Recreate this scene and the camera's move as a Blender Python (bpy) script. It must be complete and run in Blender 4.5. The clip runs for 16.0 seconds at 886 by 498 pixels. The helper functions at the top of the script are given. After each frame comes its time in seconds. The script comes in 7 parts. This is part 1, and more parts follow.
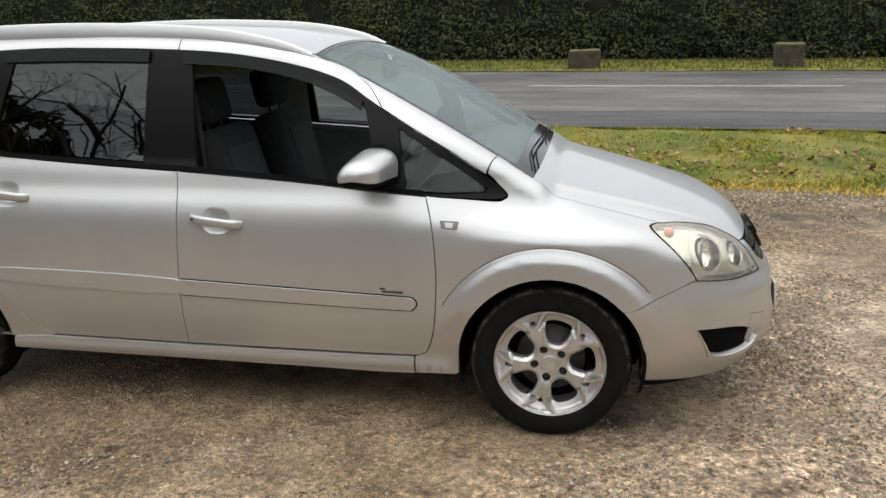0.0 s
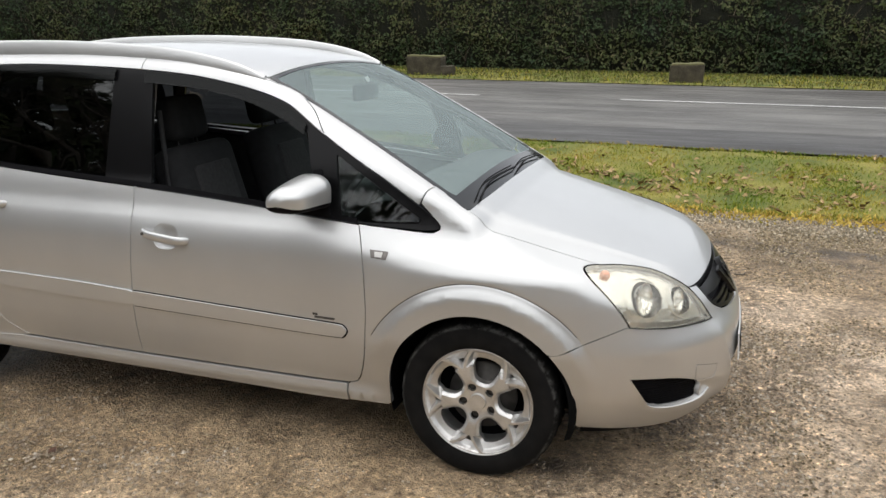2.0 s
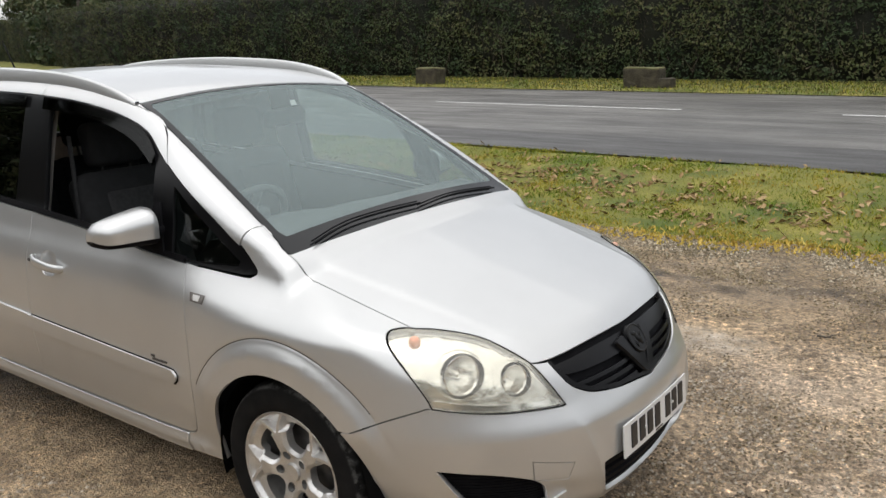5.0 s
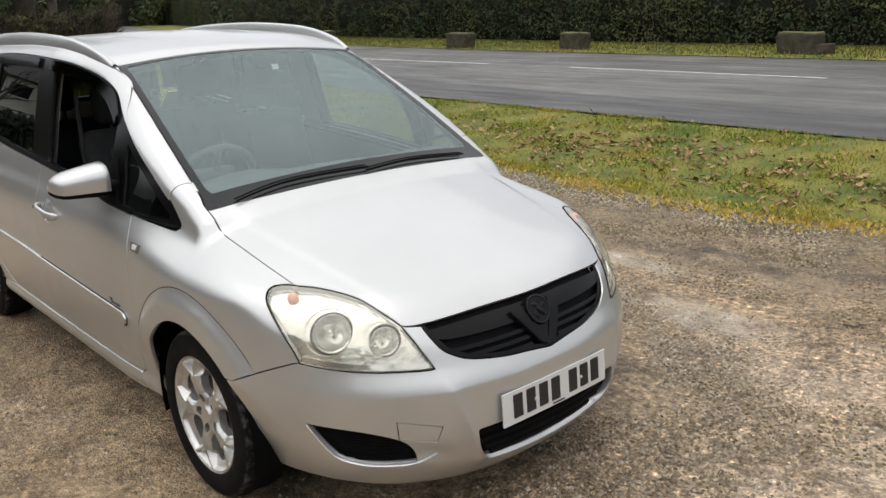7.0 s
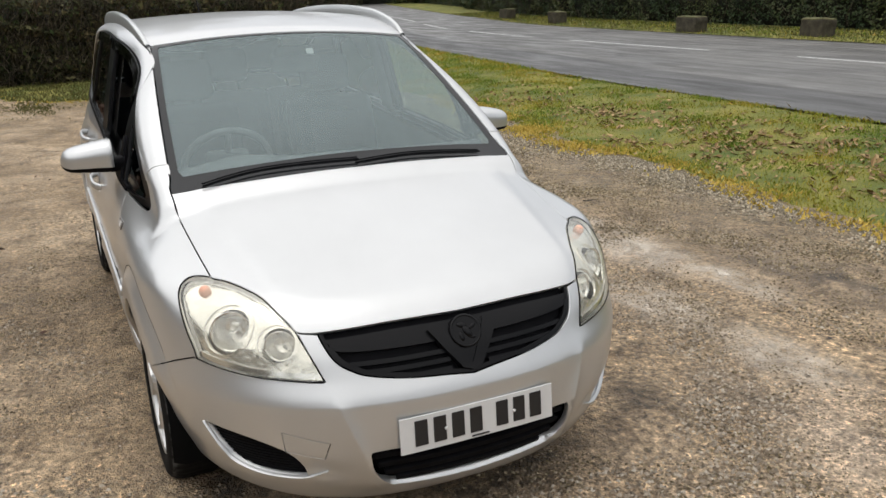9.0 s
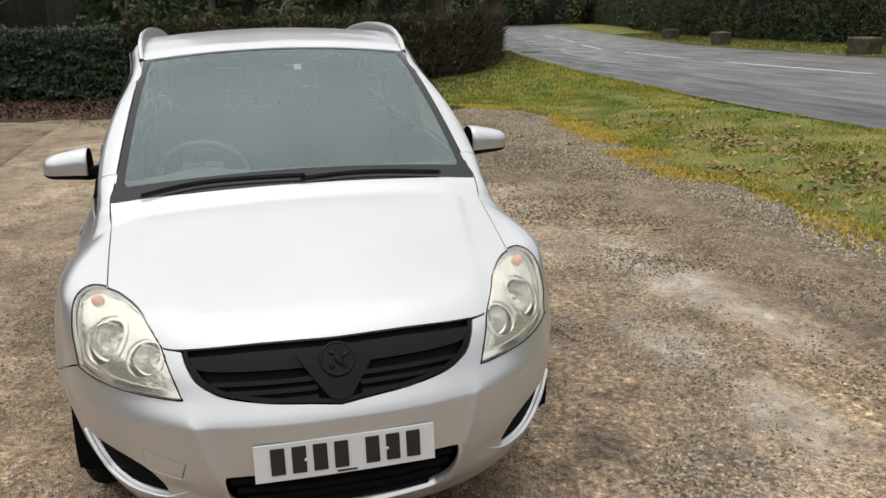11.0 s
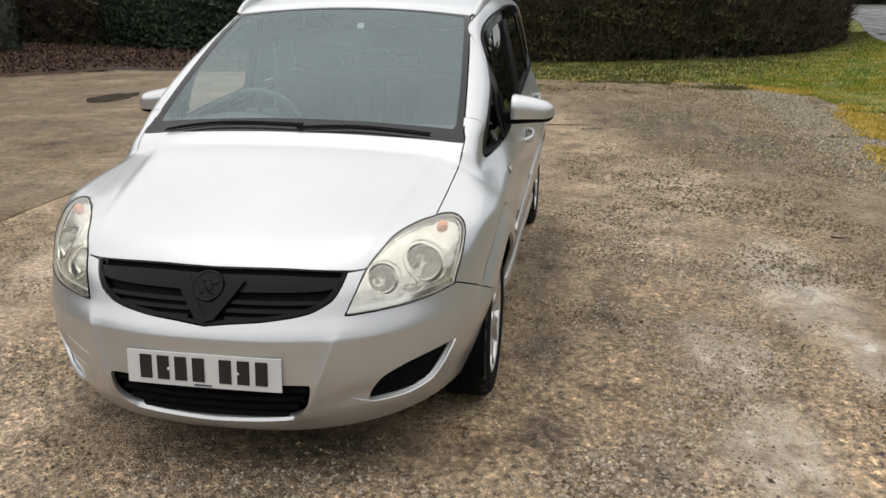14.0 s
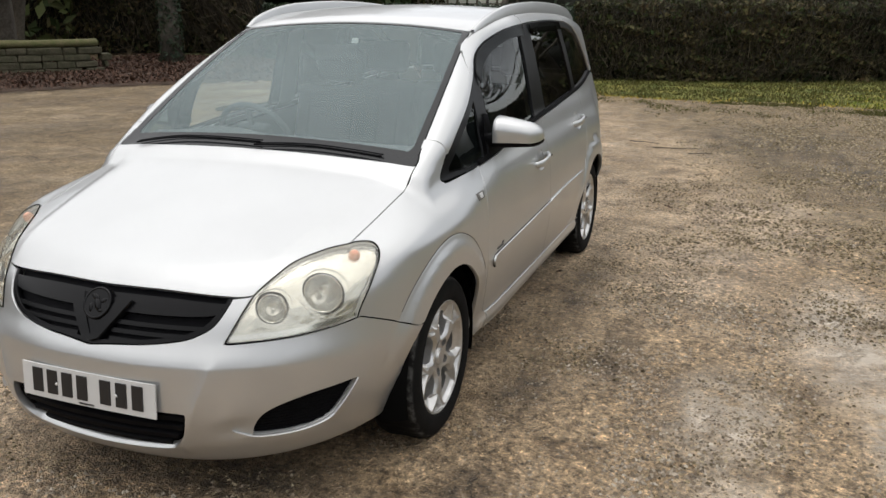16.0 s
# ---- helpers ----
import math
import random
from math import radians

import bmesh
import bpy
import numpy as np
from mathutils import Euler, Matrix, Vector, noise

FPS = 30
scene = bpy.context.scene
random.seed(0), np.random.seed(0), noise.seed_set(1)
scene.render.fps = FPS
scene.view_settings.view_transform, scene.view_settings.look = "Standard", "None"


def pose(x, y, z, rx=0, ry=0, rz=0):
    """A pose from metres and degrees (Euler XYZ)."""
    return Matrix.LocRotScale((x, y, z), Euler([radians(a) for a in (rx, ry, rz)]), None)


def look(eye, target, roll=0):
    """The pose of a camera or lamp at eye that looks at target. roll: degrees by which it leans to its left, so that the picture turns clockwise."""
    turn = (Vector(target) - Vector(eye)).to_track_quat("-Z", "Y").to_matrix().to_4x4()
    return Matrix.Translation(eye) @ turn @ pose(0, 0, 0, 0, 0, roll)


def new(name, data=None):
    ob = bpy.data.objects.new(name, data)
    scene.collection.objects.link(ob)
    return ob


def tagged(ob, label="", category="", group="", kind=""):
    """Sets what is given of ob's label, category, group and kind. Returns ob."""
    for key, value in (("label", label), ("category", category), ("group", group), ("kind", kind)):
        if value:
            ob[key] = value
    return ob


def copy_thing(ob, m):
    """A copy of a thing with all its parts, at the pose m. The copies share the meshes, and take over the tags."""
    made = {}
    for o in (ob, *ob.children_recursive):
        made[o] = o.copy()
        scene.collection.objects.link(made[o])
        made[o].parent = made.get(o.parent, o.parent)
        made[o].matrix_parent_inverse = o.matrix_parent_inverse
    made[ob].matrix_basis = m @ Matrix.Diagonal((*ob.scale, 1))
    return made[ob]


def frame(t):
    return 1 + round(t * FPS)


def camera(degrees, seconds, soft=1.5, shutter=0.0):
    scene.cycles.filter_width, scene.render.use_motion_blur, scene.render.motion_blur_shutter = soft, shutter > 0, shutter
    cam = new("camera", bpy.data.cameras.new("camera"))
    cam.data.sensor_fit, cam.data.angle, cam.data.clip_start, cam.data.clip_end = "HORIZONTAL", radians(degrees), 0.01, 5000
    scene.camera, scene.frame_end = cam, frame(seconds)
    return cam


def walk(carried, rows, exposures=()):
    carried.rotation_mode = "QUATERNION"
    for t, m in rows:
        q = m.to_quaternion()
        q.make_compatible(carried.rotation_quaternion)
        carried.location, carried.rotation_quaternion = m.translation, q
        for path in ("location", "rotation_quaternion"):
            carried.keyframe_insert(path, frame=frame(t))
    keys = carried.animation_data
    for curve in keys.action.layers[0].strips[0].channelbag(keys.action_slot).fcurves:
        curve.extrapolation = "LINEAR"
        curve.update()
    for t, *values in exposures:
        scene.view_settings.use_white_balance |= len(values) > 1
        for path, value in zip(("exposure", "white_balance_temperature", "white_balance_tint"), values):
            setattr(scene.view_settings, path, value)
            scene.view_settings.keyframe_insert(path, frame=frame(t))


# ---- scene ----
cam = camera(55.2, 16.0)
PATH = [
    (0, (0.158, -3.921, 1.639), (-0.194, -2.027, 1.1), -0.9),
    (0.5, (0.374, -4.045, 1.665), (-0.017, -2.14, 1.197), -1.6),
    (1, (0.619, -4.081, 1.676), (0.153, -2.188, 1.233), -2.2),
    (1.5, (0.735, -3.894, 1.683), (0.213, -2.023, 1.206), -1.5),
    (2, (0.816, -3.676, 1.719), (0.202, -1.847, 1.192), 0.2),
    (2.5, (1.012, -3.561, 1.715), (0.244, -1.788, 1.201), -0.2),
    (3, (1.293, -3.422, 1.738), (0.421, -1.681, 1.281), -0.8),
    (3.5, (1.387, -3.139, 1.725), (0.493, -1.406, 1.284), -1.1),
    (4, (1.499, -2.884, 1.735), (0.546, -1.187, 1.274), -1.6),
    (4.2, (1.611, -2.827, 1.726), (0.611, -1.158, 1.261), -1.9),
    (6.3, (2.51, -2.258, 1.714), (1.121, -0.924, 1.173), -1.9),
    (6.5, (2.612, -2.248, 1.725), (1.193, -0.947, 1.184), -2.4),
    (7, (2.637, -2.011, 1.696), (1.203, -0.734, 1.137), -1.9),
    (7.5, (2.658, -1.772, 1.714), (1.15, -0.592, 1.135), -1.9),
    (8, (2.866, -1.518, 1.698), (1.231, -0.519, 1.126), -2.5),
    (8.5, (3.018, -1.3, 1.704), (1.326, -0.397, 1.137), -2.6),
    (9, (2.983, -1.075, 1.689), (1.253, -0.259, 1.103), -1.4),
    (9.2, (2.976, -0.98, 1.698), (1.22, -0.23, 1.102), -1.4),
    (11.3, (3.162, -0.085, 1.633), (1.267, 0.275, 1.104), -1.2),
    (11.5, (3.186, 0.027, 1.627), (1.277, 0.297, 1.094), -1.0),
    (12, (3.35, 0.27, 1.629), (1.423, 0.346, 1.1), -0.9),
    (12.5, (3.386, 0.458, 1.624), (1.461, 0.425, 1.081), -2.2),
    (13, (3.236, 0.684, 1.61), (1.326, 0.615, 1.02), -1.8),
    (13.5, (3.2, 0.878, 1.598), (1.303, 0.683, 0.994), -0.4),
    (14, (3.245, 1.162, 1.604), (1.359, 0.846, 1.018), 0.1),
    (14.5, (3.212, 1.308, 1.606), (1.326, 0.941, 1.049), -0.7),
    (15, (2.977, 1.425, 1.602), (1.104, 0.992, 1.047), -0.0),
    (15.5, (2.832, 1.595, 1.601), (0.997, 1.042, 1.028), 0.0),
    (16, (2.804, 1.897, 1.599), (1.007, 1.215, 1.045), 0.3),
]
walk(cam, [(t, look(eye, target, roll)) for t, eye, target, roll in PATH], exposures=[(0, 0.60, 6500, 10), (1.2, 0.63, 6500, 10), (2.5, 0.70, 6500, 10), (4, 0.58, 6500, 10), (6.5, 0.53, 6500, 10), (8, 0.47, 6500, 10), (9, 0.48, 6500, 10), (12, 0.45, 6500, 10), (13.5, 0.42, 6500, 10), (14.5, 0.46, 6500, 10), (16, 0.45, 6500, 10)])

# ---- light ----
SUN_EL, SUN_ROT = 82.0, 190.0
world = bpy.data.worlds.new("world")
scene.world = world
world.use_nodes = True
wn = world.node_tree
wn.nodes.clear()
sky = wn.nodes.new("ShaderNodeTexSky")
sky.sky_type, sky.sun_disc = "NISHITA", False
sky.sun_elevation, sky.sun_rotation = radians(SUN_EL), radians(SUN_ROT)
sky.air_density, sky.dust_density, sky.ozone_density = 1.0, 1.6, 1.0
grey = wn.nodes.new("ShaderNodeHueSaturation")
grey.inputs["Saturation"].default_value = 0.18
bg = wn.nodes.new("ShaderNodeBackground")
bg.inputs["Strength"].default_value = 0.15
wout = wn.nodes.new("ShaderNodeOutputWorld")
wn.links.new(sky.outputs[0], grey.inputs["Color"])
wn.links.new(grey.outputs[0], bg.inputs["Color"])
wn.links.new(bg.outputs[0], wout.inputs["Surface"])
sun_data = bpy.data.lights.new("sun", "SUN")
sun_data.energy, sun_data.angle, sun_data.color = 1.35, radians(132), (1.0, 0.96, 0.9)
sun = new("sun", sun_data)
# the sky's sun stands at rotation SUN_ROT, counted from +y towards +x
sdir = Vector((math.sin(radians(SUN_ROT)) * math.cos(radians(SUN_EL)), math.cos(radians(SUN_ROT)) * math.cos(radians(SUN_EL)), math.sin(radians(SUN_EL))))
sun.matrix_world = look(tuple(sdir * 60), (0, 0, 0))


# ---- materials ----
def mat(name, colour=(0.5, 0.5, 0.5), rough=0.6, metal=0.0, vary=0.0, scale=8.0, colour2=None, bump=0.0, bscale=60.0, coat=0.0, fine=0.0, spec=0.5, coatrough=0.05):
    """Principled surface with two scales of noise: a broad one between two colours and a fine grain."""
    m = bpy.data.materials.new(name)
    m.use_nodes = True
    nt = m.node_tree
    b = nt.nodes["Principled BSDF"]
    b.inputs["Base Color"].default_value = (*colour, 1)
    b.inputs["Roughness"].default_value = rough
    b.inputs["Metallic"].default_value = metal
    b.inputs["Coat Weight"].default_value = coat
    b.inputs["Coat Roughness"].default_value = coatrough
    b.inputs["Specular IOR Level"].default_value = spec
    tc = nt.nodes.new("ShaderNodeTexCoord")
    if colour2 or vary or fine:
        n1 = nt.nodes.new("ShaderNodeTexNoise")
        n1.inputs["Scale"].default_value, n1.inputs["Detail"].default_value = scale, 5
        nt.links.new(tc.outputs["Object"], n1.inputs["Vector"])
        ramp = nt.nodes.new("ShaderNodeValToRGB")
        c2 = colour2 or tuple(c * (1 + vary) for c in colour)
        c1 = colour if colour2 else tuple(c * (1 - vary) for c in colour)
        ramp.color_ramp.elements[0].position, ramp.color_ramp.elements[1].position = 0.34, 0.66
        ramp.color_ramp.elements[0].color, ramp.color_ramp.elements[1].color = (*c1, 1), (*c2, 1)
        nt.links.new(n1.outputs["Fac"], ramp.inputs["Fac"])
        last = ramp.outputs["Color"]
        if fine:
            n2 = nt.nodes.new("ShaderNodeTexNoise")
            n2.inputs["Scale"].default_value, n2.inputs["Detail"].default_value = bscale, 3
            nt.links.new(tc.outputs["Object"], n2.inputs["Vector"])
            mp = nt.nodes.new("ShaderNodeMapRange")
            mp.inputs["From Min"].default_value, mp.inputs["From Max"].default_value = 0.3, 0.7
            mp.inputs["To Min"].default_value, mp.inputs["To Max"].default_value = 1 - fine, 1 + fine
            nt.links.new(n2.outputs["Fac"], mp.inputs["Value"])
            mul = nt.nodes.new("ShaderNodeMix")
            mul.data_type, mul.blend_type = "RGBA", "MULTIPLY"
            mul.inputs["Factor"].default_value = 1
            nt.links.new(last, mul.inputs["A"])
            nt.links.new(mp.outputs["Result"], mul.inputs["B"])
            last = mul.outputs["Result"]
        nt.links.new(last, b.inputs["Base Color"])
    if bump:
        n3 = nt.nodes.new("ShaderNodeTexNoise")
        n3.inputs["Scale"].default_value, n3.inputs["Detail"].default_value = bscale, 6
        nt.links.new(tc.outputs["Object"], n3.inputs["Vector"])
        bp = nt.nodes.new("ShaderNodeBump")
        bp.inputs["Strength"].default_value, bp.inputs["Distance"].default_value = bump, 0.5 / bscale
        nt.links.new(n3.outputs["Fac"], bp.inputs["Height"])
        nt.links.new(bp.outputs["Normal"], b.inputs["Normal"])
    return m


def leafmat(name, cols, rough=0.5, spec=0.2, patch=None):
    """Foliage whose pieces each take their own tone between the colours given."""
    m = bpy.data.materials.new(name)
    m.use_nodes = True
    nt = m.node_tree
    b = nt.nodes["Principled BSDF"]
    b.inputs["Roughness"].default_value = rough
    b.inputs["Specular IOR Level"].default_value = spec
    g = nt.nodes.new("ShaderNodeNewGeometry")
    ramp = nt.nodes.new("ShaderNodeValToRGB")
    e = ramp.color_ramp.elements
    while len(e) < len(cols):
        e.new(0.5)
    for i, c in enumerate(cols):
        e[i].position = i / (len(cols) - 1)
        e[i].color = (*c, 1)
    nt.links.new(g.outputs["Random Per Island"], ramp.inputs["Fac"])
    last = ramp.outputs["Color"]
    if patch:
        # broad patches: (size, tint of the one kind, tint of the other)
        tc = nt.nodes.new("ShaderNodeTexCoord")
        nz = nt.nodes.new("ShaderNodeTexNoise")
        nz.inputs["Scale"].default_value, nz.inputs["Detail"].default_value = patch[0], 4
        nt.links.new(tc.outputs["Object"], nz.inputs["Vector"])
        r2 = nt.nodes.new("ShaderNodeValToRGB")
        r2.color_ramp.elements[0].position, r2.color_ramp.elements[1].position = 0.40, 0.60
        r2.color_ramp.elements[0].color, r2.color_ramp.elements[1].color = (*patch[1], 1), (*patch[2], 1)
        nt.links.new(nz.outputs["Fac"], r2.inputs["Fac"])
        mul = nt.nodes.new("ShaderNodeMix")
        mul.data_type, mul.blend_type = "RGBA", "MULTIPLY"
        mul.inputs["Factor"].default_value = 1
        nt.links.new(last, mul.inputs["A"])
        nt.links.new(r2.outputs["Color"], mul.inputs["B"])
        last = mul.outputs["Result"]
    nt.links.new(last, b.inputs["Base Color"])
    return m


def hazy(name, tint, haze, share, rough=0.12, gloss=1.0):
    """A clouded clear plastic: part of the light is scattered by the haze. On the windscreen the haze paints the sky's
    reflection.
    """
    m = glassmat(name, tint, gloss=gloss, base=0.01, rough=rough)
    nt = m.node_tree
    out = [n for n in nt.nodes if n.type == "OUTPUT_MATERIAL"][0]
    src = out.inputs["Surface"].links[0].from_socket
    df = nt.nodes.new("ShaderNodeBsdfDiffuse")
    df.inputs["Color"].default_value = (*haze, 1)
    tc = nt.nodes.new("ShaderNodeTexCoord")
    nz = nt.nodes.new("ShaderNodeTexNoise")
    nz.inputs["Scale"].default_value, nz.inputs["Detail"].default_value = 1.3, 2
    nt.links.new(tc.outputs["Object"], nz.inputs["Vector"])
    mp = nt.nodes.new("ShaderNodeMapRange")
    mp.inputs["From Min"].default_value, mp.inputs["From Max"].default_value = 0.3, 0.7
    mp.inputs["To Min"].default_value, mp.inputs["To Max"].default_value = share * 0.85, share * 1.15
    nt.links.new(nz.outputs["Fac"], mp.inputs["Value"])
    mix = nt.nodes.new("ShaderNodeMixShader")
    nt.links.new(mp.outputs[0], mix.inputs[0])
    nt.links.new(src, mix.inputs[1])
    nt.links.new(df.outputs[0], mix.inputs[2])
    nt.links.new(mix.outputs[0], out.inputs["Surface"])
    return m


def glassmat(name, tint, gloss=1.0, rough=0.01, base=0.02):
    """Thin glass: a tinted clear sheet under a mirror layer that grows towards grazing angles."""
    m = bpy.data.materials.new(name)
    m.use_nodes = True
    nt = m.node_tree
    nt.nodes.clear()
    tr = nt.nodes.new("ShaderNodeBsdfTransparent")
    tr.inputs["Color"].default_value = (*tint, 1)
    gl = nt.nodes.new("ShaderNodeBsdfGlossy")
    gl.inputs["Roughness"].default_value = rough
    gl.inputs["Color"].default_value = (0.95, 0.97, 0.96, 1)
    lw = nt.nodes.new("ShaderNodeLayerWeight")
    lw.inputs["Blend"].default_value = 0.5
    fr = nt.nodes.new("ShaderNodeMath")
    fr.operation = "POWER"
    fr.inputs[1].default_value = 5.0
    nt.links.new(lw.outputs["Facing"], fr.inputs[0])
    ma = nt.nodes.new("ShaderNodeMath")
    ma.operation, ma.use_clamp = "MULTIPLY_ADD", True
    ma.inputs[1].default_value, ma.inputs[2].default_value = gloss * 0.96, gloss * 0.04 + base
    mix = nt.nodes.new("ShaderNodeMixShader")
    out = nt.nodes.new("ShaderNodeOutputMaterial")
    nt.links.new(fr.outputs[0], ma.inputs[0])
    nt.links.new(ma.outputs[0], mix.inputs[0])
    nt.links.new(tr.outputs[0], mix.inputs[1])
    nt.links.new(gl.outputs[0], mix.inputs[2])
    nt.links.new(mix.outputs[0], out.inputs["Surface"])
    return m


# ---- mesh helpers ----
def part(name, bm, material, parent=None, label="", smooth=True):
    me = bpy.data.meshes.new(name)
    bm.to_mesh(me)
    bm.free()
    for p in me.polygons:
        p.use_smooth = smooth
    if material:
        me.materials.append(material)
    ob = new(name, me)
    if parent:
        ob.parent = parent
    return tagged(ob, label)


def raw(name, verts, faces, material, parent=None, label="", smooth=True, normals=None):
    """A mesh from arrays; normals, where given, are set for each corner's vertex."""
    me = bpy.data.meshes.new(name)
    me.from_pydata([tuple(v) for v in verts], [], [tuple(int(i) for i in f) for f in faces])
    me.polygons.foreach_set("use_smooth", [smooth] * len(me.polygons))
    if normals is not None:
        me.normals_split_custom_set_from_vertices([tuple(n) for n in normals])
    if material:
        me.materials.append(material)
    me.update()
    ob = new(name, me)
    if parent:
        ob.parent = parent
    return tagged(ob, label)


def fastmesh(name, verts, k, material, parent=None, label="", smooth=False):
    """Many separate polygons of k corners each, from one array of corner places."""
    n = len(verts) // k
    me = bpy.data.meshes.new(name)
    me.vertices.add(n * k)
    me.vertices.foreach_set("co", np.asarray(verts, np.float32).ravel())
    me.loops.add(n * k)
    me.loops.foreach_set("vertex_index", np.arange(n * k, dtype=np.int32))
    me.polygons.add(n)
    me.polygons.foreach_set("loop_start", np.arange(0, n * k, k, dtype=np.int32))
    me.polygons.foreach_set("use_smooth", [smooth] * n)
    me.update(calc_edges=True)
    me.validate()
    me.materials.append(material)
    ob = new(name, me)
    if parent:
        ob.parent = parent
    return tagged(ob, label)


def empty(name, m=None, label="", category="", group="", kind=""):
    ob = new(name)
    if m is not None:
        ob.matrix_world = m
    return tagged(ob, label, category, group, kind)


def pchip(xs, ys):
    """A smooth curve through the points with no overshoot."""
    xs, ys = np.array(xs, float), np.array(ys, float)
    h, d = np.diff(xs), np.diff(ys) / np.diff(xs)
    s = np.zeros(len(xs))
    s[0], s[-1] = d[0], d[-1]
    ok = d[:-1] * d[1:] > 0
    w1, w2 = 2 * h[1:] + h[:-1], h[1:] + 2 * h[:-1]
    with np.errstate(divide="ignore", invalid="ignore"):
        s[1:-1] = np.where(ok, (w1 + w2) / (w1 / d[:-1] + w2 / d[1:]), 0)

    def at(x):
        x = np.clip(np.asarray(x, float), xs[0], xs[-1])
        i = np.clip(np.searchsorted(xs, x) - 1, 0, len(xs) - 2)
        t = (x - xs[i]) / h[i]
        return ys[i] * (1 + 2 * t) * (1 - t) ** 2 + h[i] * s[i] * t * (1 - t) ** 2 + ys[i + 1] * t * t * (3 - 2 * t) + h[i] * s[i + 1] * t * t * (t - 1)

    return at


def step01(a, b, x):
    t = np.clip((x - a) / (b - a), 0, 1)
    return t * t * (3 - 2 * t)


def box(bm, c, s, bevel=0.0, m=None, seg=2):
    """A bevelled block in bm, centre c, size s, turned by m."""
    r = bmesh.ops.create_cube(bm, size=1.0, matrix=Matrix.Translation(c) @ (m or Matrix()) @ Matrix.Diagonal((*s, 1)))
    if bevel:
        es = list({e for v in r["verts"] for e in v.link_edges})
        bmesh.ops.bevel(bm, geom=es, offset=bevel, segments=seg, affect="EDGES", profile=0.5)


def tube(pts, r, n=8, close=True):
    """Vertices and faces of a round bar along pts; r: one radius or one for each point."""
    pts = [Vector(p) for p in pts]
    rs = r if isinstance(r, (list, tuple)) else [r] * len(pts)
    vs, fs = [], []
    up = Vector((0, 0, 1))
    for i, p in enumerate(pts):
        d = (pts[min(i + 1, len(pts) - 1)] - pts[max(i - 1, 0)]).normalized()
        a = d.cross(up if abs(d.z) < 0.95 else Vector((1, 0, 0))).normalized()
        b = d.cross(a)
        for k in range(n):
            w = 2 * math.pi * k / n
            vs.append(p + (a * math.cos(w) + b * math.sin(w)) * rs[i])
    for i in range(len(pts) - 1):
        for k in range(n):
            fs.append((i * n + k, i * n + (k + 1) % n, (i + 1) * n + (k + 1) % n, (i + 1) * n + k))
    if close:
        fs.append(tuple(range(n - 1, -1, -1)))
        fs.append(tuple((len(pts) - 1) * n + k for k in range(n)))
    return vs, fs


def join(parts):
    vs, fs = [], []
    for v, f in parts:
        o = len(vs)
        vs += list(v)
        fs += [tuple(i + o for i in q) for q in f]
    return vs, fs


def rounded(pts, sub=6, closed=False):
    """A Catmull-Rom curve through pts."""
    p = [Vector(q) for q in pts]
    n = len(p)
    out = []
    for i in range(n if closed else n - 1):
        a, b, c, d = (p[(i + k) % n] if closed else p[min(max(i + k, 0), n - 1)] for k in (-1, 0, 1, 2))
        for j in range(sub):
            t = j / sub
            out.append(0.5 * ((2 * b) + (c - a) * t + (2 * a - 5 * b + 4 * c - d) * t * t + (3 * b - a - 3 * c + d) * t ** 3))
    if not closed:
        out.append(p[-1])
    return out


from mathutils.geometry import delaunay_2d_cdt


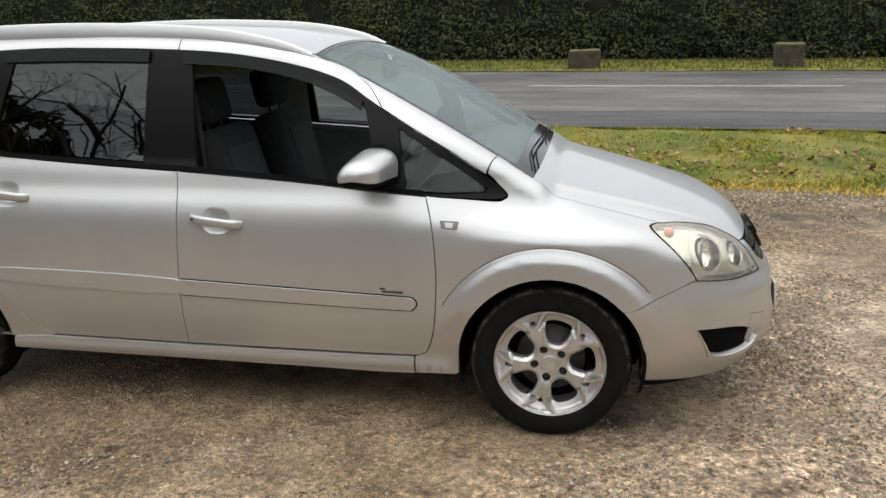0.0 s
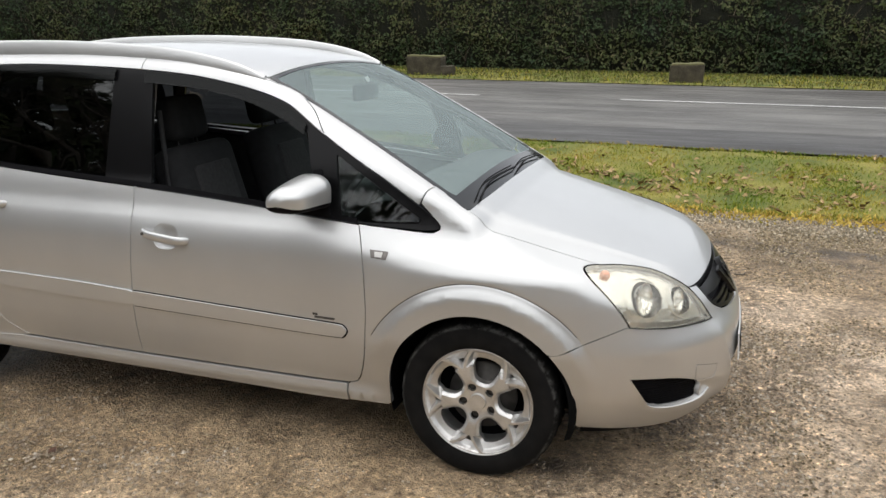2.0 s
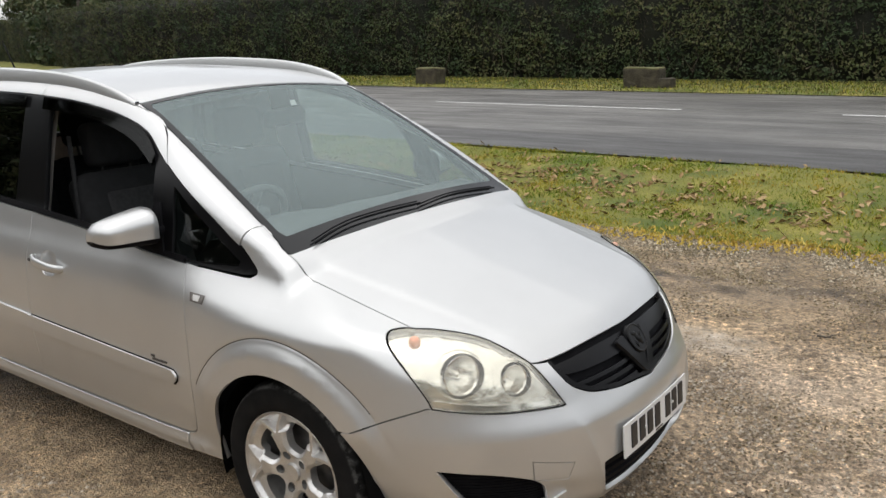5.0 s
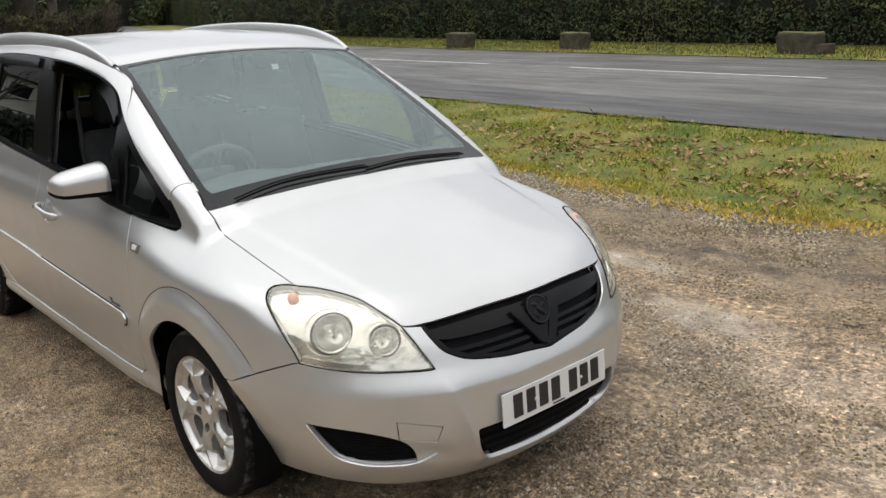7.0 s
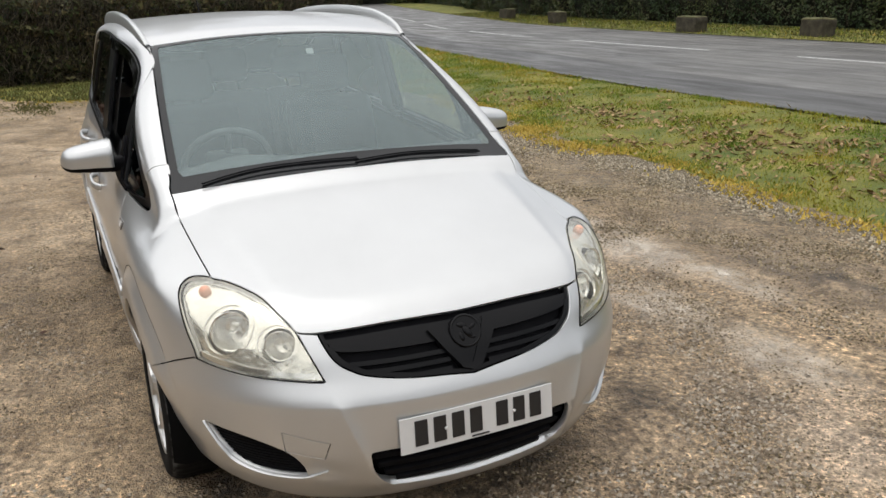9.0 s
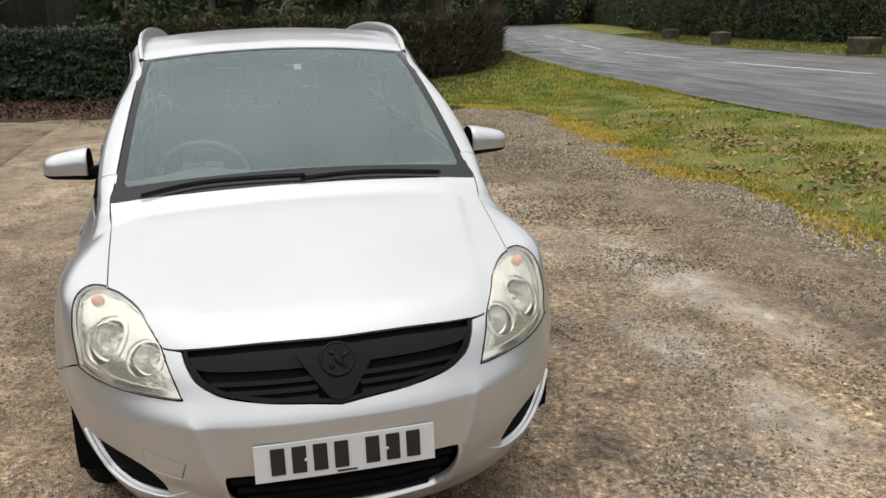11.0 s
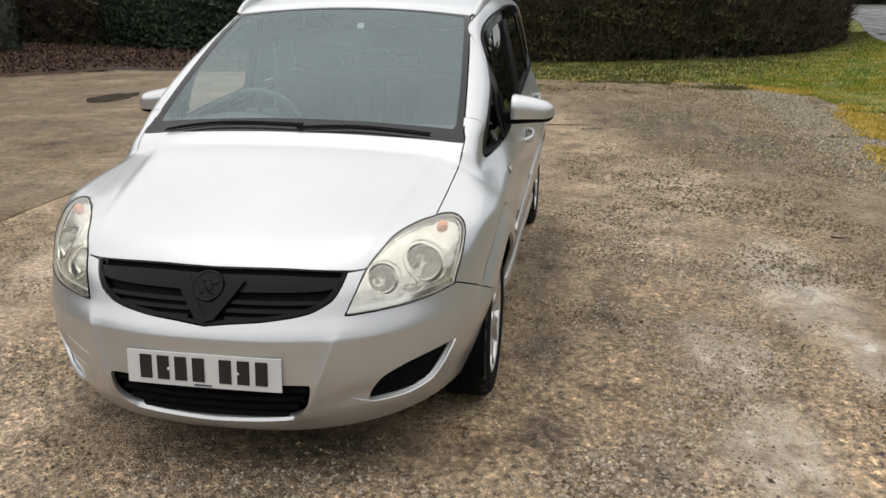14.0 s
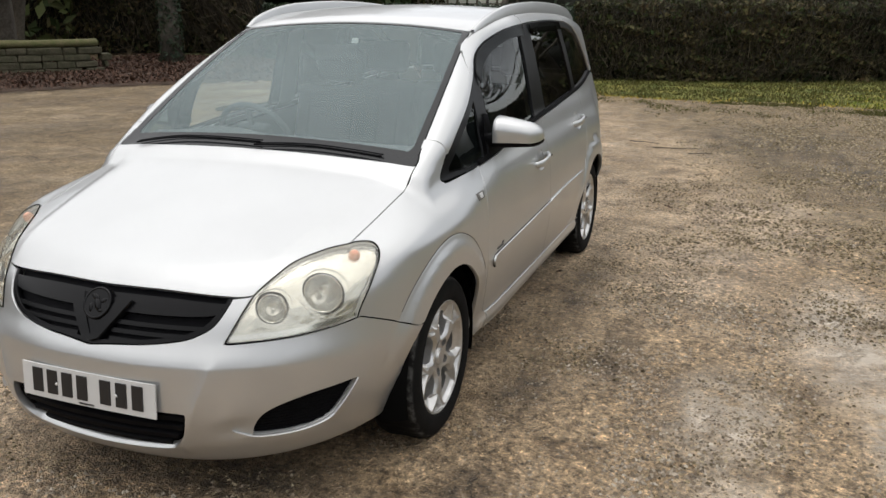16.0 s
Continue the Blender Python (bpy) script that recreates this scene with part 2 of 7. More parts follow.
def fill2d(outer, holes=(), stp=0.03, lines=()):
    """Triangles over a flat outline with holes: points, faces, and the loops of the rim as index lists."""
    loops = [np.array(outer, float)] + [np.array(h, float) for h in holes]
    pts, edges, ids = [], [], []
    for lp in loops:
        o = len(pts)
        pts += [tuple(q) for q in lp]
        ids.append(list(range(o, o + len(lp))))
        edges += [(o + i, o + (i + 1) % len(lp)) for i in range(len(lp))]

    extra = []
    for ln in lines:
        o = len(pts)
        pts += [tuple(q) for q in ln]
        extra += [tuple(q) for q in ln]
        edges += [(o + i, o + i + 1) for i in range(len(ln) - 1)]

    def inside(P, lp):
        x, y = P[:, 0], P[:, 1]
        c = np.zeros(len(P), bool)
        j = len(lp) - 1
        for i in range(len(lp)):
            yi, yj, xi, xj = lp[i, 1], lp[j, 1], lp[i, 0], lp[j, 0]
            if yi != yj:
                c ^= ((yi > y) != (yj > y)) & (x < (xj - xi) * (y - yi) / (yj - yi) + xi)
            j = i
        return c

    lo, hi = loops[0].min(0), loops[0].max(0)
    gx, gy = np.meshgrid(np.arange(lo[0] + stp / 2, hi[0], stp), np.arange(lo[1] + stp / 2, hi[1], stp * 0.87))
    gx[1::2] += stp / 2
    P = np.c_[gx.ravel(), gy.ravel()]
    keep = inside(P, loops[0])
    for h in loops[1:]:
        keep &= ~inside(P, h)
    P = P[keep]
    rim = np.concatenate(loops + ([np.array(extra)] if extra else []))
    if len(P):
        near = np.array([np.min(np.abs(rim - q).sum(1)) for q in P])
        P = P[near > stp * 0.55]
    pts += [tuple(q) for q in P]
    v, e, f, ov, _, _ = delaunay_2d_cdt([Vector(q) for q in pts], edges, [], 0, 1e-7)
    V = np.array([tuple(q) for q in v])
    back = {}
    for k, olds in enumerate(ov):
        for q in olds:
            back[q] = k
    F = np.array([tuple(q) for q in f if len(q) == 3], int)
    C = V[F].mean(1)
    keep = inside(C, loops[0])
    for h in loops[1:]:
        keep &= ~inside(C, h)
    F = F[keep]
    a, b, c = V[F[:, 0]], V[F[:, 1]], V[F[:, 2]]
    flip = (b[:, 0] - a[:, 0]) * (c[:, 1] - a[:, 1]) - (b[:, 1] - a[:, 1]) * (c[:, 0] - a[:, 0]) < 0
    F[flip] = F[flip][:, ::-1]
    return V, F, [[back[i] for i in lp] for lp in ids]

# ---- ground, lawn, road ----
NEAR = pchip([-95, -60, -39, -25, -14, -8, 2, 10, 60], [28, 18, 13.2, 9.8, 8.1, 7.5, 7.25, 6.9, 5.0])
MID = pchip([-95, -60, -39, -25, -17.5, 5, 60], [33, 22.5, 17.0, 13.5, 13.0, 12.95, 11.5])
FAR = pchip([-95, -60, -39, -25, -11, 6, 60], [38, 27, 20.9, 17.6, 17.1, 17.0, 16.0])


def gz(x, y):
    """Height of the land: flat gravel, a lawn that climbs to the road, the road a little higher."""
    n, f = NEAR(x), FAR(x)
    h = 0.15 * step01(4.4, 7.3, y - (n - 7.3)) + 0.05 * step01(n, n + 5.5, y)
    h = h + 0.03 * step01(f, f + 1.5, y)
    return h + 1.5 * step01(-20, -46, x) * step01(2, -6, y)


def relief(x, y, s, seed=0.0):
    return np.array([noise.fractal(Vector((a * s, b * s, seed)), 1.0, 2.0, 5) for a, b in zip(x, y)])


def npmesh(name, V, F, material, parent=None, label="", smooth=True):
    """A mesh from a vertex array and an index array of one face size."""
    V, F = np.asarray(V, np.float32), np.asarray(F, np.int32)
    k = F.shape[1]
    me = bpy.data.meshes.new(name)
    me.vertices.add(len(V))
    me.vertices.foreach_set("co", V.ravel())
    me.loops.add(F.size)
    me.loops.foreach_set("vertex_index", F.ravel())
    me.polygons.add(len(F))
    me.polygons.foreach_set("loop_start", np.arange(0, F.size, k, dtype=np.int32))
    me.polygons.foreach_set("use_smooth", [smooth] * len(F))
    me.update(calc_edges=True)
    me.materials.append(material)
    ob = new(name, me)
    if parent:
        ob.parent = parent
    return tagged(ob, label)


def node(nt, kind, **vals):
    n = nt.nodes.new(kind)
    for k, v in vals.items():
        n.inputs[k.replace("_", " ")].default_value = v
    return n


def ramp(nt, src, stops):
    r = nt.nodes.new("ShaderNodeValToRGB")
    e = r.color_ramp.elements
    while len(e) < len(stops):
        e.new(0.5)
    for i, (p, c) in enumerate(stops):
        e[i].position, e[i].color = p, (*c, 1) if len(c) == 3 else c
    nt.links.new(src, r.inputs["Fac"])
    return r.outputs["Color"]


def mixc(nt, fac, a, b, mode="MIX"):
    m = nt.nodes.new("ShaderNodeMix")
    m.data_type, m.blend_type = "RGBA", mode
    if isinstance(fac, float):
        m.inputs["Factor"].default_value = fac
    else:
        nt.links.new(fac, m.inputs["Factor"])
    nt.links.new(a, m.inputs["A"])
    nt.links.new(b, m.inputs["B"])
    return m.outputs["Result"]


def gravel_material(name, tones, scale, contrast, pools=(), pale=(), dark=(), grit=(), chips=False, rough=(0.58, 0.28), relief_size=0.019):
    """Worn, damp gravel: trodden fines and stony patches, bleached and muddy in places. pools, pale, dark: (x, y, half
    length, half width); dark also paints shade, pools the sky's glare.
    """
    m = bpy.data.materials.new(name)
    m.use_nodes = True
    nt = m.node_tree
    b = nt.nodes["Principled BSDF"]
    tc = nt.nodes.new("ShaderNodeTexCoord").outputs["Object"]

    def nz(scale, detail=6.0, rough=0.6, warp=0.0):
        n = node(nt, "ShaderNodeTexNoise", Scale=scale, Detail=detail, Roughness=rough, Distortion=warp)
        nt.links.new(tc, n.inputs["Vector"])
        return n.outputs["Fac"]

    def op(kind, a, b2, third=None):
        n = nt.nodes.new("ShaderNodeMath")
        n.operation = kind
        for k, v in enumerate((a, b2, third)):
            if isinstance(v, (int, float)):
                n.inputs[k].default_value = v
            elif v is not None:
                nt.links.new(v, n.inputs[k])
        return n.outputs[0]

    def rgb(c):
        n = nt.nodes.new("ShaderNodeRGB")
        n.outputs[0].default_value = (*c, 1)
        return n.outputs[0]

    def g3(v):
        return (v, v * 0.985, v * 0.96)

    def spots(places, scale, lo=0.36, hi=0.58):
        total = None
        for x, y, rx, ry in places:
            mp = node(nt, "ShaderNodeMapping", Location=(-x / rx, -y / ry, 0.0), Scale=(1 / rx, 1 / ry, 0.0))
            nt.links.new(tc, mp.inputs["Vector"])
            d = nt.nodes.new("ShaderNodeVectorMath")
            d.operation = "LENGTH"
            nt.links.new(mp.outputs[0], d.inputs[0])
            r = node(nt, "ShaderNodeMapRange", From_Min=1.15, From_Max=0.25, To_Min=0.0, To_Max=1.0)
            nt.links.new(d.outputs["Value"], r.inputs["Value"])
            total = r.outputs["Result"] if total is None else op("MAXIMUM", total, r.outputs["Result"])
        return op("MULTIPLY", total, ramp(nt, nz(scale, 8.0, 0.7), [(lo, (0, 0, 0)), (hi, (1, 1, 1))]))

    col = ramp(nt, nz(scale, 8.0, 0.65, 0.6), list(zip((0.30, 0.44, 0.57, 0.72), tones)))
    if pale:
        col = mixc(nt, spots(pale, 3.0, 0.32, 0.55), col, rgb((0.57, 0.470, 0.368)))
    if chips:
        # greyer, stonier ground towards the lawn
        xyz = nt.nodes.new("ShaderNodeSeparateXYZ")
        nt.links.new(tc, xyz.inputs[0])
        line = op("MINIMUM", op("MULTIPLY_ADD", xyz.outputs[0], 0.34, 3.85), 3.60)
        f = op("ADD", op("SUBTRACT", xyz.outputs[1], line), op("MULTIPLY_ADD", nz(1.6, 6.0, 0.6), 2.2, -1.1))
        mp = node(nt, "ShaderNodeMapRange", From_Min=-0.5, From_Max=0.3, To_Min=0.0, To_Max=0.8)
        nt.links.new(f, mp.inputs["Value"])
        near_lawn = mp.outputs["Result"]
        col = mixc(nt, near_lawn, col, rgb((0.245, 0.190, 0.112)))
        vor = node(nt, "ShaderNodeTexVoronoi", Scale=36.0)
        nt.links.new(tc, vor.inputs["Vector"])
        col = mixc(nt, near_lawn, col, ramp(nt, vor.outputs["Color"], [(0.0, g3(0.45)), (0.45, g3(0.9)), (0.8, g3(1.15)), (1.0, g3(1.9))]), "MULTIPLY")
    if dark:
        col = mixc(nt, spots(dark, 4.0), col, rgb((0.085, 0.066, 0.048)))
    c = contrast
    # stony share of the surface: the rest is smooth trodden fines
    stony = ramp(nt, nz(1.7, 7.0, 0.65, 0.4), [(0.34, (0.40,) * 3), (0.58, (1, 1, 1))])
    col = mixc(nt, 0.85 * c, col, ramp(nt, nz(4.2, 9.0, 0.68, 0.5), [(0.34, (0.42, 0.38, 0.34)), (0.46, (0.99, 0.98, 0.96)), (0.64, (1.42, 1.40, 1.37))]), "MULTIPLY")
    pits = ramp(nt, nz(11.0, 9.0, 0.78, 0.3), [(0.375, (0.30, 0.265, 0.225)), (0.425, (1.02, 1.01, 1.0)), (0.60, (1.02, 1.01, 1.0)), (0.70, (1.38, 1.35, 1.30))])
    col = mixc(nt, 0.85 * c, col, pits, "MULTIPLY")
    clods = ramp(nt, nz(24.0, 7.0, 0.72, 0.2), [(0.37, (0.36, 0.32, 0.28)), (0.45, (0.98, 0.97, 0.96)), (0.57, (1.02, 1.01, 1.0)), (0.66, (1.55, 1.52, 1.46))])
    col = mixc(nt, op("MULTIPLY", ramp(nt, nz(1.2, 6.0, 0.65, 0.5), [(0.38, (0.25,) * 3), (0.55, (1, 1, 1))]), 0.9 * c), col, clods, "MULTIPLY")
    col = mixc(nt, 0.75 * c, col, ramp(nt, nz(32.0, 5.0, 0.68), [(0.36, g3(0.50)), (0.5, g3(1.0)), (0.64, g3(1.45))]), "MULTIPLY")
    cells = []
    for sc in (62.0, 125.0):
        vor = node(nt, "ShaderNodeTexVoronoi", Scale=sc)
        nt.links.new(tc, vor.inputs["Vector"])
        cells.append(vor)
        tone = ramp(nt, vor.outputs["Color"], [(0.0, g3(0.42)), (0.5, g3(0.95)), (0.85, g3(1.15)), (1.0, g3(1.9))])
        col = mixc(nt, op("MULTIPLY", stony, 1.0 * c), col, tone, "MULTIPLY")
    if grit:
        # wet grit and pale stones; crevice shade and glints put into the colour
        rough_ground = ramp(nt, nz(24.0, 8.0, 0.76, 0.2), [(0.38, (0.15, 0.13, 0.11)), (0.47, (0.84, 0.82, 0.79)), (0.55, (1.20, 1.18, 1.15)), (0.63, (2.0, 1.95, 1.85))])
        col = mixc(nt, spots(grit, 2.5, 0.30, 0.52), col, rough_ground, "MULTIPLY")
    shine = ramp(nt, nz(0.9, 6.0, 0.6), [(0.42, (rough[0],) * 3), (0.62, (rough[1],) * 3)])
    height = op("ADD", op("MULTIPLY", stony, op("ADD", cells[0].outputs["Distance"], cells[1].outputs["Distance"])), nz(45.0, 6.0, 0.7))
    if pools:
        wet = spots(pools, 5.0, 0.36, 0.56)
        # the wet pools' sky glare is put in as a pale colour
        col = mixc(nt, wet, col, rgb((0.55, 0.48, 0.39)))
        shine = mixc(nt, wet, shine, rgb((0.18, 0.18, 0.18)))
        height = op("MULTIPLY", height, op("SUBTRACT", 1.0, op("MULTIPLY", wet, 0.93)))
    nt.links.new(col, b.inputs["Base Color"])
    nt.links.new(shine, b.inputs["Roughness"])
    b.inputs["Specular IOR Level"].default_value = 0.42
    bp = nt.nodes.new("ShaderNodeBump")
    bp.inputs["Strength"].default_value, bp.inputs["Distance"].default_value = 0.85, relief_size
    nt.links.new(height, bp.inputs["Height"])
    nt.links.new(bp.outputs["Normal"], b.inputs["Normal"])
    return m


def road_material(name, c1, c2, rough):
    """Damp asphalt with tracks and streaks along its length, in part glazed with water."""
    m = mat(name, c1, 0.4, colour2=c2, scale=0.5, bump=0.5, bscale=140, fine=0.25, spec=0.38)
    nt = m.node_tree
    b = nt.nodes["Principled BSDF"]
    old = b.inputs["Base Color"].links[0].from_socket
    tc = nt.nodes.new("ShaderNodeTexCoord").outputs["Object"]
    outs = []
    for sx, sy, det in ((0.10, 1.1, 5.0), (0.5, 2.6, 7.0)):
        mp = node(nt, "ShaderNodeMapping", Rotation=(0.0, 0.0, 0.06), Scale=(sx, sy, 1.0))
        nt.links.new(tc, mp.inputs["Vector"])
        n = node(nt, "ShaderNodeTexNoise", Scale=1.0, Detail=det, Roughness=0.65)
        nt.links.new(mp.outputs[0], n.inputs["Vector"])
        outs.append(n.outputs["Fac"])
    # streaks: uneven asphalt tone, with some wet sheen painted into it
    col = mixc(nt, 0.8, old, ramp(nt, outs[0], [(0.36, (0.70,) * 3), (0.62, (1.35,) * 3)]), "MULTIPLY")
    col = mixc(nt, 0.7, col, ramp(nt, outs[1], [(0.34, (0.66,) * 3), (0.50, (1, 1, 1)), (0.68, (1.45,) * 3)]), "MULTIPLY")
    nt.links.new(col, b.inputs["Base Color"])
    nt.links.new(ramp(nt, outs[1], [(0.40, (rough[1],) * 3), (0.64, (rough[0],) * 3)]), b.inputs["Roughness"])
    return m


GRAVEL = gravel_material("gravel", ((0.219, 0.162, 0.100), (0.358, 0.273, 0.177), (0.470, 0.369, 0.252), (0.585, 0.483, 0.357)), 0.6, 1.0,
                         pools=((-1.65, 2.40, 0.95, 0.30), (-0.52, 1.86, 0.52, 0.25), (0.32, 1.92, 0.48, 0.22), (-0.6, 2.5, 0.5, 0.15)),
                         pale=((-1.7, 2.35, 0.9, 0.35), (-4.1, 2.0, 1.2, 0.7), (-2.6, 1.7, 0.9, 0.5), (1.1, -1.3, 0.95, 0.95), (1.6, -0.4, 1.0, 1.0), (1.6, 0.7, 1.0, 1.0), (1.1, 1.6, 0.8, 0.6), (2.1, 0.2, 0.9, 0.9), (-1.0, -1.95, 1.8, 0.55), (0.6, -1.65, 0.8, 0.5), (1.3, -0.9, 0.8, 0.8), (0.3, -2.0, 1.0, 0.8)),
                         # dark: mud, plus the car's shade painted under it and along its sill
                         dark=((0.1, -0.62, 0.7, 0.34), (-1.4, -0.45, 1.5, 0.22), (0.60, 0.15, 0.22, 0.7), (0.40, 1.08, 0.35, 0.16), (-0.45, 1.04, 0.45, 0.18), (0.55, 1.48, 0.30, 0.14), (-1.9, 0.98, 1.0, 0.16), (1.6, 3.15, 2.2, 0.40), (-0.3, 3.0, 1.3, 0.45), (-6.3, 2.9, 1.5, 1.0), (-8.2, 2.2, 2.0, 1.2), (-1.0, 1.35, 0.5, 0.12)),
                         grit=((0.50, 1.25, 0.95, 0.60), (-0.45, 1.55, 1.0, 0.55), (0.95, 0.1, 0.45, 1.1), (1.0, 1.0, 0.8, 0.6), (0.3, -1.25, 0.9, 0.45), (1.2, 2.2, 0.9, 0.6), (0.9, -0.9, 0.7, 0.5), (-1.6, 1.7, 1.2, 0.5), (0.2, 2.3, 0.9, 0.4), (-2.8, 2.4, 1.2, 0.5)),
                         chips=True)
DRIVE = gravel_material("drive_surface", ((0.105, 0.079, 0.048), (0.165, 0.126, 0.078), (0.220, 0.171, 0.108), (0.30, 0.243, 0.168)), 0.8, 0.9, rough=(0.85, 0.55), relief_size=0.006)
STONES = leafmat("pebble_stone", [(0.10, 0.078, 0.055), (0.27, 0.21, 0.148), (0.16, 0.13, 0.095), (0.36, 0.295, 0.215), (0.13, 0.10, 0.072), (0.31, 0.248, 0.178)], 0.75)
PALECHIPS = leafmat("pale_chipping", [(0.055, 0.044, 0.028), (0.22, 0.186, 0.132), (0.110, 0.090, 0.060), (0.54, 0.475, 0.365), (0.26, 0.222, 0.158), (0.08, 0.066, 0.044)], 0.7, 0.25)
CHIPS = leafmat("chipping_stone", [(0.046, 0.035, 0.020), (0.19, 0.150, 0.090), (0.080, 0.062, 0.036), (0.46, 0.385, 0.260), (0.24, 0.190, 0.112), (0.075, 0.056, 0.032)], 0.8, 0.15)
ASPHALT = road_material("wet_asphalt", (0.080, 0.077, 0.072), (0.134, 0.130, 0.121), (0.32, 0.60))
ASPHALT2 = road_material("old_asphalt", (0.042, 0.041, 0.039), (0.070, 0.068, 0.065), (0.36, 0.60))
WHITE = mat("road_paint", (0.70, 0.70, 0.68), 0.6, colour2=(0.48, 0.48, 0.47), scale=14, bump=0.3, bscale=150)
TURF = mat("turf", (0.070, 0.096, 0.012), 0.95, colour2=(0.215, 0.190, 0.034), scale=1.6, bump=0.8, bscale=70, fine=0.45)
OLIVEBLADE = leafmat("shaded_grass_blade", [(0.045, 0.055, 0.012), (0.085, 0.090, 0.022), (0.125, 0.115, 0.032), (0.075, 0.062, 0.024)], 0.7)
GRASSBLADE = leafmat("grass_blade", [(0.068, 0.112, 0.012), (0.170, 0.212, 0.022), (0.225, 0.240, 0.030), (0.105, 0.150, 0.016), (0.325, 0.265, 0.065)], 0.6, 0.2, (1.5, (0.80, 1.0, 0.72), (1.75, 1.30, 1.2)))
MOSS = leafmat("dry_moss", [(0.56, 0.39, 0.080), (0.45, 0.33, 0.060), (0.64, 0.47, 0.130), (0.28, 0.26, 0.042)], 0.85)
DEADLEAF = leafmat("dead_leaf", [(0.15, 0.090, 0.038), (0.26, 0.168, 0.072), (0.44, 0.315, 0.165), (0.085, 0.050, 0.022), (0.30, 0.200, 0.090)], 0.75)
REDLEAF = leafmat("litter_leaf", [(0.034, 0.020, 0.013), (0.070, 0.037, 0.025), (0.15, 0.088, 0.060), (0.022, 0.013, 0.009), (0.048, 0.027, 0.018), (0.10, 0.05, 0.034)], 0.75)
LITTER = mat("litter_soil", (0.045, 0.030, 0.020), 0.95, colour2=(0.09, 0.055, 0.035), scale=4, bump=0.8, bscale=60, fine=0.4)
FIELD = mat("field_grass", (0.10, 0.12, 0.04), 0.95, colour2=(0.16, 0.16, 0.06), scale=0.3, bump=0.5, bscale=8, fine=0.3)


def axis(fine0, fine1, stepf, far):
    a = list(np.arange(fine0, fine1 + 1e-6, stepf))
    s = stepf
    while a[-1] < far:
        s *= 1.18
        a.append(a[-1] + s)
    s = stepf
    while a[0] > -far:
        s *= 1.18
        a.insert(0, a[0] - s)
    return np.array(a)


gx, gy = np.meshgrid(axis(-5.0, 3.2, 0.07, 420), axis(-2.4, 4.4, 0.07, 420))
X, Y = gx.ravel(), gy.ravel()
inner = (np.abs(X) < 30) & (np.abs(Y) < 30)
Z = gz(X, Y) - 0.05 * step01(4.6, 5.4, Y) - 0.04 * step01(-14, -16, X)
bump = np.zeros(len(X))
bump[inner] = relief(X[inner], Y[inner], 1.3) * 0.010 + relief(X[inner], Y[inner], 9.0, 3.0) * 0.004
Z += np.minimum(bump, 0.012) * (1 - step01(18, 28, np.maximum(np.abs(X), np.abs(Y))))
# the tyres stand on level ground
for wx in (0.0, -2.703):
    for wy in (0.76, -0.76):
        near = np.exp(-(((X - wx) / 0.28) ** 2) - ((Y - wy) / 0.25) ** 2)
        Z = Z * (1 - np.minimum(1, 1.4 * near)) + 0.0 * near
nr, nc = gx.shape
i = np.arange(nr * nc).reshape(nr, nc)
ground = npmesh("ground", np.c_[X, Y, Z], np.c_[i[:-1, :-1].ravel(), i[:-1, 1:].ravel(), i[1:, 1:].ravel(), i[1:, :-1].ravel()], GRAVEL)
tagged(ground, "damp tan gravel ground with grey chippings", "ground", kind="structure")


def sheet(name, outline, stp, lift, material, label, category, wav=0.0, edge=0.0):
    V, F, loops = fill2d(dense2(outline, stp * 0.8), (), stp)
    z = gz(V[:, 0], V[:, 1]) + lift
    if wav:
        z = z + relief(V[:, 0], V[:, 1], 1.7, 5.0) * wav
    z[loops[0]] -= edge
    return tagged(npmesh(name, np.c_[V, z], F, material), label, category, kind="structure")


def dense2(pts, stp):
    out = []
    pts = [np.array(p, float) for p in pts]
    for k in range(len(pts)):
        a, b = pts[k], pts[(k + 1) % len(pts)]
        n = max(1, int(np.linalg.norm(b - a) / stp))
        out += [tuple(a + (b - a) * q / n) for q in range(n)]
    return out


rng = np.random.default_rng(7)
EDGE_X = np.arange(45, -5.6, -0.22)
lawn_near = [(x, 4.22 + 0.10 * math.sin(x * 1.3) + 0.09 * noise.noise(Vector((x * 1.7, 0, 0))) * 1.5) for x in EDGE_X]
lawn_near += [tuple(p[:2]) for p in rounded([(-5.8, 4.35, 0), (-7.6, 4.66, 0), (-9.4, 4.76, 0), (-11.3, 4.52, 0), (-12.4, 3.75, 0), (-12.85, 2.2, 0), (-12.7, 0.3, 0), (-13.2, -1.2, 0), (-14.8, -1.9, 0)], 9)]
lawn_out = [(-17.2, -1.8), (-18.2, 1.6), (-19.4, 4.6), (-22, 7.2), (-26, 9.0), (-40, 12.5), (-60, 17)]
ROADX = np.arange(-58, 46, 2.0)
lawn = sheet("lawn", lawn_near + lawn_out + [(x, float(NEAR(x)) + 0.06 * math.sin(x * 2.1)) for x in ROADX], 0.42, 0.018, TURF, "mossy winter lawn strewn with fallen leaves", "lawn", 0.03, 0.03)

RX = np.r_[np.arange(-95, -30, 3.0), np.arange(-30, 61, 1.5)]


def strip(name, lo, hi, lift, material, label, category, n=6, xs=RX):
    rows = []
    for t in np.linspace(0, 1, n):
        y = lo(xs) * (1 - t) + hi(xs) * t
        rows.append(np.c_[xs, y, gz(xs, y) + lift])
    V = np.concatenate(rows)
    k = np.arange(len(V)).reshape(n, len(xs))
    return tagged(npmesh(name, V, np.c_[k[:-1, :-1].ravel(), k[:-1, 1:].ravel(), k[1:, 1:].ravel(), k[1:, :-1].ravel()], material), label, category, kind="structure")


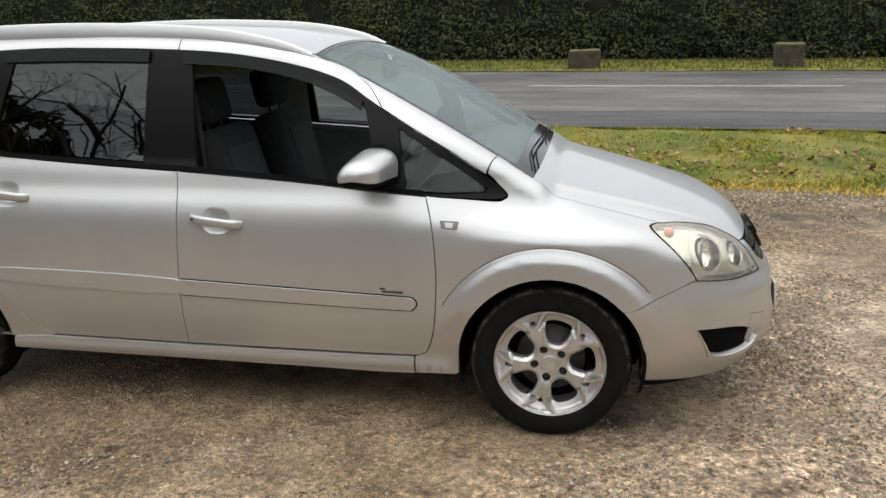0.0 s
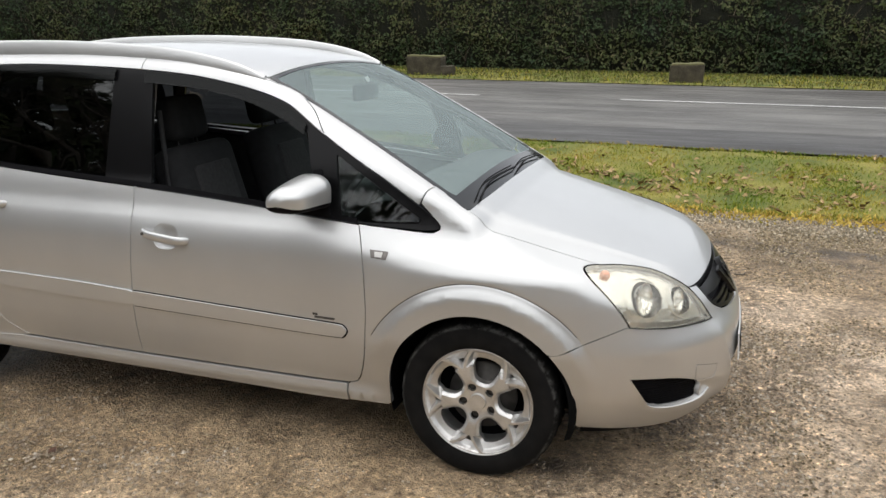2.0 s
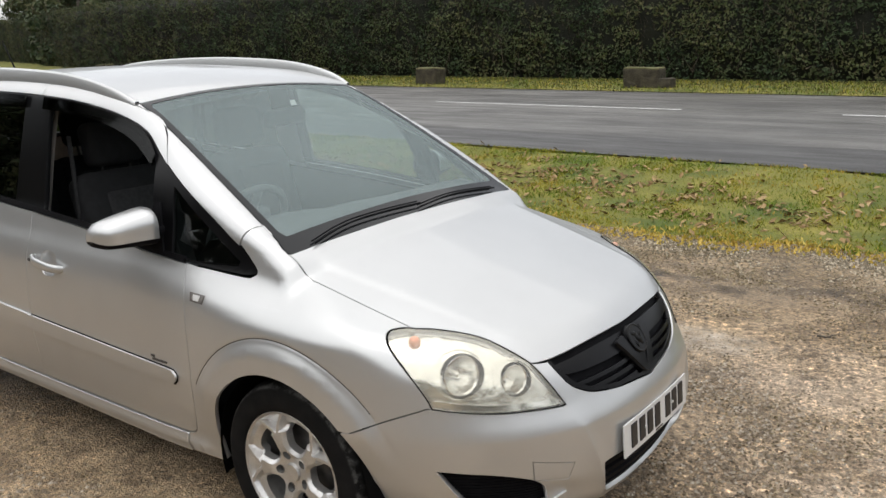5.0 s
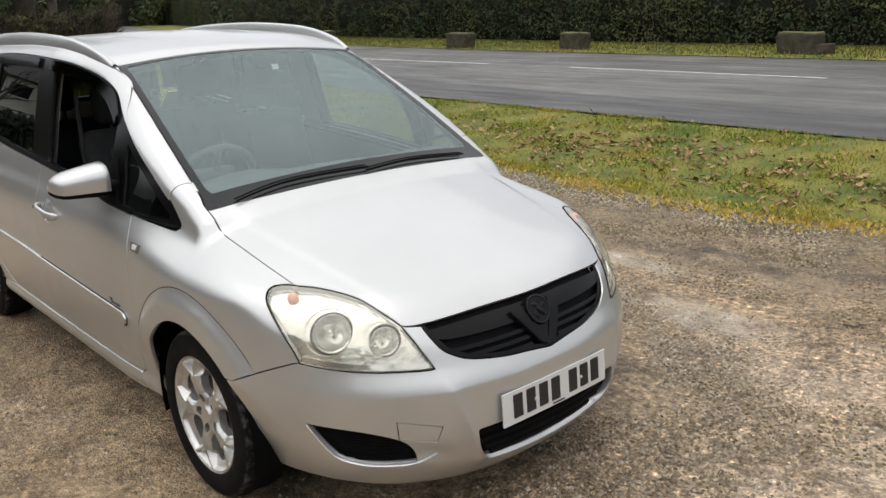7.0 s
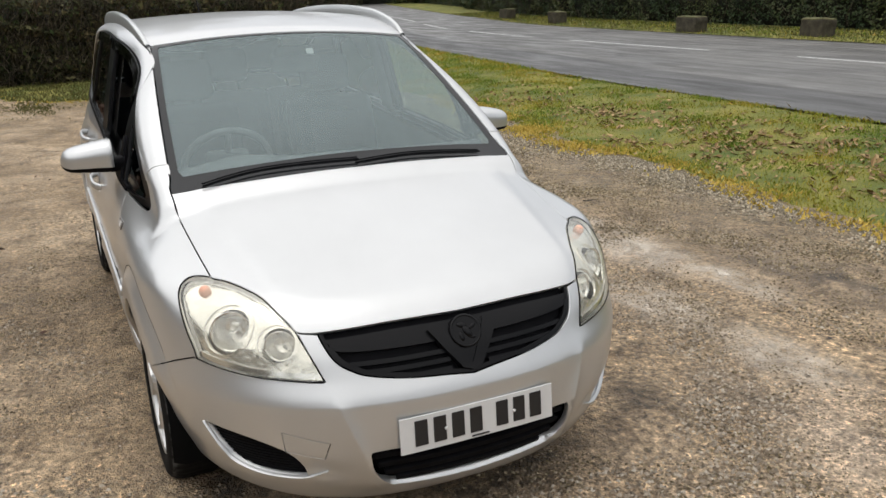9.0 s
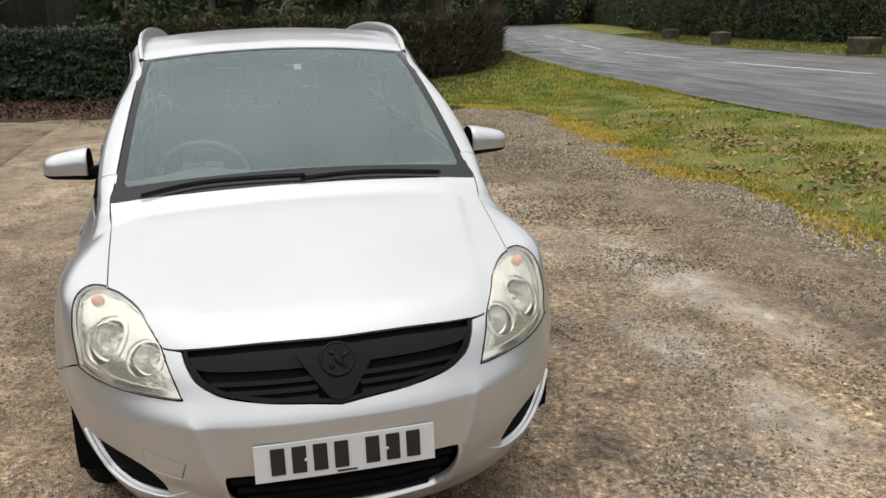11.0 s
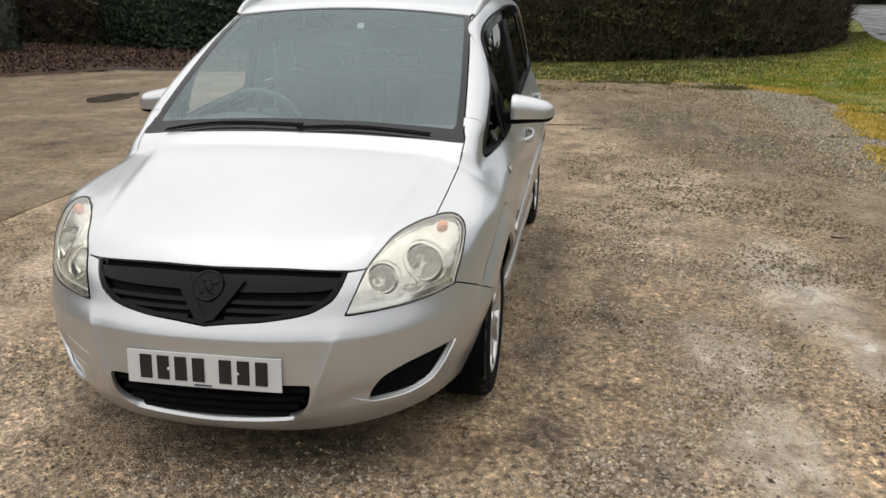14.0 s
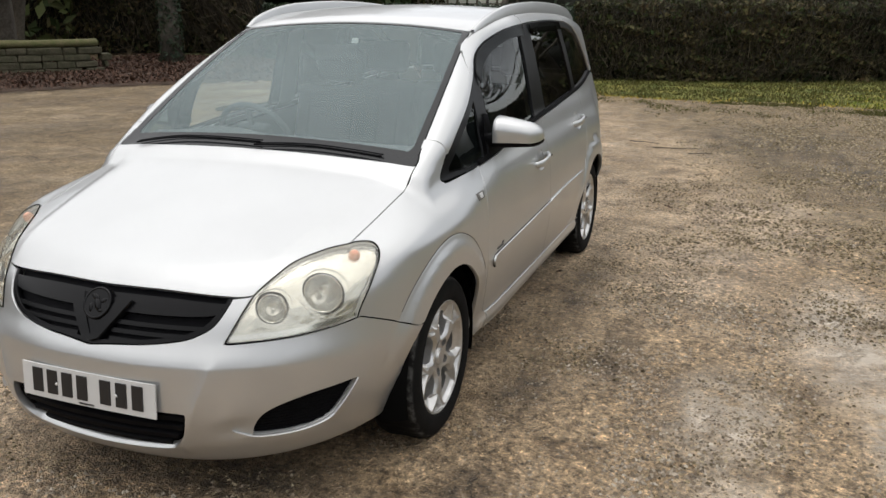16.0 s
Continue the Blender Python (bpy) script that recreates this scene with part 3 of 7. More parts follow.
road = strip("road", NEAR, FAR, 0.012, ASPHALT, "damp grey two-lane asphalt road", "road", 12)
strip("road_edge_strip", lambda x: NEAR(x) - 0.02, lambda x: NEAR(x) + 1.75 + 0.12 * np.sin(x * 0.35) + 0.05 * np.sin(x * 1.3), 0.017, ASPHALT2, "older darker asphalt along the road's edge", "road", 4, np.arange(-60, 61, 0.5))
for a, b in ((-1.2, 4.55), (-9.75, -4.0), (-18.0, -12.3), (-25.2, -20.2), (-33.2, -28.0), (-41.8, -36.4), (-50, -44.6), (7.2, 12.9), (15.5, 21.2)):
    xs = np.linspace(a, b, 9)
    strip("centre_line", lambda x: MID(x) - 0.06, lambda x: MID(x) + 0.06, 0.017, WHITE, "white dashed centre line painted on the road", "road marking", 2, xs)
strip("verge", lambda x: FAR(x) - 0.02 + 0.05 * np.sin(x * 3.1), lambda x: FAR(x) + 8.0, 0.03, TURF, "grass verge between road and hedge", "verge", 10, np.arange(-95, 61, 0.8))
sheet("drive", [(14, -2.80), (-12.9, -3.06), (-13.3, -8), (-9, -12), (14, -14)], 0.5, 0.016, DRIVE, "smooth damp compacted drive beside the gravel", "drive", 0.004, 0.010)
PUDDLE = mat("standing_water", (0.085, 0.070, 0.053), 0.14, spec=0.6, vary=0.2, scale=2)
for cx, cy, rx, ry, sd in ((-8.75, -5.95, 0.62, 0.28, 1.0), (-10.6, -4.5, 0.4, 0.08, 3.0)):
    ring = [(cx + rx * math.cos(a) * (1 + 0.35 * noise.noise(Vector((math.cos(a) * 2, math.sin(a) * 2, sd)))), cy + ry * math.sin(a) * (1 + 0.35 * noise.noise(Vector((math.cos(a) * 2, math.sin(a) * 2, sd + 5))))) for a in np.linspace(0, 2 * math.pi, 41)[:-1]]
    V, F, _ = fill2d(ring, (), 0.2)
    tagged(npmesh("puddle", np.c_[V, gz(V[:, 0], V[:, 1]) + 0.024], F, PUDDLE), "shallow dark puddle on the drive", "puddle", kind="structure")
sheet("leaf_bank", [(-12.9, -2.2), (-13.3, -4.6), (-13.0, -8.3), (-10.6, -10.2), (-8.0, -11.6), (-6.0, -12.9), (-8.0, -16.5), (-20, -16), (-19, -9), (-17.6, -4), (-17, -1.6)], 0.4, 0.05, LITTER, "bank of brown leaf litter under the hedge", "leaf litter", 0.10, 0.06)
sheet("field", [(-18.4, -1), (-19.9, 3.6), (-22.6, 6.6), (-27, 8.2), (-60, 17.2), (-95, 26), (-140, 10), (-140, -90), (-40, -90), (-16, -24), (-16.5, -10)], 3.0, 0.04, FIELD, "pale green paddock behind the hedge", "field", 0.2)


# ---- scattered small stuff ----
def in_poly(P, poly):
    poly = np.array(poly)
    c = np.zeros(len(P), bool)
    j = len(poly) - 1
    for k in range(len(poly)):
        if poly[k, 1] != poly[j, 1]:
            c ^= ((poly[k, 1] > P[:, 1]) != (poly[j, 1] > P[:, 1])) & (P[:, 0] < (poly[j, 0] - poly[k, 0]) * (P[:, 1] - poly[k, 1]) / (poly[j, 1] - poly[k, 1]) + poly[k, 0])
        j = k
    return c


LAWN_POLY = lawn_near + lawn_out + [(x, float(NEAR(x))) for x in ROADX]


def stones(name, P, size, material, label):
    n = len(P)
    base = np.array([(1, 0, 0), (0, 1, 0), (-1, 0, 0), (0, -1, 0), (0, 0, 0.8), (0, 0, -0.6)], float)
    s = size * rng.uniform(0.5, 1.5, (n, 1, 1)) * rng.uniform(0.6, 1.3, (n, 6, 3))
    a = rng.uniform(0, 2 * math.pi, n)
    V = base[None] * s
    R = np.stack([np.c_[np.cos(a), -np.sin(a)], np.c_[np.sin(a), np.cos(a)]], 1)
    V[:, :, :2] = np.einsum("nij,nkj->nki", R, V[:, :, :2])
    V[:, :, 2] *= 0.7
    V += np.c_[P, gz(P[:, 0], P[:, 1]) + size * 0.12][:, None, :]
    V = V[:, :5]
    V[:, :4, 2] -= size * 0.3
    F = np.array([(0, 1, 4), (1, 2, 4), (2, 3, 4), (3, 0, 4)])
    ob = npmesh(name, V.reshape(-1, 3), (F[None] + 5 * np.arange(n)[:, None, None]).reshape(-1, 3), material, smooth=False)
    return tagged(ob, label, "gravel", kind="stuff")


BOULDERS = leafmat("coarse_stone", [(0.09, 0.07, 0.048), (0.40, 0.34, 0.265), (0.16, 0.122, 0.083), (0.28, 0.22, 0.155), (0.52, 0.46, 0.375), (0.12, 0.092, 0.064)], 0.7, 0.3)


def clumpy(P, s, seed, lo=-0.1, hi=0.35):
    w = relief(P[:, 0], P[:, 1], s, seed)
    return rng.uniform(0, 1, len(P)) < step01(lo, hi, w)


P = np.c_[rng.uniform(-5.5, 3.0, 90000), rng.uniform(-2.9, 3.6, 90000)]
P = P[clumpy(P, 1.1, 11.0, -0.35, 0.3)]
stones("gravel_pebbles", P[:34000], 0.0082, STONES, "loose tan pebbles on the trodden gravel")
P = np.c_[rng.uniform(-3.6, 2.2, 60000), rng.uniform(-2.6, 3.3, 60000)]
P = P[clumpy(P, 2.3, 91.0, -0.15, 0.25) & ((np.abs(P[:, 1]) > 0.85) | (P[:, 0] > 0.4))]
stones("gravel_pebbles", P, 0.0062, CHIPS, "fine mixed grit pressed into the trodden gravel")
P = np.c_[rng.uniform(-3.6, 2.4, 30000), rng.uniform(-2.7, 3.3, 30000)]
P = P[clumpy(P, 1.5, 97.0, -0.05, 0.35) & ((np.abs(P[:, 1]) > 0.9) | (P[:, 0] > 0.5))]
P = P[:9000]
for gx0, gy0, sx, sy, n in ((0.5, 1.25, 0.5, 0.3, 3500), (-0.5, 1.6, 0.7, 0.3, 3500), (1.0, 0.4, 0.3, 0.7, 2500), (0.4, -1.3, 0.5, 0.25, 1500), (-1.5, 1.8, 0.7, 0.35, 2500)):
    P = np.r_[P, np.c_[rng.normal(gx0, sx, n), rng.normal(gy0, sy, n)]]
P = P[(np.abs(P[:, 1]) > 0.95) | (P[:, 0] > 0.75)]
stones("coarse_gravel", P, 0.0085, BOULDERS, "coarse pale and dark stones half sunk in the ground")
P = np.c_[rng.uniform(-12.5, 4.0, 90000), 4.45 - np.abs(rng.normal(0, 0.36, 90000))]
P = P[(P[:, 1] > 1.5) & ~in_poly(P, LAWN_POLY)]
stones("grey_chippings", P[:56000], 0.0125, PALECHIPS, "loose pale grey chippings heaped along the lawn's edge")
P = np.c_[rng.uniform(-3.0, 2.2, 60000), rng.uniform(0.95, 4.3, 60000)]
P = P[~in_poly(P, LAWN_POLY) & clumpy(P, 0.9, 51.0, -0.5, 0.3) & (rng.uniform(0, 1, len(P)) < 0.12 + 0.88 * step01(-0.9, 0.2, P[:, 1] - np.minimum(3.55 + 0.34 * P[:, 0], 3.45)))]
stones("grey_chippings", P[:36000], 0.0088, CHIPS, "loose grey chippings trodden into the ground")
P = np.c_[rng.uniform(-12.8, -2.5, 44000), rng.uniform(0.9, 4.6, 44000)]
P = P[~in_poly(P, LAWN_POLY) & (rng.uniform(0, 1, len(P)) < step01(0.7, 2.6, P[:, 1] + 0.8 * relief(P[:, 0], P[:, 1], 0.7, 71.0)))]
stones("grey_chippings", P, 0.012, CHIPS, "loose grey chippings over the parking ground")


def blades(name, P, h, w, material, label, category="grass"):
    n = len(P)
    a = rng.uniform(0, 2 * math.pi, n)
    hh = h * rng.uniform(0.5, 1.4, n)
    lean = rng.normal(0, 0.45, (n, 2)) * hh[:, None]
    z = gz(P[:, 0], P[:, 1]) + 0.012
    d = np.c_[np.cos(a), np.sin(a)] * (w * rng.uniform(0.6, 1.4, n))[:, None]
    V = np.stack([np.c_[P - d, z], np.c_[P + d, z], np.c_[P + lean, z + hh]], 1)
    ob = fastmesh(name, V.reshape(-1, 3), 3, material)
    return tagged(ob, label, category, kind="stuff")


P = np.c_[rng.uniform(-13.5, 6.5, 150000), rng.uniform(3.9, 8.0, 150000)]
P = P[in_poly(P, LAWN_POLY)]
keep = rng.uniform(0, 1, len(P)) < 0.25 + 0.75 * step01(-0.3, 0.2, relief(P[:, 0], P[:, 1], 1.4, 21.0))
blades("lawn_grass", P[keep][:85000], 0.030, 0.0065, GRASSBLADE, "short green and yellowing grass blades")
P = np.c_[rng.uniform(-30, -11.5, 110000), rng.uniform(-2.2, 12, 110000)]
P = P[in_poly(P, LAWN_POLY)]
# towards the hedge a darker olive copy takes over, shade put into its colour
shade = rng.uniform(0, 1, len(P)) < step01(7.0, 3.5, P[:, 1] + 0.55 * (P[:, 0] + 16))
blades("lawn_grass", P[~shade][:26000], 0.055, 0.011, GRASSBLADE, "short green grass beside the road")
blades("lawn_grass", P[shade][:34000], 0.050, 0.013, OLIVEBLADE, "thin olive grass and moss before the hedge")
t = rng.uniform(0, 1, 130000) * (len(lawn_near) - 1)
k = t.astype(int)
L = np.array(lawn_near)
P = L[k] + (L[np.minimum(k + 1, len(L) - 1)] - L[k]) * (t - k)[:, None]
P = P + np.c_[rng.normal(0, 0.15, len(P)), rng.normal(0.0, 0.15, len(P))]
P = P[rng.uniform(0, 1, len(P)) < np.where((P[:, 0] < -3.6) & (P[:, 0] > -12.3), 1.0, np.where(P[:, 0] < -8.0, 0.03, 0.28)) * step01(-0.35, 0.15, relief(P[:, 0], P[:, 1], 0.8, 61.0))]
blades("edge_moss", P[:62000], 0.026, 0.013, MOSS, "orange-yellow dry moss along the lawn's edge", "moss")
P = L[rng.integers(262, len(L), 16000)] + np.c_[np.abs(rng.normal(0, 0.9, 16000)), rng.normal(-0.15, 0.6, 16000)]
P = P[clumpy(P, 1.3, 81.0, -0.1, 0.5) & ~in_poly(P, LAWN_POLY)]
blades("stray_grass", P, 0.022, 0.012, OLIVEBLADE, "thin moss and grass creeping onto the gravel")
P = np.c_[rng.uniform(-45, 24, 40000), rng.uniform(0, 3.8, 40000)]
P[:, 1] += FAR(P[:, 0])
blades("verge_grass", P[:30000], 0.075, 0.016, OLIVEBLADE, "rough olive grass on the far verge")
blades("verge_grass", P[30000:], 0.085, 0.016, GRASSBLADE, "rough grass on the far verge")


def leaves(name, P, size, material, label, lift=0.015, tilt=0.5):
    n = len(P)
    a = rng.uniform(0, 2 * math.pi, n)
    s = size * rng.uniform(0.6, 1.4, n)
    e1 = np.c_[np.cos(a), np.sin(a), rng.normal(0, tilt, n)] * s[:, None]
    e2 = np.c_[-np.sin(a), np.cos(a), rng.normal(0, tilt, n)] * (s * rng.uniform(0.45, 0.75, n))[:, None]
    z = gz(P[:, 0], P[:, 1]) + lift + np.abs(e1[:, 2]) * 0.5
    c = np.c_[P, z]
    up = np.array((0, 0, 1.0)) * (s * rng.uniform(-0.1, 0.35, n))[:, None]
    V = np.stack([c - e1, c - e2 * 0.8 + up, c + e2 * 0.1 - e1 * 0.1, c + e2 + up, c + e1, c + e2 * 0.1 - e1 * 0.1], 1)
    V = np.stack([V[:, 0], V[:, 1], V[:, 4], V[:, 2], V[:, 0], V[:, 2], V[:, 4], V[:, 3]], 1)
    ob = fastmesh(name, V.reshape(-1, 3), 4, material)
    return tagged(ob, label, "fallen leaves", kind="stuff")


P = np.concatenate([np.c_[rng.uniform(-11, 6.5, 2200), rng.uniform(4.3, 7.4, 2200)]] + [np.c_[rng.normal(cx, sx, n), rng.normal(cy, sy, n)] for cx, cy, sx, sy, n in ((-8.2, 5.6, 0.6, 0.3, 200), (-2.2, 5.4, 1.6, 0.5, 420), (-5.0, 5.9, 1.2, 0.5, 300), (2.5, 5.6, 1.5, 0.5, 260), (-2.9, 6.1, 0.6, 0.28, 280), (-1.6, 5.7, 0.5, 0.3, 240), (-3.9, 5.8, 0.5, 0.3, 220), (2.2, 5.3, 0.7, 0.35, 190), (1.5, 4.8, 0.5, 0.2, 90), (-6.2, 5.6, 0.5, 0.3, 350), (-0.2, 5.3, 0.6, 0.3, 150), (3.8, 5.6, 0.6, 0.4, 110), (-3.4, 5.1, 0.35, 0.22, 220), (-0.9, 4.85, 0.6, 0.2, 160), (-4.6, 4.75, 0.3, 0.15, 90), (1.0, 5.6, 0.9, 0.4, 160))])
P = P[in_poly(P, LAWN_POLY)]
P = P[np.r_[clumpy(P[:1700], 1.0, 31.0, 0.1, 0.8), clumpy(P[1700:], 2.6, 35.0, -0.35, 0.15)]]
leaves("lawn_leaves", P, 0.033, DEADLEAF, "curled brown oak leaves lying on the lawn", 0.035, 0.35)
P = np.c_[rng.uniform(-14, 4, 900), rng.uniform(-6, 4.6, 900)]
leaves("gravel_leaves", P[clumpy(P, 0.6, 41.0, 0.0, 0.5)], 0.022, REDLEAF, "scattered dark leaf scraps on the gravel", 0.006, 0.2)
P = np.c_[rng.uniform(-19, -6, 46000), rng.uniform(-16, -1.7, 46000)]
P = P[in_poly(P, [(-12.8, -2.2), (-13.1, -4.6), (-12.8, -8.3), (-10.4, -10.2), (-8.0, -11.4), (-5.8, -12.9), (-8.0, -16.5), (-20, -16), (-19, -9), (-17.6, -4), (-17, -1.6)])]
leaves("hedge_litter", P, 0.036, REDLEAF, "thick red-brown leaf litter at the hedge's foot", 0.09, 0.6)

# ---- hedges, stones, trees, house ----
HEDGELEAF = leafmat("hedge_leaf", [(0.016, 0.026, 0.011), (0.040, 0.057, 0.021), (0.068, 0.082, 0.033), (0.027, 0.040, 0.015), (0.075, 0.080, 0.036), (0.053, 0.048, 0.026)], 0.6, 0.2, (0.45, (0.58, 0.78, 0.74), (1.45, 1.35, 1.2)))
IVYLEAF = leafmat("ivy_leaf", [(0.008, 0.016, 0.008), (0.018, 0.034, 0.015), (0.036, 0.058, 0.026), (0.012, 0.022, 0.010)], 0.45, 0.25, (0.8, (0.6, 0.65, 0.6), (1.2, 1.15, 1.1)))
BROWNLEAF = leafmat("beech_leaf", [(0.007, 0.006, 0.003), (0.018, 0.017, 0.008), (0.011, 0.014, 0.005), (0.034, 0.024, 0.013), (0.006, 0.008, 0.003), (0.050, 0.042, 0.024), (0.008, 0.008, 0.004), (0.026, 0.040, 0.014), (0.09, 0.075, 0.045), (0.030, 0.046, 0.016)], 0.6, 0.12, (0.9, (0.70, 0.85, 0.62), (2.2, 2.0, 1.7)))
SCRUBLEAF = leafmat("scrub_leaf", [(0.030, 0.024, 0.014), (0.060, 0.048, 0.028), (0.035, 0.040, 0.016), (0.095, 0.070, 0.042), (0.022, 0.022, 0.011), (0.055, 0.066, 0.026)], 0.7, 0.1, (0.7, (0.65, 0.7, 0.65), (1.7, 1.6, 1.5)))
TWIG = leafmat("twig_bark", [(0.030, 0.024, 0.017), (0.085, 0.070, 0.050), (0.020, 0.016, 0.012), (0.055, 0.045, 0.030), (0.16, 0.135, 0.095)], 0.9)
# near black: the shade inside a hedge put into its colour
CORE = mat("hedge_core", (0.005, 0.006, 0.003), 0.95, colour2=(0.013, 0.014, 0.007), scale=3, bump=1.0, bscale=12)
BARK = mat("bark", (0.055, 0.046, 0.036), 0.9, colour2=(0.10, 0.088, 0.070), scale=3, bump=0.9, bscale=25, fine=0.3)
WALLSTONE = mat("mossy_wall_stone", (0.045, 0.045, 0.022), 0.95, colour2=(0.085, 0.075, 0.048), scale=7, bump=0.8, bscale=40, fine=0.35)
SANDSTONE = mat("mossy_stone", (0.030, 0.026, 0.016), 0.95, colour2=(0.066, 0.056, 0.036), scale=5, bump=0.7, bscale=40, fine=0.35)
MOSSTOP = mat("stone_moss", (0.085, 0.090, 0.030), 0.95, colour2=(0.13, 0.115, 0.055), scale=8, bump=0.8, bscale=60, fine=0.3)
RENDER = mat("white_render", (0.74, 0.73, 0.70), 0.85, vary=0.06, scale=0.8, bump=0.2, bscale=30)
SLATE = mat("slate", (0.06, 0.058, 0.06), 0.7, vary=0.25, scale=2)
TIMBER = mat("weathered_timber", (0.10, 0.085, 0.065), 0.85, vary=0.3, scale=6)
PANE = mat("dark_pane", (0.02, 0.022, 0.025), 0.1)


def leafcloud(name, C, N, size, material, parent, droop=0.6):
    """Separate folded leaves at places C, facing roughly along N."""
    n = len(C)
    nn = N + rng.normal(0, droop, (n, 3))
    nn /= np.maximum(np.linalg.norm(nn, axis=1, keepdims=True), 1e-6)
    t = np.cross(nn, rng.normal(0, 1, (n, 3)))
    t /= np.maximum(np.linalg.norm(t, axis=1, keepdims=True), 1e-6)
    u = np.cross(nn, t)
    s = (size * rng.uniform(0.55, 1.5, n))[:, None]
    w = s * rng.uniform(0.38, 0.6, n)[:, None]
    V = np.stack([C - t * s, C - u * w + nn * s * 0.12, C + t * s, C + u * w + nn * s * 0.12], 1)
    return fastmesh(name, V.reshape(-1, 3), 4, material, parent)


def twigs(name, C, D, length, width, material, parent):
    n = len(C)
    d = D + rng.normal(0, 0.45, (n, 3))
    d /= np.linalg.norm(d, axis=1, keepdims=True)
    l = (length * rng.uniform(0.4, 1.6, n))[:, None]
    t = np.cross(d, rng.normal(0, 1, (n, 3)))
    t /= np.linalg.norm(t, axis=1, keepdims=True)
    b = np.cross(d, t)
    w = width * rng.uniform(0.6, 1.4, (n, 1))
    tip = C + d * l + t * l * 0.12
    tri = [np.stack([C + t * w, C - t * w * 0.5 + b * w, tip], 1), np.stack([C - t * w * 0.5 + b * w, C - t * w * 0.5 - b * w, tip], 1), np.stack([C - t * w * 0.5 - b * w, C + t * w, tip], 1)]
    return fastmesh(name, np.concatenate(tri).reshape(-1, 3), 3, material, parent)


def hedge(label, path, front, depth, height, nleaf, size, lmat, ntwig, twiglen, rough=0.18, seed=1.0, z0=gz):
    """A clipped hedge along a line: a bumpy mass painted near black for inner shade, its leaves and twigs. front: +1 or
    -1, the side of the line (left is +1) that is its face.
    """
    path = np.array(path, float)
    seg = np.r_[0, np.cumsum(np.linalg.norm(np.diff(path, axis=0), axis=1))]
    at = lambda s: np.c_[np.interp(s, seg, path[:, 0]), np.interp(s, seg, path[:, 1])]  # noqa: E731

    def side(s):
        d = at(np.minimum(s + 0.3, seg[-1])) - at(np.maximum(s - 0.3, 0))
        d /= np.linalg.norm(d, axis=1, keepdims=True)
        return np.c_[-d[:, 1], d[:, 0]] * front

    hf = height if callable(height) else (lambda s: np.full(len(np.atleast_1d(s)), float(height)))
    h = empty("hedge", label=label, category="hedge")
    # mass: profile round from foot to back
    ns = int(seg[-1] / 0.35) + 2
    S = np.linspace(0, seg[-1], ns)
    prof = [(0.25, 0.0), (0.02, 0.25), (0.0, 0.6), (0.04, 0.9), (0.25, 1.0), (0.75, 1.0), (1.0, 0.9), (1.0, 0.0)]
    rows = []
    for u, v in prof:
        p = at(S) - side(S) * (0.14 + u * (depth - 0.2))
        z = z0(p[:, 0], p[:, 1]) + v * (hf(S) - 0.12)
        jit = relief(p[:, 0] * 1.0 + v * 3, p[:, 1] + v * 7, 1.1, seed)
        rows.append(np.c_[p + side(S) * (jit * rough)[:, None], z + jit * rough * 0.4 * (v > 0.5)])
    V = np.concatenate(rows)
    k = np.arange(len(V)).reshape(len(prof), ns)
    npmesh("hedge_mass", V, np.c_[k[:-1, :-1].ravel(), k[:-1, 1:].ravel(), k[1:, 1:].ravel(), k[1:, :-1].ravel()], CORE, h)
    # leaves over face and top
    s = rng.uniform(0, seg[-1], nleaf)
    top = rng.uniform(0, 1, nleaf) < 0.16
    v = np.where(top, 1.0, rng.uniform(0.0, 1.02, nleaf) ** 0.9)
    u = np.where(top, rng.uniform(0, depth, nleaf), np.abs(rng.normal(0, 0.07, nleaf)))
    p = at(s) - side(s) * u[:, None]
    jit = relief(p[:, 0] + v * 3, p[:, 1] + v * 7, 1.1, seed) * rough + relief(p[:, 0] * 1.0 + v * 11, p[:, 1] - v * 9, 3.0, seed + 4) * rough * 0.5
    p = p + side(s) * jit[:, None]
    z = z0(p[:, 0], p[:, 1]) + v * hf(s) + np.where(v > 0.9, rng.normal(0, 0.05, nleaf), 0)
    N = np.c_[side(s) * np.where(top, 0.3, 1.0)[:, None], np.where(top, 1.0, 0.45)]
    part_ob = leafcloud("foliage", np.c_[p, z], N, size, lmat, h)
    tagged(part_ob, kind="stuff")
    if ntwig:
        s = rng.uniform(0, seg[-1], ntwig)
        v = rng.uniform(0.0, 1.05, ntwig)
        p = at(s) + side(s) * rng.normal(0.0, 0.05, ntwig)[:, None]
        tagged(twigs("twig_growth", np.c_[p, z0(p[:, 0], p[:, 1]) + v * hf(s) * 0.97], np.c_[side(s) * 0.35, np.full(ntwig, 0.9)], twiglen, 0.006 * twiglen / 0.35, TWIG, h), kind="stuff")
    return h


far_h = lambda s: 3.36 + 0.12 * np.sin(s * 0.9) * step01(92, 100, s)  # noqa: E731
hedge("tall clipped evergreen hedge behind the far verge", [(-98, 43), (-75, 36), (-60, 31), (-46, 25.5), (-38, 23.0), (-28, 21.6), (-15, 20.9), (0, 20.8), (15, 20.5), (34, 19.5)], -1, 2.6, far_h, 180000, 0.050, HEDGELEAF, 5200, 0.55, 0.32, 2.0)
hedge("dense dark ivy-leaved hedge behind leaf litter", [(-18.4, -11.6), (-17.2, -7.5), (-16.5, -4.5), (-16.0, -2.2)], -1, 1.5, 1.50, 19000, 0.055, IVYLEAF, 500, 0.25, 0.16, 3.0)
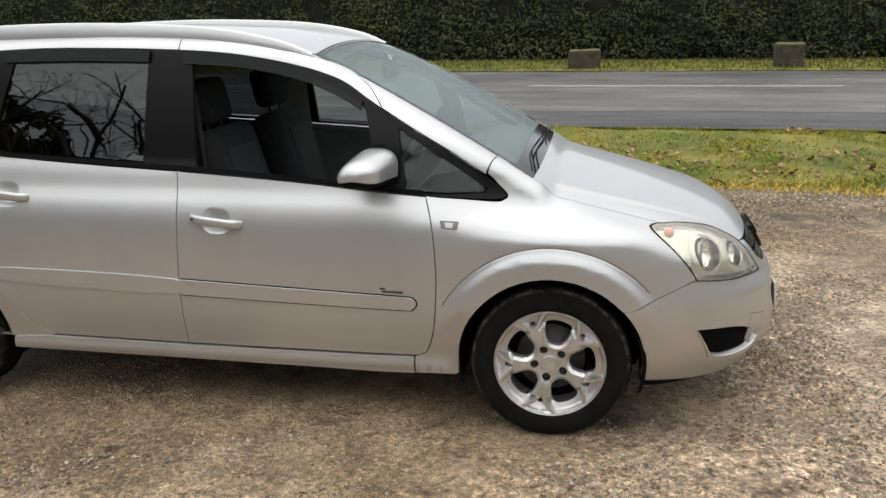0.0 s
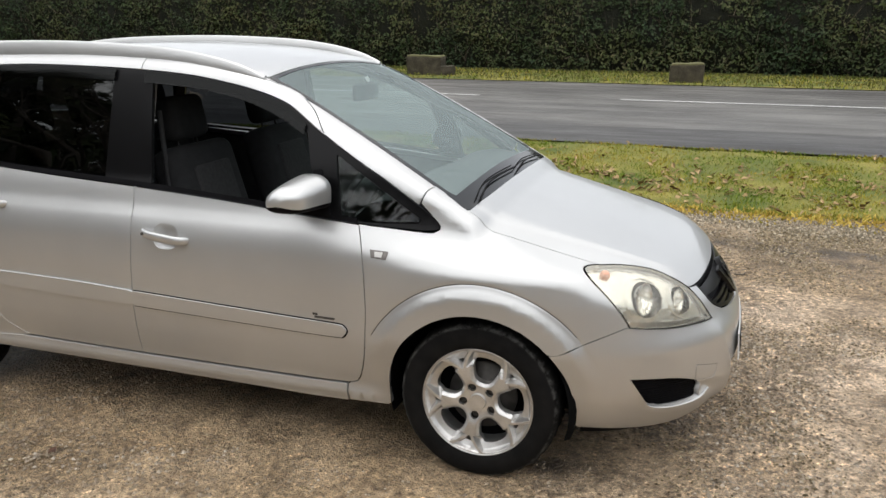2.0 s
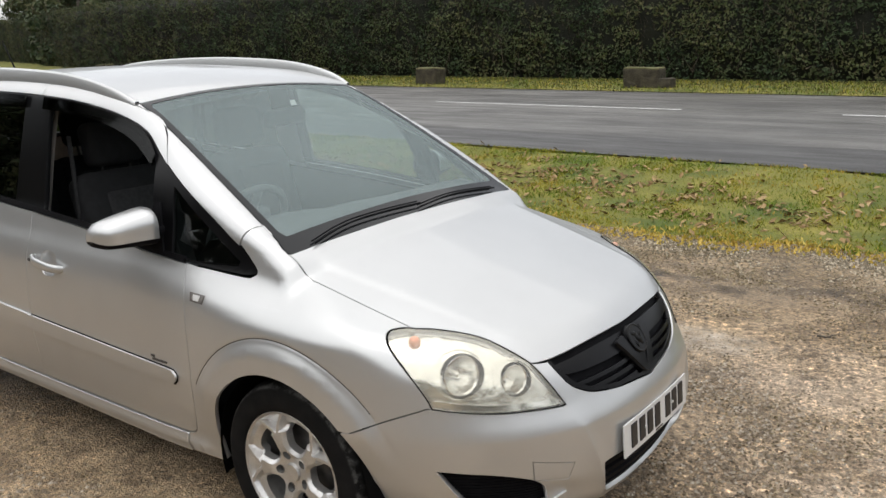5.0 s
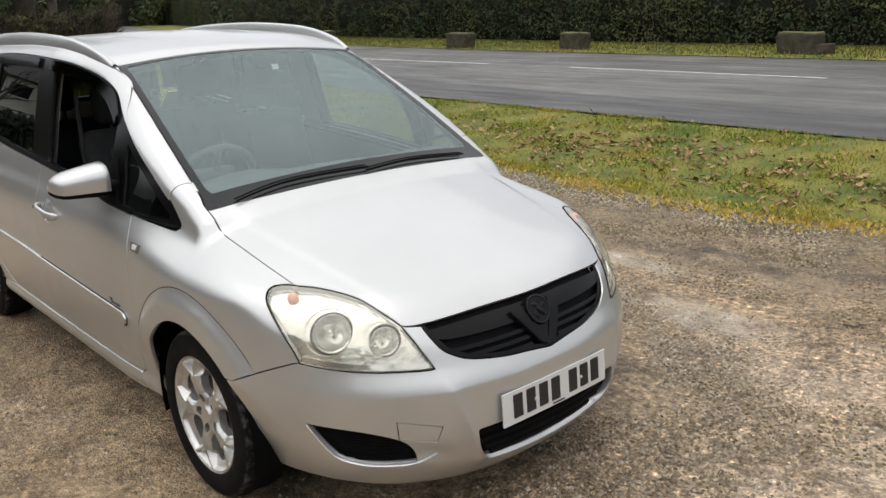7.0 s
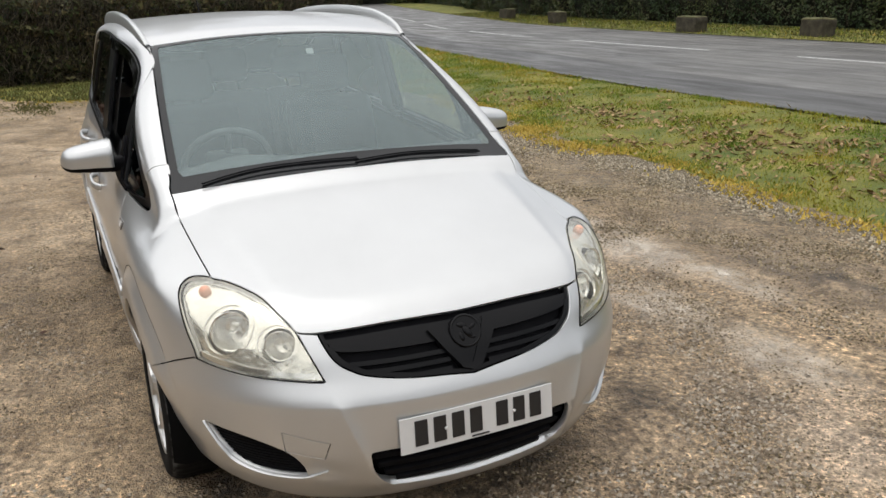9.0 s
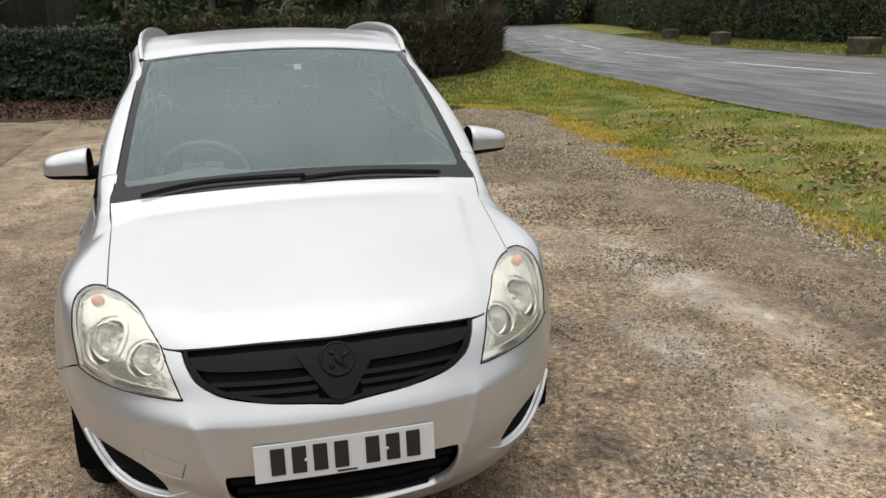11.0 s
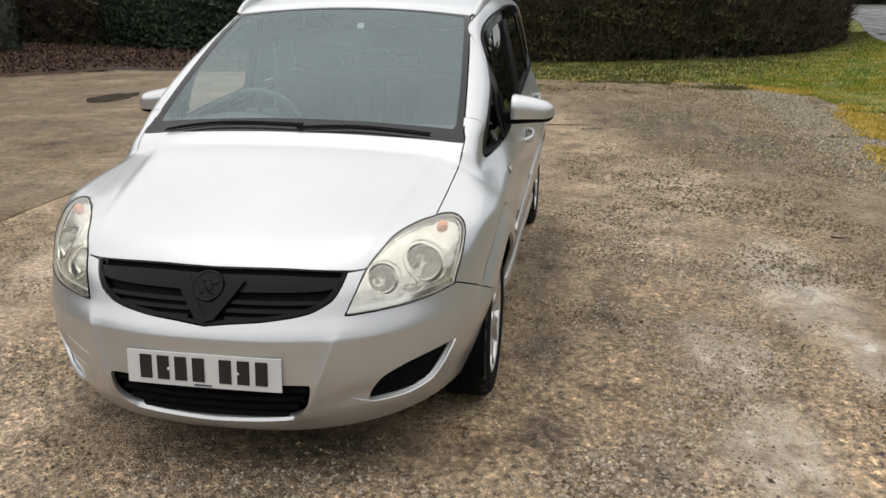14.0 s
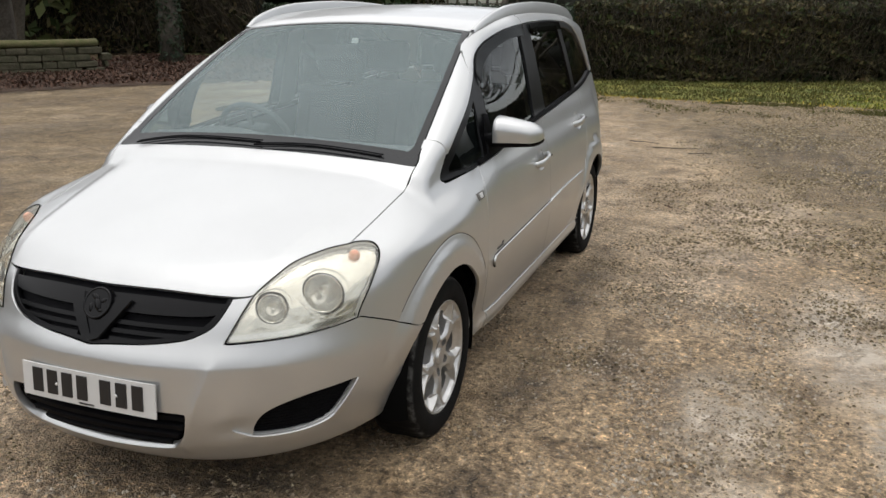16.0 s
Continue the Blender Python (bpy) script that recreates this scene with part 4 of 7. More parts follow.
hedge("clipped brown twiggy hedge on the lawn's edge", [(-16.0, -2.2), (-16.6, 0.6), (-17.3, 2.4), (-18.6, 4.6), (-20.9, 6.9), (-24.0, 8.5), (-25.2, 8.8)], -1, 1.7, 1.60, 30000, 0.052, BROWNLEAF, 7000, 0.40, 0.22, 4.0)

hedge("dark leafless thicket at the wood's edge", [(-45, -16.2), (-41, -22), (-33, -30), (-20, -36), (-6, -39), (10, -38)], 1, 3.0, lambda s: 5.0 + 0.5 * np.sin(s * 0.8) + 3.5 * step01(4, 14, s), 26000, 0.14, BROWNLEAF, 6000, 1.1, 0.5, 6.0)
hedge("dark leafless thicket behind the clipped hedge", [(-99, 46), (-97, 24), (-80, 19), (-60, 12.5), (-45, 8.8), (-31, 6.2), (-34, 1.5), (-39, -5), (-43, -9.6)][::-1], 1, 2.5, lambda s: 3.8 + 0.4 * np.sin(s * 0.9) + 1.5 * step01(45, 60, s), 20000, 0.12, BROWNLEAF, 3500, 1.0, 0.5, 7.0)

hedge("brown leafless thicket behind the tall hedge", [(-80, 47), (-60, 38), (-46, 31.5), (-36, 28.5), (-25.0, 26.5)], -1, 2.0, lambda s: 5.4 + 0.5 * np.sin(s * 0.9) + 0.3 * np.sin(s * 2.3), 9000, 0.10, BROWNLEAF, 16000, 1.1, 0.5, 12.0)

# its far, unseen stretch is made taller to block low sky light
hedge("dark tangled undergrowth behind the low wall, raised out of view to block low light", [(-18.7, -11.9), (-21, -15.5), (-19.5, -19.5), (-12, -22.5), (0, -24), (14, -24)], 1, 2.4, lambda s: 2.7 + 0.35 * np.sin(s * 1.1) + 3.6 * step01(11, 18, s), 18000, 0.09, SCRUBLEAF, 9000, 0.8, 0.4, 8.0)

# never in view: added to dim the low sky that the bumper mirrors
hedge("unseen dark thicket added to darken the car's reflections", [(14, -24), (23, -18), (28, -6), (28, 6), (25, 13)], 1, 2.4, lambda s: 5.0 + 0.5 * np.sin(s * 1.1), 9000, 0.14, BROWNLEAF, 3000, 1.2, 0.4, 9.0)


def stone_block(x, y, w, d, h, turn, extra=False):
    z = float(gz(np.array([x]), np.array([y]))[0])
    st = empty("stone_block", Matrix.Translation((x, y, z + 0.02)) @ pose(0, 0, 0, 0, 0, turn), "weathered sandstone block with a mossy top on the verge", "stone block", "stones along the verge")
    for nm, c, s, m in (("block", (0, 0, h * 0.44), (w, d, h * 0.96), SANDSTONE), ("moss_cap", (0, 0, h * 0.925), (w * 0.97, d * 0.97, 0.05), MOSSTOP)):
        bm = bmesh.new()
        box(bm, c, s, 0.03)
        bmesh.ops.subdivide_edges(bm, edges=[e for e in bm.edges if e.calc_length() > 0.15], cuts=4, use_grid_fill=True)
        for v in bm.verts:
            v.co += noise.noise_vector(v.co * 5 + Vector((x, y, 0))) * 0.022 + noise.noise_vector(v.co * 1.7 + Vector((x, y, 3))) * 0.03
        part(nm, bm, m, st, smooth=False)
    if extra:
        bm = bmesh.new()
        box(bm, (w * 0.62, -0.05, h * 0.22), (w * 0.34, d * 0.8, h * 0.5), 0.03)
        bmesh.ops.subdivide_edges(bm, edges=[e for e in bm.edges if e.calc_length() > 0.15], cuts=3, use_grid_fill=True)
        for v in bm.verts:
            v.co += noise.noise_vector(v.co * 6) * 0.02
        part("broken_piece", bm, SANDSTONE, st, smooth=False)


for x, y, w, h, turn, ex in ((-0.25, 17.85, 0.78, 0.46, 2, False), (4.58, 18.0, 0.66, 0.58, -3, False), (-7.0, 18.15, 0.98, 0.52, 1, True), (-13.8, 18.1, 0.80, 0.50, -4, False), (-18.3, 17.7, 0.85, 0.50, 5, False), (-27.4, 18.7, 0.7, 0.48, 0, False), (-34.5, 20.4, 0.7, 0.5, 3, False)):
    stone_block(x, y, w, 0.5, h, turn, ex)


# bare trees
def grow(seed, height, r0, levels=6, spread=0.55, low=0.25):
    rnd = random.Random(seed)
    parts = []

    def limb(p, d, l, r, lev):
        pts, rs = [p], [r]
        n = 4 if lev < 3 else 3
        for k in range(n):
            d = (d + Vector((rnd.gauss(0, 0.16), rnd.gauss(0, 0.16), rnd.gauss(0.03, 0.10)))).normalized()
            p = p + d * (l / n)
            pts.append(p)
            rs.append(r * (1 - 0.45 * (k + 1) / n))
        parts.append(tube(pts, rs, 8 if lev == 0 else (5 if lev < 3 else 3), False))
        if lev >= levels:
            return
        for k in range(rnd.choice((2, 3)) if lev else 4):
            i = rnd.randint(2, n) if lev else n - (k % 2)
            side = Vector((rnd.gauss(0, 1), rnd.gauss(0, 1), rnd.gauss(0.15, 0.45))).normalized()
            nd = (d * (1 - spread * 0.55) + side * spread).normalized()
            limb(pts[i], nd, l * rnd.uniform(0.62, 0.85), rs[i] * rnd.uniform(0.55, 0.75), lev + 1)

    limb(Vector((0, 0, -0.2)), Vector((rnd.gauss(0, 0.05), rnd.gauss(0, 0.05), 1)), height * low, r0, 0)
    return join(parts)


def bare_tree(seed, height, r0, spread):
    t = empty("bare_tree", label="leafless broadleaf tree with spreading branches", category="tree", group="bare trees")
    vs, fs = grow(seed, height, r0, 6, spread)
    raw("trunk", vs, fs, BARK, t)
    return t


def land(x, y):
    return float(gz(np.array([float(x)]), np.array([float(y)]))[0])


treeA, treeB = bare_tree(3, 11, 0.28, 0.6), bare_tree(8, 12, 0.22, 0.7)
treeA.matrix_world = Matrix.Translation((-31, 30, 0.2))
treeB.matrix_world = Matrix.Translation((-5.0, -15.5, 0.0))
spots = ((treeB, -22, 29, 40, 1.0), (treeA, -14, 31, 80, 0.9), (treeA, -40, 31, 200, 1.1), (treeB, -7, 30, 120, 1.1), (treeA, 2, 28, 10, 1.0), (treeB, 11, 29, 300, 1.0), (treeA, -50, 36, 150, 1.2),
         (treeA, 1.5, -19, 33, 1.5), (treeA, -8.5, -21, 190, 1.7), (treeB, -10.5, -17.8, 60, 1.5), (treeA, -13.6, -16.2, 300, 1.4), (treeB, -6.5, -19.5, 130, 1.6), (treeB, -16.5, -19, 10, 1.6), (treeB, -12.5, -19.5, 250, 1.7), (treeA, 11, -16, 110, 1.05), (treeB, 20, -8, 20, 1.0), (treeA, 24, 4, 75, 1.1), (treeB, -38, -19, 290, 0.8), (treeA, -27, -14.5, 15, 0.8), (treeA, -36, -10.0, 60, 0.7), (treeB, -30, -3, 200, 0.8), (treeA, -33, 3, 140, 0.9), (treeB, 22, 18, 170, 1.1), (treeA, -26, 1.2, 20, 1.2), (treeB, -23.5, 6.6, 100, 1.1), (treeA, -30, 7.5, 250, 1.7), (treeB, -36, 8.8, 40, 1.9), (treeB, -27, 4.5, 310, 1.6))
for src, x, y, turn, s in spots:
    c = copy_thing(src, Matrix.Translation((x, y, land(x, y))) @ pose(0, 0, 0, 0, 0, turn))
    c.scale = (s, s, s)


# dark evergreens along the bend and behind; unseen ones behind the viewer darken reflections
def evergreen(seed, h, r):
    rnd = np.random.default_rng(seed)
    t = empty("evergreen_tree", label="dark evergreen tree with a dense uneven crown", category="tree", group="evergreen trees")
    vs, fs = tube([(0, 0, -0.2), (0.1, 0, h * 0.3), (0, 0.1, h * 0.8)], [0.25, 0.2, 0.06], 8)
    raw("trunk", vs, fs, BARK, t)
    n = 6500
    clump = np.c_[rnd.normal(0, r * 0.55, 46), rnd.normal(0, r * 0.55, 46), rnd.uniform(0.6, h * 0.95, 46)]
    w = 1 - 0.55 * clump[:, 2] / h
    clump[:, :2] *= w[:, None]
    k = rnd.integers(0, 46, n)
    d = rnd.normal(0, 1, (n, 3))
    d /= np.linalg.norm(d, axis=1, keepdims=True)
    C = clump[k] + d * (r * 0.34 * w[k] * rnd.uniform(0.7, 1.1, n))[:, None]
    C[:, 2] = np.maximum(C[:, 2], 0.1)
    leafcloud("crown", C, d + np.array((0, 0, 0.4)), 0.15, HEDGELEAF, t, 0.5)
    return t


eg = evergreen(5, 8, 2.6)
eg.matrix_world = Matrix.Translation((-52, 30, 0.2))
for x, y, turn, s in ((-46, 29, 30, 0.9), (-57, 33, 80, 1.1), (-62, 36.5, 140, 1.2), (-68, 38, 20, 1.1), (-74, 41, 60, 1.3), (-80, 42, 99, 1.2), (-88, 40, 10, 1.4), (-92, 34, 44, 1.3), (-96, 27, 70, 1.4), (-97, 20, 12, 1.3), (-84, 15, 160, 1.2), (-74, 12, 100, 1.1), (-64, 9.5, 45, 1.1), (-55, 8, 230, 1.0), (-46, 7.5, 300, 1.0), (-38, 7.8, 15, 0.9), (-31, 7.2, 95, 0.8), (-27, 4.0, 200, 0.75),
                     (-24, -0.5, 20, 0.7), (-41, -19.5, 15, 1.7), (-46, -24, 75, 1.9), (-37, -24, 190, 1.9), (-31, -17.5, 260, 1.5), (-24, -21, 40, 1.8), (-26, -17, 15, 1.6), (-21, -19, 60, 1.5), (-35, 0.5, 120, 1.9), (-39, 5.0, 20, 2.0), (-19, -24, 99, 1.0), (-11, -25, 10, 1.1), (-3, -27, 200, 1.2), (6, -26, 60, 1.1), (14, -25, 90, 1.2), (22, -22, 140, 1.2), (28, -15, 33, 1.2), (-24, -27, 10, 1.5), (-31, -23.5, 200, 1.4), (-15, -29, 75, 1.6), (-7, -30, 120, 1.5), (-38, -28, 300, 1.6), (31, -6, 70, 1.2), (33, 4, 0, 1.2), (32, 13, 120, 1.1)):
    c = copy_thing(eg, Matrix.Translation((x, y, land(x, y))) @ pose(0, 0, 0, 0, 0, turn))
    c.scale = (s, s, s)

# ivy-clad trunk and low wall by the drive
tr = empty("ivy_trunk", Matrix.Translation((-16.4, -13.2, 0.0)), "tree trunk clad in dark ivy among leaf litter", "tree")
vs, fs = tube([(0, 0, -0.1), (0.05, 0, 1.5), (0.0, 0.1, 3.5), (0.2, 0, 6)], [0.30, 0.24, 0.22, 0.15], 10)
raw("trunk", vs, fs, BARK, tr)
n = 2600
a, hgt = rng.uniform(0, 2 * math.pi, n), rng.uniform(0, 5.5, n)
C = np.c_[np.cos(a) * (0.30 + rng.normal(0, 0.03, n)), np.sin(a) * (0.30 + rng.normal(0, 0.03, n)), hgt]
leafcloud("ivy", C, np.c_[np.cos(a), np.sin(a), np.full(n, 0.4)], 0.05, IVYLEAF, tr)

wall = empty("low_wall", None, "low stone wall with a rounded mossy coping", "wall")
w0, w1 = Vector((-9.0, -15.6, 0)), Vector((-13.3, -12.9, 0))
d = (w1 - w0).normalized()
nrm = Vector((-d.y, d.x, 0))
L = (w1 - w0).length
for c in range(4):
    u = rng.uniform(-0.2, 0)
    while u < L:
        wd = rng.uniform(0.30, 0.75)
        bm = bmesh.new()
        box(bm, (0, 0, 0), (min(wd, L - u + 0.05) - 0.012, 0.34, 0.150), 0.03)
        for v in bm.verts:
            v.co += noise.noise_vector(v.co * 9 + Vector((u * 3, c, 0))) * 0.022
        m = Matrix.Translation(w0 + d * (u + wd / 2) + Vector((0, 0, 0.08 + c * 0.156))) @ Matrix.Rotation(math.atan2(d.y, d.x), 4, "Z")
        bmesh.ops.transform(bm, matrix=m, verts=bm.verts)
        part("stone", bm, WALLSTONE, wall, smooth=False)
        u += wd
pts = [w0 + d * (L * k / 14) + Vector((0, 0, 0.72 + 0.01 * math.sin(k))) for k in range(15)]
vs, fs = tube(pts, 0.17, 10)
vs = [Vector((v.x, v.y, 0.70 + (v.z - 0.70) * 0.55)) for v in vs]
raw("coping", vs, fs, MOSSTOP, wall)

# white house and paddock fence
hz = land(-52, -17)
house = empty("house", Matrix.Translation((-49.2, -13.9, hz - 0.2)) @ pose(0, 0, 0, 0, 0, 2), "white rendered house with a dark roof beyond the paddock", "house")
bm = bmesh.new()
vsh = [(-4, -3.3, 0), (4, -3.3, 0), (4, 3.3, 0), (-4, 3.3, 0), (-4, -3.3, 3.6), (4, -3.3, 3.6), (4, 3.3, 3.6), (-4, 3.3, 3.6), (0, -3.3, 6.2), (0, 3.3, 6.2)]
v = [bm.verts.new(p) for p in vsh]
for f in ((0, 1, 5, 8, 4), (2, 3, 7, 9, 6), (1, 2, 6, 5), (3, 0, 4, 7)):
    bm.faces.new([v[k] for k in f])
part("wall", bm, RENDER, house, smooth=False)
for s in (1, -1):
    bm = bmesh.new()
    box(bm, (s * 2.15, 0, 4.95), (5.0, 7.2, 0.14), 0.02, pose(0, 0, 0, 0, s * 33, 0))
    part("roof", bm, SLATE, house, smooth=False)
for y, z in ((1.9, 0.75), (-1.9, 2.7), (0.6, 2.7)):
    w = empty("window")
    w.parent = house
    bm = bmesh.new()
    box(bm, (4.02, y, z), (0.08, 1.1, 1.0), 0.01)
    part("pane", bm, PANE, w, smooth=False)
    bm = bmesh.new()
    box(bm, (4.05, y, z - 0.55), (0.16, 1.3, 0.08), 0.01)
    part("sill", bm, RENDER, w, smooth=False)
fence = empty("paddock_fence", None, "weathered post and rail fence before the house", "fence")
F0, F1 = Vector((-40.5, -9.5, 0)), Vector((-39.5, -15.6, 0))
for k in range(13):
    p = F0.lerp(F1, k / 12)
    p.z = land(p.x, p.y)
    bm = bmesh.new()
    box(bm, p + Vector((0, 0, 0.5)), (0.10, 0.10, 1.15), 0.01)
    part("post", bm, TIMBER, fence, smooth=False)
    if k < 12:
        q = F0.lerp(F1, (k + 1) / 12)
        q.z = land(q.x, q.y)
        for h in (0.35, 0.68, 1.0):
            raw("rail", *tube([p + Vector((0, 0, h)), q + Vector((0, 0, h))], 0.04, 4), TIMBER, fence, smooth=False)

# drain cover at the road's edge, broken twigs, a scrap of litter by the hedge
IRON = mat("cast_iron", (0.05, 0.048, 0.045), 0.6, 0.4, vary=0.3, scale=20)
zc = land(-28.2, 11.15)
drain = empty("drain_cover", Matrix.Translation((-28.2, 11.15, zc + 0.02)) @ pose(0, 0, 0, 0, 0, 18), "rusty iron drain cover at the road's edge", "drain cover")
bm = bmesh.new()
box(bm, (0, 0, 0), (0.7, 0.5, 0.03), 0.006)
part("frame", bm, IRON, drain, smooth=False)
for k in range(6):
    bm = bmesh.new()
    box(bm, (-0.27 + k * 0.108, 0, 0.018), (0.05, 0.40, 0.014), 0.004)
    part("bar", bm, IRON, drain, smooth=False)
rt = random.Random(4)
for x, y, turn, l in ((-7.3, 0.95, 100, 0.55), (-7.6, 0.55, 75, 0.4), (-7.0, 1.25, 120, 0.3), (-2.6, 2.9, 80, 0.14), (1.0, 2.3, 40, 0.12), (-6.9, 4.0, 100, 0.3)):
    a = radians(turn)
    pts = [Vector((x + math.cos(a) * l * (k / 4 - 0.5) + rt.gauss(0, 0.012), y + math.sin(a) * l * (k / 4 - 0.5) + rt.gauss(0, 0.012), 0.012 + abs(rt.gauss(0, 0.006)))) for k in range(5)]
    vs, fs = tube(pts, [0.006, 0.0055, 0.005, 0.004, 0.002], 6)
    tw = raw("fallen_twig", vs, fs, BARK, None)
    tagged(tw, "short dark broken twig lying on the gravel", "twig", "twigs on the gravel")
bm = bmesh.new()
bmesh.ops.create_icosphere(bm, subdivisions=3, radius=0.085)
for v in bm.verts:
    v.co = Vector((v.co.x * 1.3, v.co.y, v.co.z * 0.55)) + noise.noise_vector(v.co * 14) * 0.05
bmesh.ops.translate(bm, verts=bm.verts, vec=(-13.35, -5.05, land(-13.35, -5.05) + 0.13))
litter = part("plastic_bag", bm, RENDER, None, smooth=False)
tagged(litter, "crumpled white plastic bag in the leaf litter", "litter")

# ---- the car: one smooth body surface, on which every panel is laid ----
# x runs forward from the front axle, y to the car's left, z up from the ground
PAINT = mat("silver_paint", (0.555, 0.562, 0.560), 0.35, 0.76, vary=0.03, scale=3.0, coat=0.55, fine=0.05, bscale=900, coatrough=0.04)
BLACK = mat("black_plastic", (0.005, 0.005, 0.006), 0.6, vary=0.2, scale=20, bump=0.15, bscale=700, spec=0.06)
GLOSSBLACK = mat("black_trim", (0.003, 0.003, 0.0035), 0.28, vary=0.15, scale=9, spec=0.17)
FRIT = mat("windscreen_frit", (0.012, 0.013, 0.014), 0.12, vary=0.1, scale=10, spec=0.28)
DARK = mat("dark_cavity", (0.004, 0.004, 0.004), 0.95, spec=0.05)
RUBBER = mat("tyre_rubber", (0.006, 0.006, 0.006), 0.85, colour2=(0.011, 0.0105, 0.010), scale=14, bump=0.3, bscale=160, spec=0.1)


def scuffed(m, r0, r1):
    """Pale scuffs on a ring round the wheel's axis."""
    nt = m.node_tree
    b = nt.nodes["Principled BSDF"]
    old = b.inputs["Base Color"].links[0].from_socket
    tc = nt.nodes.new("ShaderNodeTexCoord").outputs["Object"]
    flat = nt.nodes.new("ShaderNodeVectorMath")
    flat.operation = "MULTIPLY"
    flat.inputs[1].default_value = (1, 0, 1)
    nt.links.new(tc, flat.inputs[0])
    ln = nt.nodes.new("ShaderNodeVectorMath")
    ln.operation = "LENGTH"
    nt.links.new(flat.outputs[0], ln.inputs[0])
    band = ramp(nt, ln.outputs["Value"], [(r0 - 0.004, (0, 0, 0)), (r0, (1, 1, 1)), (r1, (1, 1, 1)), (r1 + 0.004, (0, 0, 0))])
    nz = node(nt, "ShaderNodeTexNoise", Scale=22.0, Detail=6.0, Roughness=0.75)
    nt.links.new(tc, nz.inputs["Vector"])
    spots = ramp(nt, nz.outputs["Fac"], [(0.42, (0, 0, 0)), (0.62, (1, 1, 1))])
    f = mixc(nt, 1.0, band, spots, "MULTIPLY")
    pale = nt.nodes.new("ShaderNodeRGB")
    pale.outputs[0].default_value = (0.10, 0.10, 0.095, 1)
    nt.links.new(mixc(nt, f, old, pale.outputs[0]), b.inputs["Base Color"])


scuffed(RUBBER, 0.300, 0.306)
ALLOY = mat("alloy_wheel", (0.58, 0.575, 0.56), 0.34, 0.8, vary=0.10, scale=18, fine=0.06, bscale=220, coat=0.3)
CHROME = mat("chrome", (0.85, 0.85, 0.85), 0.12, 1.0)
REFLECTOR = mat("lamp_reflector", (0.92, 0.92, 0.90), 0.22, 1.0, vary=0.04, scale=30, bump=0.5, bscale=28)
LAMPWHITE = mat("lamp_housing", (0.80, 0.79, 0.755), 0.17, 0.85, vary=0.12, scale=9, bump=0.25, bscale=16)
AMBER = mat("amber_bulb", (0.74, 0.40, 0.28), 0.5)
BOLT = mat("bolt_steel", (0.035, 0.033, 0.031), 0.6, 0.3, vary=0.2, scale=40)
REPEATER = mat("repeater_frame", (0.17, 0.16, 0.15), 0.35, 0.4, vary=0.2, scale=60)
STEEL = mat("brake_steel", (0.09, 0.085, 0.08), 0.5, 0.6, vary=0.2, scale=30)
CLOTH = mat("seat_cloth", (0.010, 0.0105, 0.0115), 0.95, vary=0.25, scale=30, bump=0.3, bscale=400)
CLOTH2 = mat("seat_cloth_centre", (0.022, 0.022, 0.023), 0.95, vary=0.25, scale=60, bump=0.3, bscale=500)
DASH = mat("dashboard_plastic", (0.090, 0.094, 0.096), 0.7, vary=0.12, scale=14, bump=0.2, bscale=500)
LINER = mat("headliner", (0.34, 0.33, 0.31), 0.95, vary=0.06, scale=12)
PLATE = mat("plate_white", (0.62, 0.62, 0.61), 0.35, vary=0.03, scale=10)
INK = mat("plate_ink", (0.012, 0.012, 0.013), 0.45)
# pale haze colour stands in for most of the sky's reflection
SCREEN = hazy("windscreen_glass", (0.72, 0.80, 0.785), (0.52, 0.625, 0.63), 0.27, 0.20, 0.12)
SIDEGLASS = glassmat("side_glass", (0.46, 0.53, 0.51), gloss=1.0, base=0.0)
QUARTERGLASS = glassmat("quarter_glass", (0.36, 0.42, 0.41), gloss=1.0, base=0.0)
PRIVACY = glassmat("privacy_glass", (0.05, 0.055, 0.06), gloss=1.2, base=0.01)
LENS = hazy("lamp_lens", (0.97, 0.96, 0.90), (0.80, 0.78, 0.71), 0.12)
SMOKED = glassmat("smoked_plastic", (0.06, 0.06, 0.065), gloss=0.45, base=0.0, rough=0.10)

NOSE = pchip([0.14, 0.19, 0.235, 0.30, 0.39, 0.49, 0.540, 0.556, 0.61, 0.70, 0.76, 0.95], [0.74, 0.845, 0.882, 0.918, 0.934, 0.929, 0.925, 0.919, 0.888, 0.842, 0.805, 0.69])
FLANK = pchip([0.15, 0.20, 0.30, 0.38, 0.47, 0.56, 0.70, 0.80, 0.87, 0.92, 0.965, 1.05, 1.2], [0.72, 0.765, 0.812, 0.842, 0.860, 0.868, 0.868, 0.860, 0.847, 0.830, 0.805, 0.775, 0.72])
BONNET_Z = pchip([-0.5, -0.3, -0.1, 0.0, 0.2, 0.4, 0.6, 0.72, 0.80, 0.95], [1.12, 1.08, 1.03, 1.003, 0.951, 0.899, 0.842, 0.80, 0.762, 0.66])
ROOF_Z = pchip([-3.6, -3.35, -3.1, -2.8, -2.3, -1.8, -1.4, -1.1, -0.957, -0.7, 0.0], [1.32, 1.44, 1.515, 1.558, 1.590, 1.600, 1.585, 1.548, 1.524, 1.47, 1.25])
GREENHOUSE = pchip([0.85, 0.95, 1.03, 1.1, 1.25, 1.40, 1.5, 1.58, 1.66], [0.825, 0.81, 0.795, 0.780, 0.748, 0.712, 0.684, 0.652, 0.61])


def smax(a, b, k):
    h = np.maximum(k - np.abs(a - b), 0) / k
    return np.maximum(a, b) + h * h * k / 4


